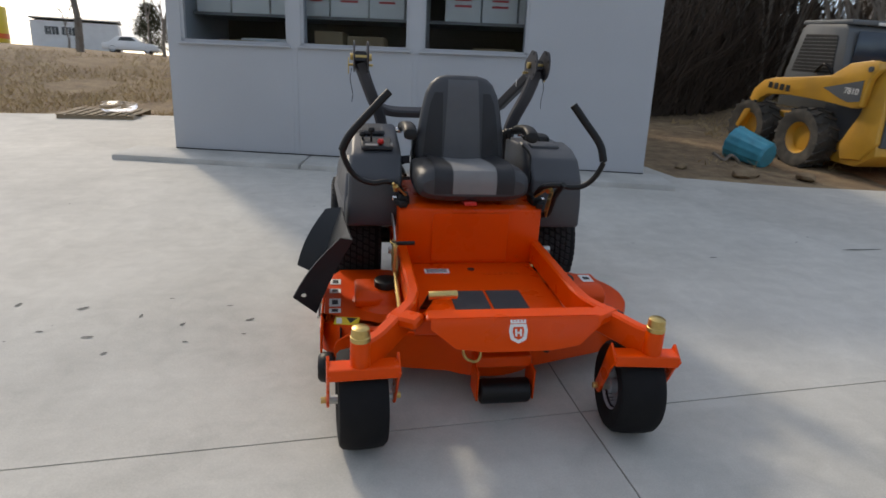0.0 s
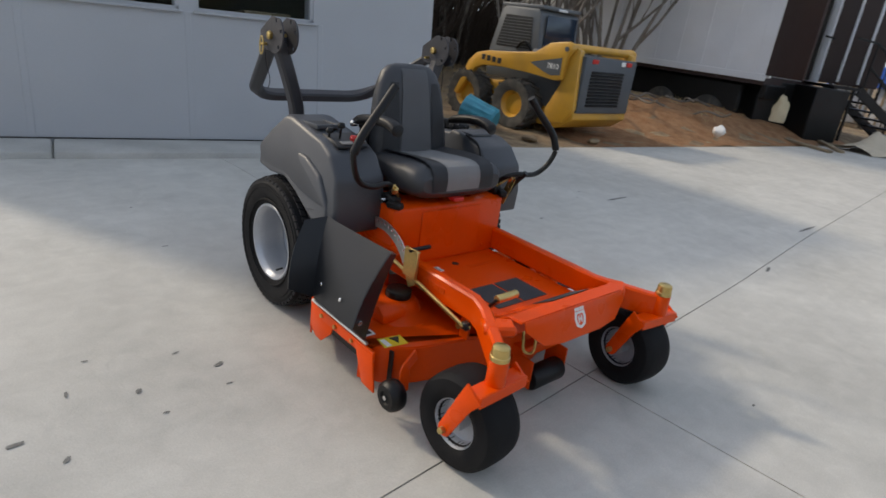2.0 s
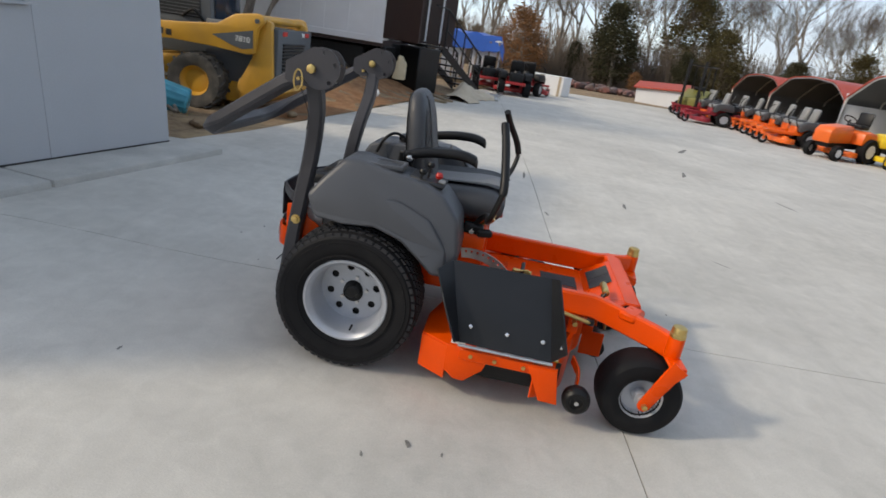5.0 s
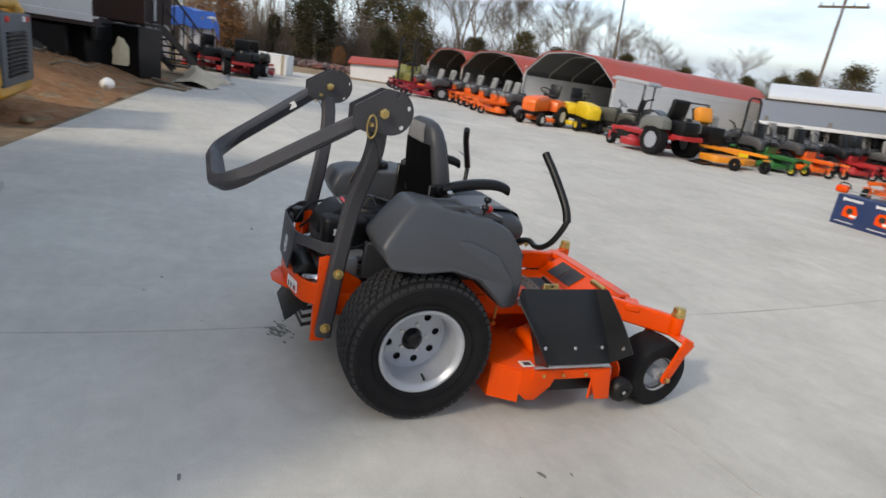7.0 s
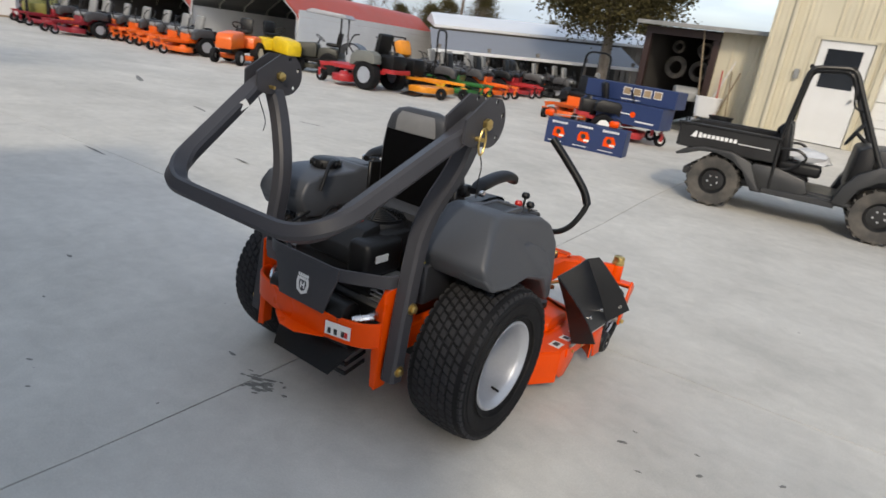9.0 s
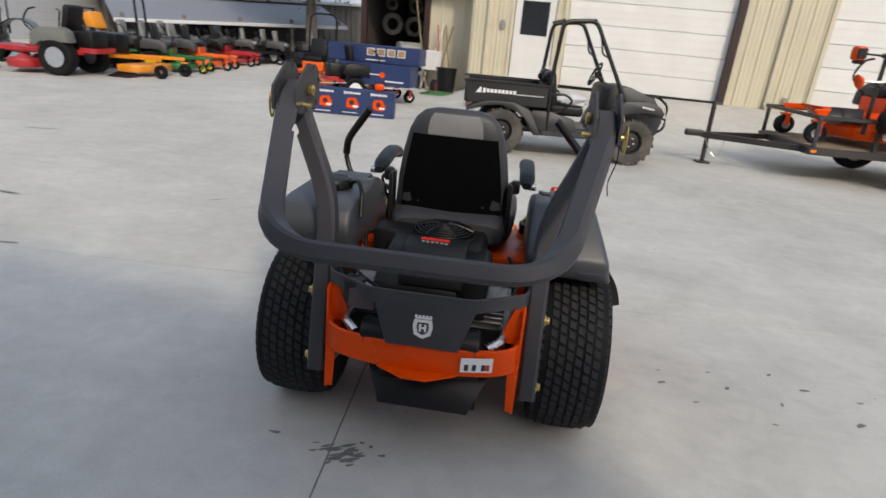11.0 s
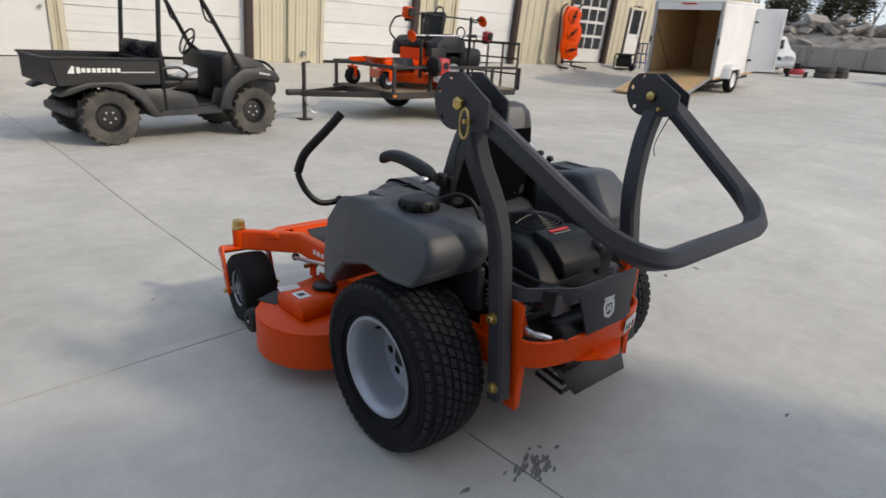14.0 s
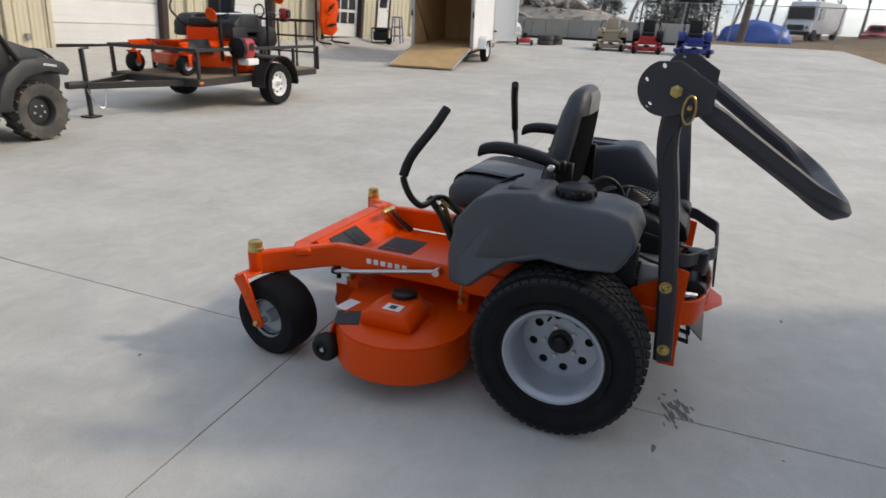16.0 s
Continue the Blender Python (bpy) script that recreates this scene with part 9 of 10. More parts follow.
def tractor(m, paint, wheel_paint, label, roof=None):
    t = thing("garden_tractor", m, label, "tractor", "garden tractors")
    part("hood", prism(bmesh.new(), [(0.25, 0.5), (0.25, 0.95), (0.4, 1.0), (1.1, 0.92), (1.25, 0.8), (1.25, 0.45)], -0.26, 0.26, 0.06, 2), paint, t)
    part("rear_fender", prism(bmesh.new(), [(-0.6, 0.6), (-0.5, 0.85), (-0.2, 0.9), (0.1, 0.85), (0.15, 0.5), (-0.5, 0.5)], -0.5, 0.5, 0.05, 2), paint, t)
    part("seat", box(bmesh.new(), (0, -0.25, 0.98), (0.42, 0.42, 0.12), 0.04, seg=2), BLACK, t)
    part("seat_back", box(bmesh.new(), (0, -0.46, 1.2), (0.42, 0.10, 0.4), 0.04, pose(0, 0, 0, 10, 0, 0), seg=2), BLACK, t)
    part("steering_wheel", lathe(bmesh.new(), [(0.16, -0.012), (0.185, -0.012), (0.185, 0.012), (0.16, 0.012)], pose(0, 0.22, 1.16, 35, 0, 0), 22, closed=True), BLACK, t)
    part("steering_column", cyl(bmesh.new(), (0, 0.34, 0.9), (0, 0.22, 1.15), 0.025, seg=8), BLACK, t)
    for x in SIDES:
        part("rear_tyre", lathe(bmesh.new(), drive_tyre_profile(0.36, 0.26, 0.18), seg=26, closed=True), RUBBER, t, "", pose(0.48 * x, -0.25, 0.36, 0, 90 * x, 0))
        part("rear_rim", lathe(bmesh.new(), [(0.19, 0.11), (0.16, 0.06), (0.04, 0.05), (0.0, 0.07), (0.0, 0.0), (0.18, 0.0)], seg=18), wheel_paint, t, "", pose(0.48 * x, -0.25, 0.36, 0, 90 * x, 0))
        part("front_tyre", lathe(bmesh.new(), drive_tyre_profile(0.22, 0.16, 0.11), seg=22, closed=True), RUBBER, t, "", pose(0.40 * x, 0.95, 0.22, 0, 90 * x, 0))
        part("front_rim", lathe(bmesh.new(), [(0.115, 0.07), (0.09, 0.04), (0.0, 0.05), (0.0, 0.0), (0.11, 0.0)], seg=16), wheel_paint, t, "", pose(0.40 * x, 0.95, 0.22, 0, 90 * x, 0))
    part("deck", plate(bmesh.new(), lobe(-0.3, 0.35, 0.28, 270, 90, 6) + lobe(0.3, 0.35, 0.28, 90, -90, 6), 0.14, pose(0, 0, 0.22), r=0.02), paint, t)
    part("chassis", box(bmesh.new(), (0, 0.3, 0.42), (0.4, 1.6, 0.16), 0.02), BLACKM, t)
    if roof is not None:
        for x in SIDES:
            part("roof_post", bar(bmesh.new(), rounded([(0.5 * x, -0.6, 0.7), (0.5 * x, -0.6, 1.9), (0.48 * x, 0.3, 1.95)], 0.12), 0.05, 0.05), BLACKM, t)
        part("canopy", prism(bmesh.new(), [(-0.8, 1.88), (-0.7, 2.0), (0.4, 2.06), (0.6, 1.98), (0.58, 1.92), (-0.7, 1.86)], -0.62, 0.62, 0.03, 2), roof, t, "grey canopy roof")
        part("bucket", lathe(bmesh.new(), [(0.42, -0.5), (0.45, -0.5), (0.45, 0.5), (0.42, 0.5)], pose(0, -0.95, 0.7, 0, 90, 0), 18, closed=True), BLACKM, t)
    return t


tractor(at_yard(-13.6, 9.35, -150) @ Matrix.Scale(0.88, 4), ORANGEROW, WHITEPAINT, "orange garden tractor with black seat")
tractor(at_yard(-13.5, 10.5, -100) @ Matrix.Scale(0.88, 4), mat("bright yellow paint", (0.72, 0.50, 0.02), 0.45, var=0.15), JDYEL, "bright yellow garden tractor with yellow wheels")
tractor(at_yard(-12.2, 11.3, 120) @ Matrix.Scale(0.86, 4), mat("dark olive paint", (0.04, 0.04, 0.03), 0.5), BLACKM, "dark compact tractor under a grey canopy", roof=mat("canopy grey", (0.30, 0.31, 0.33), 0.5))
fk = thing("forklift", at_yard(-22.6, 8.0, -120) @ Matrix.Scale(0.92, 4), "old yellow-green forklift with an overhead guard", "forklift")
part("body", prism(bmesh.new(), [(-1.0, 0.3), (-1.05, 1.0), (-0.3, 1.1), (0.5, 0.8), (0.8, 0.75), (0.8, 0.3)], -0.5, 0.5, 0.05, 2), mat("olive yellow paint", (0.20, 0.19, 0.04), 0.5, var=0.15), fk)
for x in SIDES:
    part("mast_rail", box(bmesh.new(), (0.32 * x, 1.0, 1.15), (0.10, 0.12, 2.2), 0.01), BLACKM, fk)
    part("fork", box(bmesh.new(), (0.28 * x, 1.5, 0.10), (0.10, 1.0, 0.05), 0.01), BLACKM, fk)
    for y in (-0.65, 0.6):
        part("guard_post", bar(bmesh.new(), [(0.42 * x, y, 0.9), (0.40 * x, y * 0.8, 2.05)], 0.05, 0.05), BLACKM, fk)
        part("tyre", cyl(bmesh.new(), (0.45 * x, y, 0.28), (0.62 * x, y, 0.28), 0.28, seg=20, bev=0.03), RUBBER, fk)
part("guard_roof", box(bmesh.new(), (0, -0.05, 2.07), (0.9, 1.3, 0.05), 0.01), BLACKM, fk)
part("seat", box(bmesh.new(), (0, -0.3, 1.15), (0.45, 0.45, 0.14), 0.04), BLACK, fk)

# ---- red-roofed shelters and sheds ----
REDROOF = mat("red metal roof", (0.38, 0.055, 0.03), 0.5, var=0.08, scale=1.0, dirt=(0.28, 0.07, 0.04), dirt_amount=0.4)
# the sheet grey is lowered so its colour carries the shelters' inner shade
SHEETG = mat("grey sheet metal darkened for shade", (0.06, 0.062, 0.064), 0.55, var=0.15, scale=2, bump=0.1)
SIDEW = mat("white lap siding", (0.66, 0.67, 0.68), 0.55, var=0.05, scale=1.5, dirt=(0.5, 0.5, 0.5), dirt_amount=0.2)


def shelter(m, w, depth, eave, ridge, label, walled=False):
    """A red-roofed metal shelter with an open front facing local -y."""
    s = thing("metal_shelter", m, label, "shelter", "red-roofed shelters")
    arch = rounded([(-w / 2, 0, eave - 0.2), (-w / 2, 0, eave), (-w * 0.28, 0, ridge - 0.13), (0, 0, ridge), (w * 0.28, 0, ridge - 0.13), (w / 2, 0, eave), (w / 2, 0, eave - 0.2)], 0.35, 4)
    part("roof", loft(bmesh.new(), [[(p.x, y, p.z) for p in arch] + [(p.x * 0.985, y, p.z - 0.04) for p in arch[::-1]] for y in (0.0, depth)]), REDROOF, s, "red metal roof")
    for k in range(int(depth / 1.5) + 1):
        part("rib", bar(bmesh.new(), [(p.x * 0.97, min(depth - 0.05, 0.05 + 1.5 * k), p.z - 0.07) for p in arch], 0.05, 0.05, up=(0, 1, 0)), ZINC, s)
    part("lining", loft(bmesh.new(), [[(p.x * 0.98, y, p.z - 0.05) for p in arch] + [(p.x * 0.975, y, p.z - 0.055) for p in arch[::-1]] for y in (0.02, depth - 0.02)]), SHEETG, s, "grey metal lining coloured dark as inner shade")
    for x in SIDES:
        part("post", box(bmesh.new(), (x * (w / 2 - 0.05), 0.05, (eave - 0.4) / 2), (0.08, 0.08, eave + 0.4), 0.005), ZINC, s)
        wall = part("side_wall", box(bmesh.new(), (x * (w / 2 - 0.02), depth / 2, (eave - 0.6) / 2), (0.05, depth - 0.1, eave + 0.4)), SIDEW if walled else SHEETG, s)
        if walled:
            for k in range(8):
                part("siding_board", box(bmesh.new(), (x * (w / 2 + 0.012), depth / 2, -0.4 + 0.27 * k + 0.135), (0.02, depth - 0.08, 0.245), 0.006, pose(0, 0, 0, 0, 4 * x, 0)), SIDEW, wall)
    end = [(p.x * 0.97, p.z - 0.05) for p in arch]
    part("end_wall", plate(bmesh.new(), end + [(w / 2 * 0.97, -0.8), (-w / 2 * 0.97, -0.8)], 0.05, pose(0, depth - 0.06, 0, 90, 0, 0)), SHEETG, s)
    return s


shelter(at_yard(-33.2, 14.2, 11, -0.25), 4.9, 7.0, 1.5, 2.45, "red-roofed metal shelter with an open grey front")
shelter(at_yard(-27.0, 14.1, 11, -0.2), 5.6, 7.0, 1.5, 2.5, "red-roofed open metal shelter with parked mowers")
shelter(at_yard(-19.7, 13.9, 11), 5.4, 12.0, 1.6, 2.6, "long red-roofed shelter with white lap siding", walled=True)
ws = thing("small_shed", at_plumb(-27.6, 8.0, 65) @ Matrix.Scale(0.70, 4), "low white shed with a red roof", "shed")
part("shed_wall", box(bmesh.new(), (0, 0, 0.45), (3.2, 2.2, 1.2)), SIDEW, ws)
part("shed_roof", prism(bmesh.new(), [(-1.3, 1.0), (-1.3, 1.1), (0, 1.45), (1.3, 1.1), (1.3, 1.0)], -1.75, 1.75, 0.01, 1), REDROOF, ws)

# white-roofed building with a grey lower roof behind the row
WROOF = mat("white metal roof", (0.66, 0.67, 0.68), 0.45, var=0.05, scale=1, dirt=(0.5, 0.5, 0.5), dirt_amount=0.3)
GROOF = mat("grey metal roof", (0.19, 0.20, 0.22), 0.5, var=0.06, scale=1.2)
WEATHER = mat("weathered grey boards", (0.17, 0.155, 0.14), 0.85, var=0.25, scale=2, bump=0.3)
wb2 = thing("white_roof_building", at_plumb(-11.3, 24.4, 40), "low building with a white and grey metal roof", "building")
part("main_wall", box(bmesh.new(), (3.0, 3.5, 0.9), (16, 7.0, 2.8)), WEATHER, wb2, "weathered board wall")
part("main_roof", prism(bmesh.new(), [(-0.4, 2.2), (-0.4, 2.32), (3.5, 2.72), (7.4, 2.32), (7.4, 2.2)], -5.4, 11.4, 0.01, 1), WROOF, wb2, "white metal roof")
part("lower_roof", prism(bmesh.new(), [(-3.4, 1.45), (-3.4, 1.53), (-0.4, 2.19), (-0.4, 2.11)], -5.6, 3.0, 0.01, 1), GROOF, wb2, "grey lean-to roof")
part("fascia", box(bmesh.new(), (-1.3, -3.42, 1.47), (8.6, 0.05, 0.12), 0.01), WROOF, wb2)
part("lean_to_wall", box(bmesh.new(), (-1.3, -0.6, 0.5), (8.4, 0.1, 3.4)), INSHADE, wb2)
for k in range(5):
    part("lean_to_post", box(bmesh.new(), (-5.3 + 2.0 * k, -3.2, 0.6), (0.12, 0.12, 2.2)), WEATHER, wb2)
for k in range(28):
    part("board", box(bmesh.new(), (3.5 + 0.27 * k, -0.06, 0.8), (0.24, 0.05, 2.7), 0.008), WEATHER, wb2)

# ---- lorry trailer and stacked goods at the low end ----
LORRYW = mat("dull white trailer skin", (0.74, 0.75, 0.77), 0.5, var=0.06, scale=1.2, dirt=(0.5, 0.48, 0.45), dirt_amount=0.3)
LR = at_yard(-13.05, -2.45, -4, 0.02)
lor = thing("lorry_trailer", LR, "white box lorry trailer with an open dark rear", "lorry trailer")
LF, LT, LL = 1.15, 3.75, 8.5
for x in SIDES:
    sp = part("side_panel", box(bmesh.new(), (1.25 * x, -LL / 2, (LF + LT) / 2), (0.05, LL, LT - LF)), LORRYW, lor, "dull white side skin")
    for k in range(14):
        part("rivet_strip", box(bmesh.new(), (1.28 * x, -0.3 - 0.6 * k, (LF + LT) / 2), (0.012, 0.05, LT - LF - 0.1)), LORRYW, sp)
    part("lower_rail", box(bmesh.new(), (1.27 * x, -LL / 2, LF), (0.08, LL, 0.14), 0.01), LORRYW, lor)
    part("corner_post", box(bmesh.new(), (1.22 * x, 0.02, (LF + LT) / 2), (0.12, 0.12, LT - LF), 0.01), WHITEPAINT if x > 0 else LORRYW, lor)
    dr = part("rear_door", box(bmesh.new(), (0.0, 0.62, (LF + LT) / 2), (0.05, 1.24, LT - LF - 0.1), 0.01), BROWN, lor, "dark open rear door", pose(1.26 * x, 0, 0, 0, 0, -35 * x if x > 0 else 20))
    for y in (0.45, 0.85):
        part("lock_rod", cyl(bmesh.new(), (0.05 * -x, y, LF + 0.1), (0.05 * -x, y, LT - 0.15), 0.03, seg=8), LORRYW, dr)
    for y in (-1.2, -2.4):
        part("wheel", cyl(bmesh.new(), (0.72 * x, y, 0.20), (1.10 * x, y, 0.20), 0.42, seg=22, bev=0.05), RUBBERDUST, lor)
part("load_floor", box(bmesh.new(), (0, -LL / 2, LF - 0.08), (2.5, LL, 0.14)), BROWN, lor)
part("top_skin", box(bmesh.new(), (0, -LL / 2, LT), (2.55, LL, 0.06)), LORRYW, lor)
part("front_wall", box(bmesh.new(), (0, -LL, (LF + LT) / 2), (2.5, 0.06, LT - LF)), INSHADE, lor)
part("inner_lining", box(bmesh.new(), (-1.2, -LL / 2, (LF + LT) / 2), (0.03, LL - 0.2, LT - LF - 0.1)), INSHADE, lor)
part("inner_lining", box(bmesh.new(), (1.2, -LL / 2, (LF + LT) / 2), (0.03, LL - 0.2, LT - LF - 0.1)), INSHADE, lor)
part("under_chassis", box(bmesh.new(), (0, -LL / 2, LF - 0.28), (1.0, LL - 0.4, 0.26)), BLACKM, lor)
# black box added to fill the gap below the floor with shade
part("axle_housing", box(bmesh.new(), (0, -LL / 2 - 0.1, LF - 0.62), (2.1, LL - 0.8, 0.9), 0.05), BLACKM, lor, "black box added to darken the space under the trailer")
part("rear_bumper", box(bmesh.new(), (0, 0.0, LF - 0.28), (2.4, 0.12, 0.3), 0.02), BLACKM, lor)
part("strap", box(bmesh.new(), (0.3, -0.3, 2.4), (0.12, 0.06, 2.4), 0.02), LORRYW, lor)
solo("hanging_cloth", mound(0.08, 0.16, 0.36, 8, 0.3, 3), mat("pale sacking", (0.55, 0.48, 0.33), 0.9, bump=0.5), at_yard(-11.75, -2.05, 0, 0.50), "pale cloth sack hanging under the lorry trailer", "cloth")
stairs = thing("metal_stairs", at_yard(-14.35, -1.75, 62, 0.0), "black steel stairs with tubular rails against the trailer", "stairs")
for x in SIDES:
    part("stringer", bar(bmesh.new(), [(0.42 * x, 0, 1.15), (0.42 * x, 2.1, 0.08)], 0.04, 0.2), BLACKM, stairs)
    part("hand_rail", bar(bmesh.new(), [(0.42 * x, -0.5, 2.2), (0.42 * x, 0.1, 2.15), (0.42 * x, 2.1, 1.05), (0.42 * x, 2.2, 0.05)], 0.04, 0.04), BLACKM, stairs)
    part("mid_rail", bar(bmesh.new(), [(0.42 * x, 0.1, 1.65), (0.42 * x, 2.1, 0.58)], 0.03, 0.03), BLACKM, stairs)
    for k in range(5):
        part("baluster", bar(bmesh.new(), [(0.42 * x, 0.1 + 0.48 * k, 1.15 - 0.25 * k), (0.42 * x, 0.1 + 0.48 * k, 2.15 - 0.265 * k)], 0.03, 0.03), BLACKM, stairs)
for k in range(6):
    part("tread_step", box(bmesh.new(), (0, 0.18 + 0.34 * k, 1.06 - 0.175 * k), (0.84, 0.26, 0.04), 0.005), BLACKM, stairs)
part("landing", box(bmesh.new(), (0, -0.35, 1.17), (0.9, 0.8, 0.06), 0.01), BLACKM, stairs)
# black boxes stand for the steel landing and the shade among clutter beneath it
for x, y, w, d in ((0.0, -1.0, 1.5, 0.9), (-0.5, -1.9, 1.3, 0.9)):
    part("landing_panel", box(bmesh.new(), (x, y, 0.56), (w, d, 1.12), 0.02), BLACKM, stairs, "black box for the steel landing and the shaded clutter below")
for k in range(4):
    part("landing_leg", bar(bmesh.new(), [(0.4 * (1 if k % 2 else -1), -0.7 + 0.6 * (k // 2), 0), (0.4 * (1 if k % 2 else -1), -0.7 + 0.6 * (k // 2), 1.15)], 0.05, 0.05), BLACKM, stairs)

CANVAS = mat("beige canvas", (0.52, 0.44, 0.33), 0.9, var=0.12, scale=4, bump=0.4, fine=40)
bm = bmesh.new()
n1, n2 = 34, 14
gv = []
for i in range(n1 + 1):
    row = []
    for j in range(n2 + 1):
        u, v = i / n1, j / n2
        z = 0.42 * math.sin(math.pi * v) ** 0.7 * (0.7 + 0.6 * noise.noise(Vector((u * 4, v * 2.5, 1)))) * (0.35 + 0.65 * math.sin(math.pi * min(1, u * 1.1 + 0.05))) + 0.05 * noise.noise(Vector((u * 14, v * 8, 4)))
        row.append(bm.verts.new(((u - 0.5) * 2.6, (v - 0.5) * 0.85 + 0.2 * noise.noise(Vector((u * 3, 0, 9))), max(0.012, z))))
    gv.append(row)
for i in range(n1):
    for j in range(n2):
        bm.faces.new((gv[i][j], gv[i + 1][j], gv[i + 1][j + 1], gv[i][j + 1]))
solo("canvas_sheet", bm, CANVAS, at_yard(-13.7, -0.42, 165), "crumpled beige canvas sheet on the concrete", "canvas")
WRAP = mat("milky stretch wrap", (0.55, 0.56, 0.57), 0.25, var=0.2, scale=5, bump=0.5, fine=14)
for k, (x, y, w, h) in enumerate(((-20.55, -0.45, 1.1, 1.55), (-20.45, -1.75, 1.1, 1.6), (-20.35, -3.05, 1.1, 1.6))):
    g = thing("wrapped_pallet", at_yard(x, y, 92 + 3 * k), "pallet of goods wrapped in milky film", "wrapped pallet", "wrapped pallets")
    part("wrap", box(bmesh.new(), (0, 0, h / 2 + 0.12), (w, 1.1, h), 0.08, seg=2), WRAP, g)
    for j in (-0.45, 0, 0.45):
        part("pallet_runner", box(bmesh.new(), (0, j, 0.06), (w, 0.1, 0.12), 0.01), WOODOLD, g)
    for j in (-0.3, 0.1, 0.4):
        part("crate_slat", box(bmesh.new(), (w * j, -0.565, h / 2 + 0.1), (0.07, 0.03, h * 0.9), 0.005), WOODOLD, g)
bm = bmesh.new()
gv = [[bm.verts.new((-1.9 + 3.8 * i / 24, -0.75 + 1.5 * j / 10, (0.0 if 0 < j < 10 else -0.55) + 0.12 * noise.noise(Vector((i * 0.5, j * 0.4, 2))) - (0.35 if i in (0, 24) else 0))) for j in range(11)] for i in range(25)]
for i in range(24):
    for j in range(10):
        bm.faces.new((gv[i][j], gv[i + 1][j], gv[i + 1][j + 1], gv[i][j + 1]))
solo("tarp_cover", bm, TARP, at_yard(-20.5, -1.75, 96, 1.78), "blue tarpaulin draped over wrapped pallets", "tarpaulin")
parked("shade", at_yard(-17.6, 0.75, 95), REDPAINT, BLACK, "dark mower with red deck covered in dust", hoop=False, rear_tyre=0.26)
parked("shade", at_yard(-18.5, -0.2, 100), REDPAINT, BLACK, "")
cr = thing("white_crate", at_yard(-21.6, 1.95, 60), "long white crate on the concrete", "crate")
part("crate_body", box(bmesh.new(), (0, 0, 0.36), (1.9, 0.7, 0.72), 0.02), WHITEPAINT, cr)
for k in range(3):
    part("crate_batten", box(bmesh.new(), (-0.8 + 0.8 * k, -0.36, 0.36), (0.1, 0.03, 0.72), 0.005), TAN, cr)
for k, (x, y, l, a) in enumerate(((-15.4, 0.2, 2.2, 5), (-16.3, 0.3, 2.6, -4), (-12.6, -1.2, 1.8, 30), (-11.7, -1.35, 1.2, 60))):
    solo("metal_strip" if k < 2 else "scrap_plank", box(bmesh.new(), (0, 0, 0.03), (l, 0.12, 0.05), 0.006), ZINC if k < 2 else WOODOLD, at_yard(x, y, a), "loose pale metal strip on the concrete" if k < 2 else "weathered scrap plank by the slab edge", "strip" if k < 2 else "plank", "scrap by the slab edge")
random.seed(8)
for k in range(7):
    solo("waste_paper", mound(0.12, 0.10, 0.10, 20 + k, 0.5, 2), WHITEPAINT, at_yard(*((-9.05, -2.05) if k == 0 else (random.uniform(-13, -8), random.uniform(-4, -2.4))), random.uniform(0, 180), 0.12 if k else 0.22), "crumpled scrap of white waste on the dirt", "waste", "waste on the dirt")
# far row of small dark machines along the slab end
random.seed(12)
bm = bmesh.new()
for k in range(300):
    u = random.random()
    s = random.uniform(0.14, 0.42)
    x, y = -31.5 - 2.0 * random.random() + 2.5 * u, 1.5 + 10.5 * u
    box(bm, (x, y, s * 0.4), (s, s * 0.8, s * 0.8), 0.04, pose(0, 0, 0, random.uniform(-25, 25), random.uniform(-25, 25), random.uniform(0, 180)))
solo("machine_row", bm, mat("mixed dark scrap", (0.10, 0.075, 0.07), 0.7, var=0.6, scale=2.5, dirt=(0.30, 0.06, 0.03), dirt_amount=0.6), TILT, "far row of small dark machines and parts", "machines", kind="stuff")


# ---- trees and brush ----
BARK = layered("grey bark", ((0.17, 0.145, 0.12), (0.10, 0.085, 0.07), (0.24, 0.21, 0.18)), (3.0, 12.0), bump=0.8, bump_scale=25, depth=0.02, stretch=(1, 1, 0.3))
TWIG = mat("bare twigs", (0.085, 0.062, 0.047), 0.9, var=0.25, scale=1.5, bump=0)
TWIGFAR = mat("far bare brush", (0.12, 0.095, 0.075), 0.9, var=0.4, scale=0.25, bump=0)
NEEDLE = mat("cedar foliage", (0.066, 0.056, 0.022), 0.85, var=0.5, scale=1.6, bump=0, spec=0.2)
NEEDLEDK = mat("dark cedar foliage", (0.038, 0.037, 0.018), 0.85, var=0.5, scale=1.6, bump=0, spec=0.2)
RUSTLEAF = mat("dead oak leaves", (0.20, 0.10, 0.045), 0.85, var=0.4, scale=2, bump=0, spec=0.2)
DRY = mat("dry grass", (0.46, 0.34, 0.18), 0.9, var=0.35, scale=3, bump=0, spec=0.2)


def limb(bm, a, b, r0, r1, n=4):
    d = (b - a).normalized()
    s = d.cross(Vector((0.3, 0.9, 0.2))).normalized()
    u = d.cross(s)
    rings = [[bm.verts.new(p + (s * math.cos(math.tau * i / n) + u * math.sin(math.tau * i / n)) * r) for i in range(n)] for p, r in ((a, r0), (b, r1))]
    for i in range(n):
        bm.faces.new((rings[0][i], rings[0][(i + 1) % n], rings[1][(i + 1) % n], rings[1][i]))


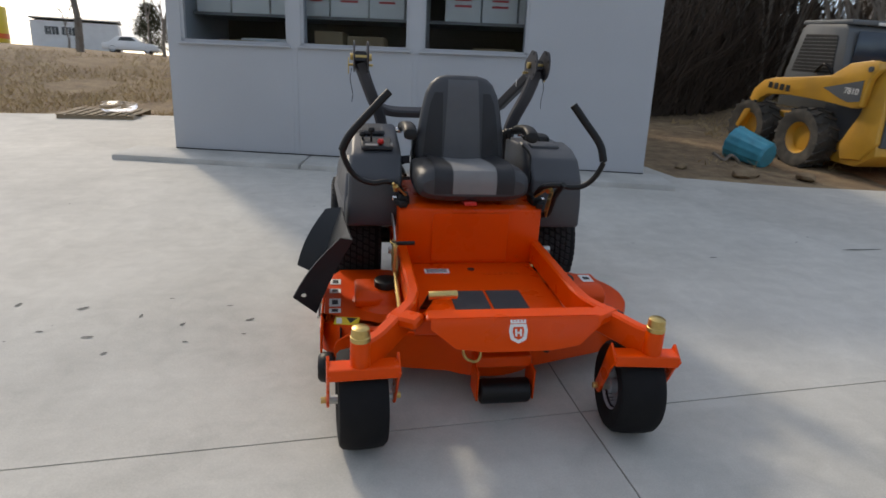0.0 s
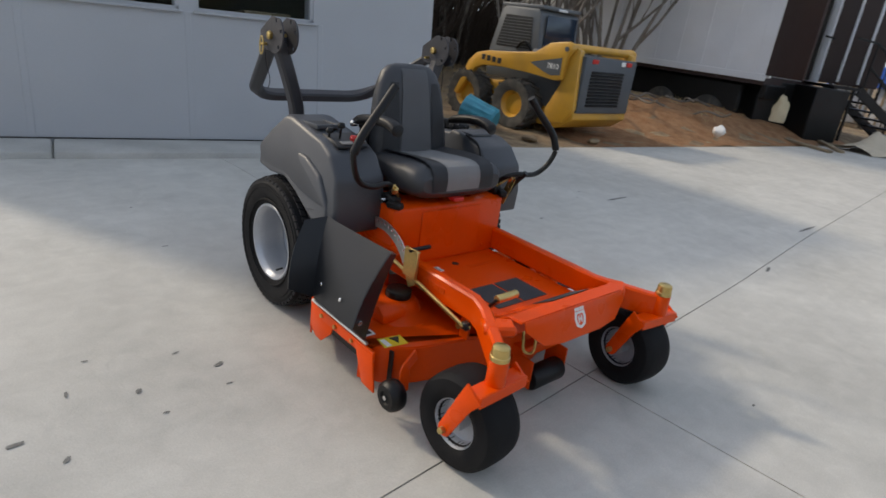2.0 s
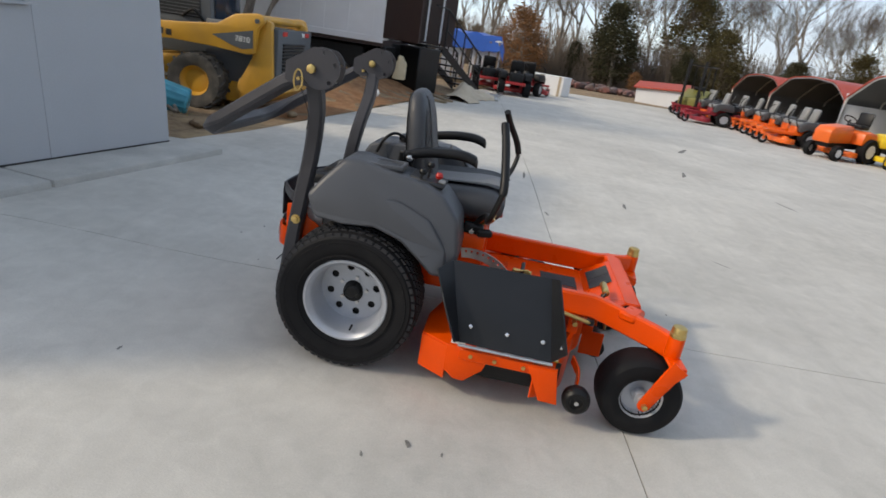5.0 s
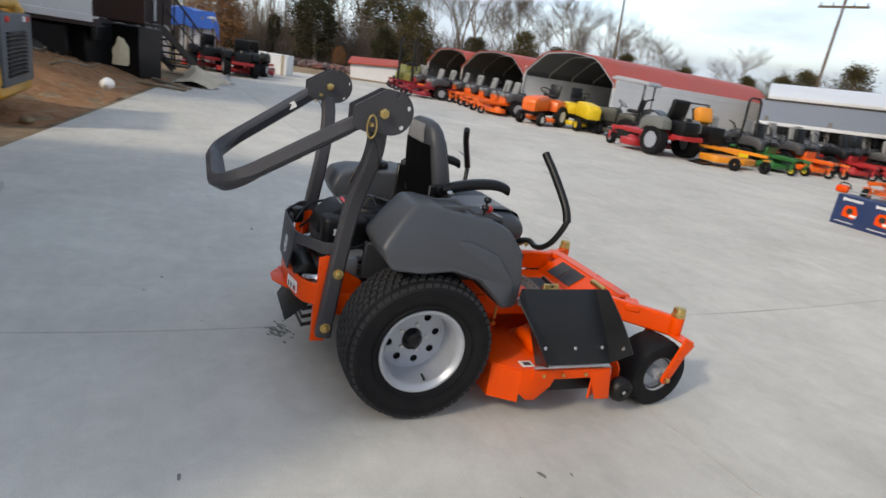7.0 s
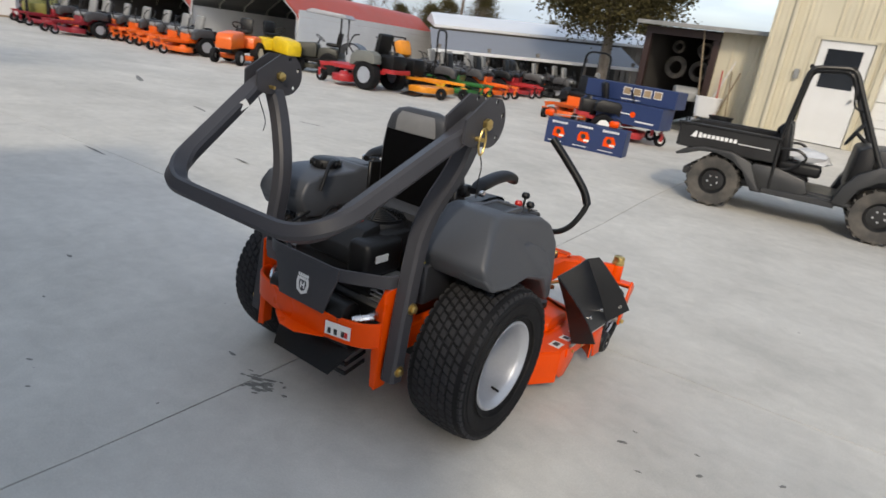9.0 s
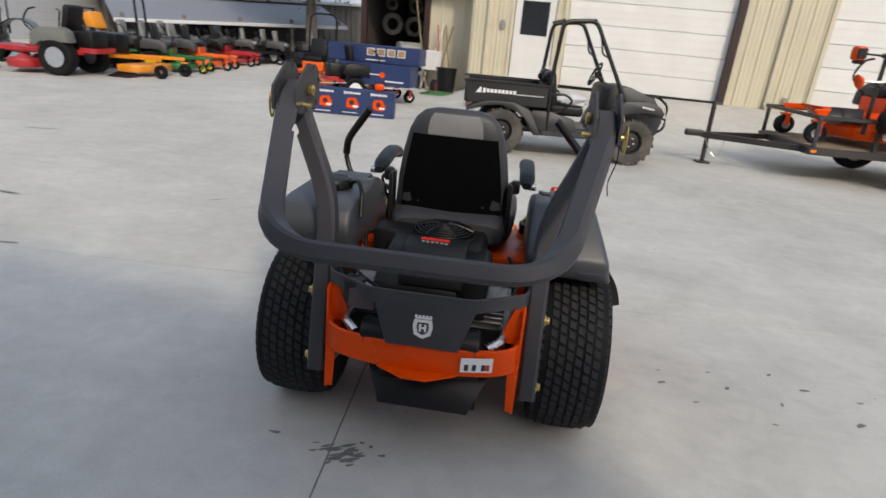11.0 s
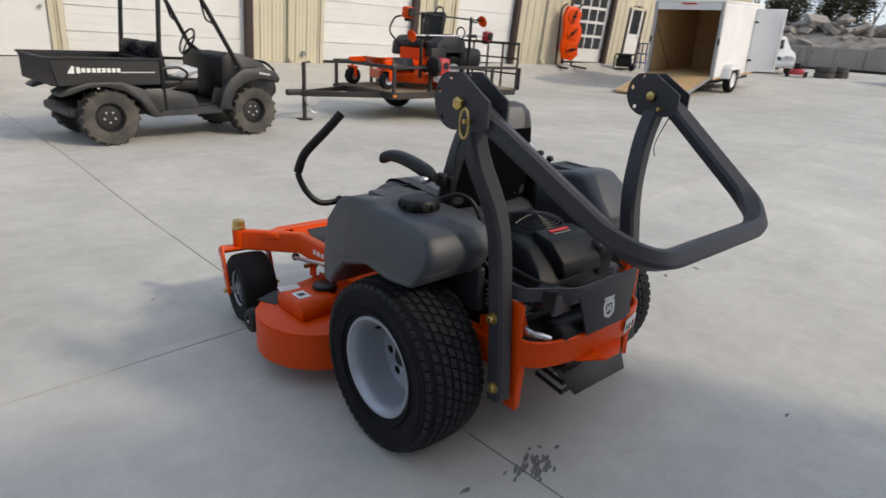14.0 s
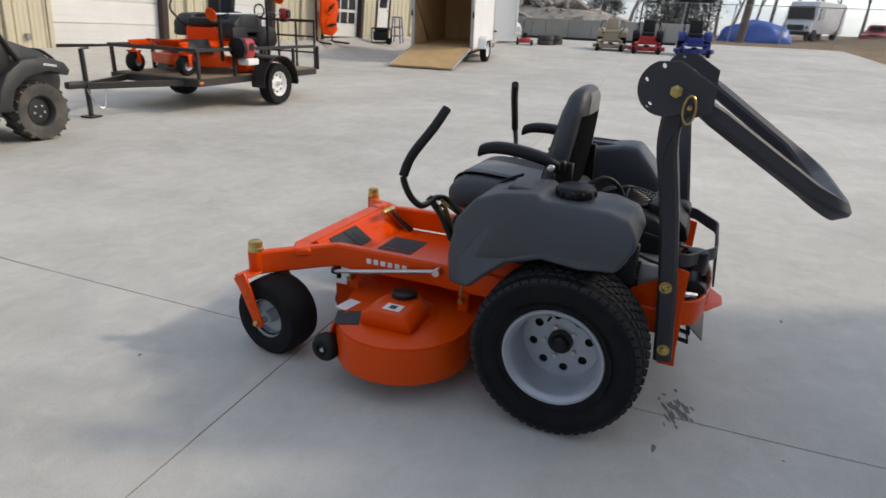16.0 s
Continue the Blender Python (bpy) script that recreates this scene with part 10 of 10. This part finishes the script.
def grow(thick, thin, a, d, length, r, depth, wide=0.6):
    """A branching limb: big ones go to one mesh, twigs to the other."""
    steps = 3
    for k in range(steps):
        d = (d + Vector((random.gauss(0, 0.10), random.gauss(0, 0.10), random.gauss(0.03, 0.08)))).normalized()
        b = a + d * (length / steps)
        limb(thick if depth > 2 else thin, a, b, r * (1 - 0.2 * k), r * (0.8 - 0.2 * k), 6 if depth > 4 else (4 if depth > 2 else 3))
        a = b
        if depth > 0 and (k > 0 or depth < 5):
            for _ in range(2 if k == steps - 1 else 1):
                ax = Vector((random.gauss(0, 1), random.gauss(0, 1), random.gauss(0, 0.4))).normalized()
                grow(thick, thin, a, (d + ax * wide * random.uniform(0.6, 1.3) + Vector((0, 0, 0.12))).normalized(), length * random.uniform(0.55, 0.75), r * 0.5, depth - 1, wide)


def bare_tree(m, h, seed, depth=5, stems=1, label="tall bare winter tree with fine grey branches", r=None, wide=0.6):
    random.seed(seed)
    t = thing("bare_tree", m, label, "tree", "bare trees")
    a, b = bmesh.new(), bmesh.new()
    for s in range(stems):
        d = Vector((random.gauss(0, 0.2), random.gauss(0, 0.2), 1)) if stems > 1 else Vector((0, 0, 1))
        grow(a, b, Vector((random.gauss(0, 0.25), random.gauss(0, 0.25), -0.4)) if stems > 1 else Vector((0, 0, -0.4)), d.normalized(), h * 0.52, (r or h * 0.018), depth, wide)
    part("trunk", a, BARK, t, "grey trunk and limbs")
    part("crown", b, TWIG, t, "bare twigs")
    return t


def evergreen(m, h, w, seed, leaf=NEEDLE, label="dense olive-green cedar tree", low=0.1, clumps=420, size=0.30, name="cedar_tree", leaves=42, fine=1.0):
    random.seed(seed)
    t = thing(name, m, label, "tree", "evergreens")
    a, b = bmesh.new(), bmesh.new()
    limb(a, Vector((0, 0, -0.5)), Vector((0, 0, h * 0.5)), h * 0.03, h * 0.018, 8)
    limb(a, Vector((0, 0, h * 0.5)), Vector((0, 0, h * 0.95)), h * 0.018, 0.01, 6)
    for k in range(clumps):
        f = low + (1 - low) * random.random() ** 0.9
        reach = w * (0.25 + 0.75 * math.sin(math.pi * min(1, (f - low) / (1 - low) * 0.85 + 0.17))) * random.uniform(0.5, 1.08)
        reach *= 1 + 0.35 * noise.noise(Vector((seed * 3.3, f * 5, k % 7)))
        an = random.random() * math.tau
        tip = Vector((math.cos(an) * reach, math.sin(an) * reach, h * f + reach * random.uniform(-0.12, 0.2)))
        if k % 6 == 0:
            limb(a, Vector((0, 0, h * f - reach * 0.15)), tip, h * 0.006, 0.008, 4)
        for j in range(leaves):
            c = tip + Vector((random.gauss(0, 1), random.gauss(0, 1), random.gauss(0, 0.7))) * size * 0.75
            e1 = Vector((random.gauss(0, 1), random.gauss(0, 1), random.gauss(0, 1))).normalized() * size * fine * random.uniform(0.10, 0.27)
            e2 = e1.cross(Vector((random.gauss(0, 1), random.gauss(0, 1), random.gauss(0, 1)))).normalized() * size * fine * random.uniform(0.06, 0.16)
            b.faces.new([b.verts.new(c + q) for q in (e1, e2, -e1 * 0.8, -e2)])
    part("trunk", a, BARK, t, "grey-brown trunk")
    part("crown", b, leaf, t, "dense needle foliage")
    return t


# cedar standing before the white-roofed building
evergreen(at_plumb(-7.7, 21.8), 8.5, 2.7, 3, NEEDLE, "large cedar tree with a bare lower trunk", low=0.32, clumps=900, size=0.42, leaves=70, fine=0.85)

# far wood: a few kinds, repeated with turns and sizes
kinds = [bare_tree(at_plumb(-44, 4, 0), 9.0, 41, 6), bare_tree(at_plumb(-47, 10, 0), 8.0, 42, 6, wide=0.5), bare_tree(at_plumb(-50, -2, 0), 10.0, 43, 6, wide=0.75)]
greens = [evergreen(at_plumb(-41, 7.5), 5.2, 1.5, 11, NEEDLEDK, "dark cedar at the edge of the wood", clumps=260, size=0.42),
          evergreen(at_plumb(-44, 13.5), 6.8, 2.0, 12, NEEDLE, "olive-green cedar at the edge of the wood", clumps=300, size=0.48),
          evergreen(at_plumb(-39, 1.2), 4.0, 1.5, 13, RUSTLEAF, "small tree holding rust-brown dead leaves", clumps=200, size=0.36, name="oak_tree")]
random.seed(77)


def turned(x, y, s, dz=0.0):
    return at_plumb(x, y, random.uniform(0, 360), dz) @ Matrix.Scale(s, 4)


for k in range(84):
    u = k / 83
    ang = math.radians(186 - 64 * u) + random.gauss(0, 0.02)
    d = random.uniform(44, 66)
    copy_thing(kinds[k % 3], turned(d * math.cos(ang), d * math.sin(ang) + 0, random.uniform(0.75, 1.15) * (1 - 0.62 * max(0.0, min(1.0, u * 1.7 - 0.5)))))
for k in range(34):
    u = k / 33
    ang = math.radians(184 - 60 * u) + random.gauss(0, 0.015)
    d = random.uniform(40, 52)
    copy_thing(greens[(0, 1, 0, 2, 0, 0)[k % 6]], turned(d * math.cos(ang), d * math.sin(ang), random.uniform(0.6, 1.05) * (1 - 0.42 * u) * (0.55 if k < 11 else 0.82)))
for x, y, s in ((-27, 38, 0.62), (-25, 40, 0.72), (-30, 36, 0.5), (-20, 42, 0.55), (-17, 41, 0.5), (-13, 42, 0.6), (-33, 33, 0.5), (-36, 30, 0.55)):
    copy_thing(greens[1], turned(x, y, s))
# brush filling the edge of the wood
bm = bmesh.new()
for k in range(9000):
    u = random.random()
    ang = math.radians(188 - 66 * u)
    d = 42 + 7 * random.random() ** 1.5
    x, y = d * math.cos(ang), d * math.sin(ang)
    p = Vector((x, y, -0.2))
    h = random.uniform(1.2, 4.2) * (1 - 0.35 * max(0.0, u * 1.6 - 0.6))
    dr = Vector((random.gauss(0, 0.18), random.gauss(0, 0.18), 1)).normalized()
    for j in range(2):
        q = p + dr * h / 2
        limb(bm, p, q, 0.030 - 0.012 * j, 0.018 - 0.010 * j, 3)
        p = q
        dr = (dr + Vector((random.gauss(0, 0.35), random.gauss(0, 0.35), 0.1))).normalized()
solo("far_brush", bm, TWIGFAR, TILT, "grey-brown bare brush along the far wood", "brush", kind="stuff")
# wood beyond the far gate
for k in range(40):
    u = k / 39
    x, y = 47 + 14 * random.random() + 8 * (1 - u), 22 - 52 * u
    copy_thing(kinds[k % 3], turned(x, y, random.uniform(0.8, 1.25)))
for x, y, s in ((44, 12, 1.0), (43, 7, 0.8), (45, 3, 1.1), (46, 16, 0.9), (44, 1, 0.9)):
    copy_thing(greens[0], turned(x, y, s))
# behind the grey building and the bank
for k, (x, y, s) in enumerate(((9.1, -20.6, 0.95), (8.5, -34, 0.8), (6.0, -36, 0.9), (10.5, -38, 0.75), (13, -48, 0.8), (4.5, -32, 0.9), (24, -60, 0.7), (16, -56, 0.8))):
    copy_thing(kinds[k % 3], at_bank(x, y, 70 * k) @ Matrix.Scale(s, 4))
for x, y, s in ((17.5, -62, 0.85), (15.5, -64, 0.7), (14.0, -60, 0.75)):
    copy_thing(greens[0], at_bank(x, y) @ Matrix.Scale(s, 4))
# thicket behind the loader and along the lorry
for x, y, s in ((-4.2, -15.5, 1.1), (-5.8, -16.5, 1.2), (-7.5, -17.5, 1.4), (-10.8, -16.0, 1.2), (-2.4, -17.0, 1.2), (-8.4, -19.0, 1.5), (-5.0, -19.0, 1.5), (-12.6, -16.0, 1.2), (-14.0, -18.0, 1.4), (-2.0, -20.5, 1.4), (-9.4, -15.2, 1.0), (-6.0, -12.8, 0.85), (-8.2, -13.0, 0.95), (-4.3, -13.4, 0.85), (-9.9, -12.8, 0.9)):
    copy_thing(greens[0], turned(x, y, s))
for x, y, s in ((-6.8, -13.2, 0.8), (-8.4, -14.0, 0.7), (-4.9, -14.2, 0.75)):
    copy_thing(greens[2], turned(x, y, s))
mul = bare_tree(at_plumb(-10.2, -5.6, 0), 5.5, 51, 5, stems=9, label="clump of bare grey stems beside the lorry trailer", r=0.075, wide=0.4)
for x, y, s in ((-11.6, -7.4, 0.95), (-9.0, -9.2, 0.9), (-7.6, -10.6, 0.8), (-5.0, -11.8, 0.75), (-12.4, -9.8, 1.0), (-3.4, -12.4, 0.8), (-6.3, -11.9, 0.9), (-9.2, -6.4, 1.05)):
    copy_thing(mul, turned(x, y, s))
random.seed(91)
bm = bmesh.new()
for k in range(7500):
    x = random.uniform(-13.2, -2.6)
    y = -9.6 + 0.10 * (x + 13) - abs(random.gauss(0, 2.2)) - (0.8 if x > -4.6 else 0)
    h = random.uniform(0.5, 3.4)
    p = Vector((x, y, -0.1))
    d = Vector((random.gauss(0, 0.35), random.gauss(0, 0.35), 1)).normalized()
    for j in range(3):
        q = p + d * h / 3
        limb(bm, p, q, 0.012, 0.008, 3)
        p = q
        d = (d + Vector((random.gauss(0, 0.35), random.gauss(0, 0.35), 0.1))).normalized()
solo("brush_thicket", bm, TWIG, TILT, "tangled bare brush at the edge of the dirt", "brush", kind="stuff")
bm = bmesh.new()
for x, y, l, a in ((-10.2, -4.0, 1.9, 12), (-9.5, -3.4, 1.2, -30), (-9.0, -4.1, 1.3, 60), (-8.2, -3.5, 0.9, 20), (-11.3, -3.3, 1.4, -15), (-10.0, -3.0, 0.8, 75), (-10.8, -3.7, 1.0, 40), (-4.4, -3.5, 0.5, 15)):
    ca, sa = math.cos(math.radians(a)), math.sin(math.radians(a))
    tube(bm, spline([(x, y, earth(x, y) + 0.06), (x + l * 0.35 * ca, y + l * 0.35 * sa, earth(x, y) + 0.16), (x + l * 0.7 * ca, y + l * 0.7 * sa + 0.06, earth(x, y) + 0.12), (x + l * ca, y + l * sa, earth(x, y) + 0.2)], 4), 0.02, 6)
solo("broken_branches", bm, BARK, TILT, "broken branches lying on the dirt", "branches", kind="stuff")

# dry grass on the bank and along the dirt
bm = bmesh.new()
random.seed(23)
for k in range(26000):
    if k % 3:
        x, y = random.uniform(1.2, 12), -6.5 - abs(random.gauss(0, 3.2))
        if noise.noise(Vector((x * 0.6, y * 0.6, 2))) < -0.12:
            continue
    else:
        x = random.uniform(-13.5, -2.9)
        y = edge_y(x) - 1.0 - random.random() ** 0.7 * 7
        if noise.noise(Vector((x * 0.7, y * 0.7, 5))) < 0.05:
            continue
    z, h, a = earth(x, y), random.uniform(0.04, 0.12), random.random() * math.tau
    w = Vector((math.cos(a), math.sin(a), 0)) * 0.008
    p = Vector((x, y, z))
    tip = p + Vector((random.gauss(0, 0.06), random.gauss(0, 0.06), h))
    bm.faces.new([bm.verts.new(q) for q in (p - w, p + w, tip)])
solo("dry_grass", bm, DRY, TILT, "short dead straw-coloured grass", "grass", kind="stuff")

# white building and yellow tank far behind the bank
fb = thing("far_building", at_bank(27.0, -71.0, 12), "long white building with dark windows", "building")
part("wall", box(bmesh.new(), (0, 0, 1.2), (8.0, 4, 2.8)), WHITEPAINT, fb)
part("roof", prism(bmesh.new(), [(-2.2, 2.8), (-2.2, 2.9), (0, 3.2), (2.2, 2.9), (2.2, 2.8)], -4.1, 4.1, 0.01, 1), GREYP, fb)
for k in range(2):
    wn_ = part("window", box(bmesh.new(), (0.6 + 1.5 * k, 2.02, 1.65), (1.2, 0.06, 0.8), 0.01), DEADGLASS, fb, "dark window")
    for j in range(3):
        part("mullion", box(bmesh.new(), (0.3 + 1.5 * k + 0.3 * j, 2.06, 1.65), (0.05, 0.04, 0.8)), WHITEPAINT, wn_)
yt = thing("yellow_tank", at_bank(36.5, -71.0, 0), "round yellow tank with an orange band", "tank")
part("drum", cyl(bmesh.new(), (0, 0, 0), (0, 0, 3.6), 2.6, seg=32), JDYEL, yt)
part("band", cyl(bmesh.new(), (0, 0, 0.4), (0, 0, 0.9), 2.63, seg=32), ORANGEROW, yt)
car("dark_car", at_bank(17.5, -56, 95), WHITEPAINT, "pale car parked behind the bank")
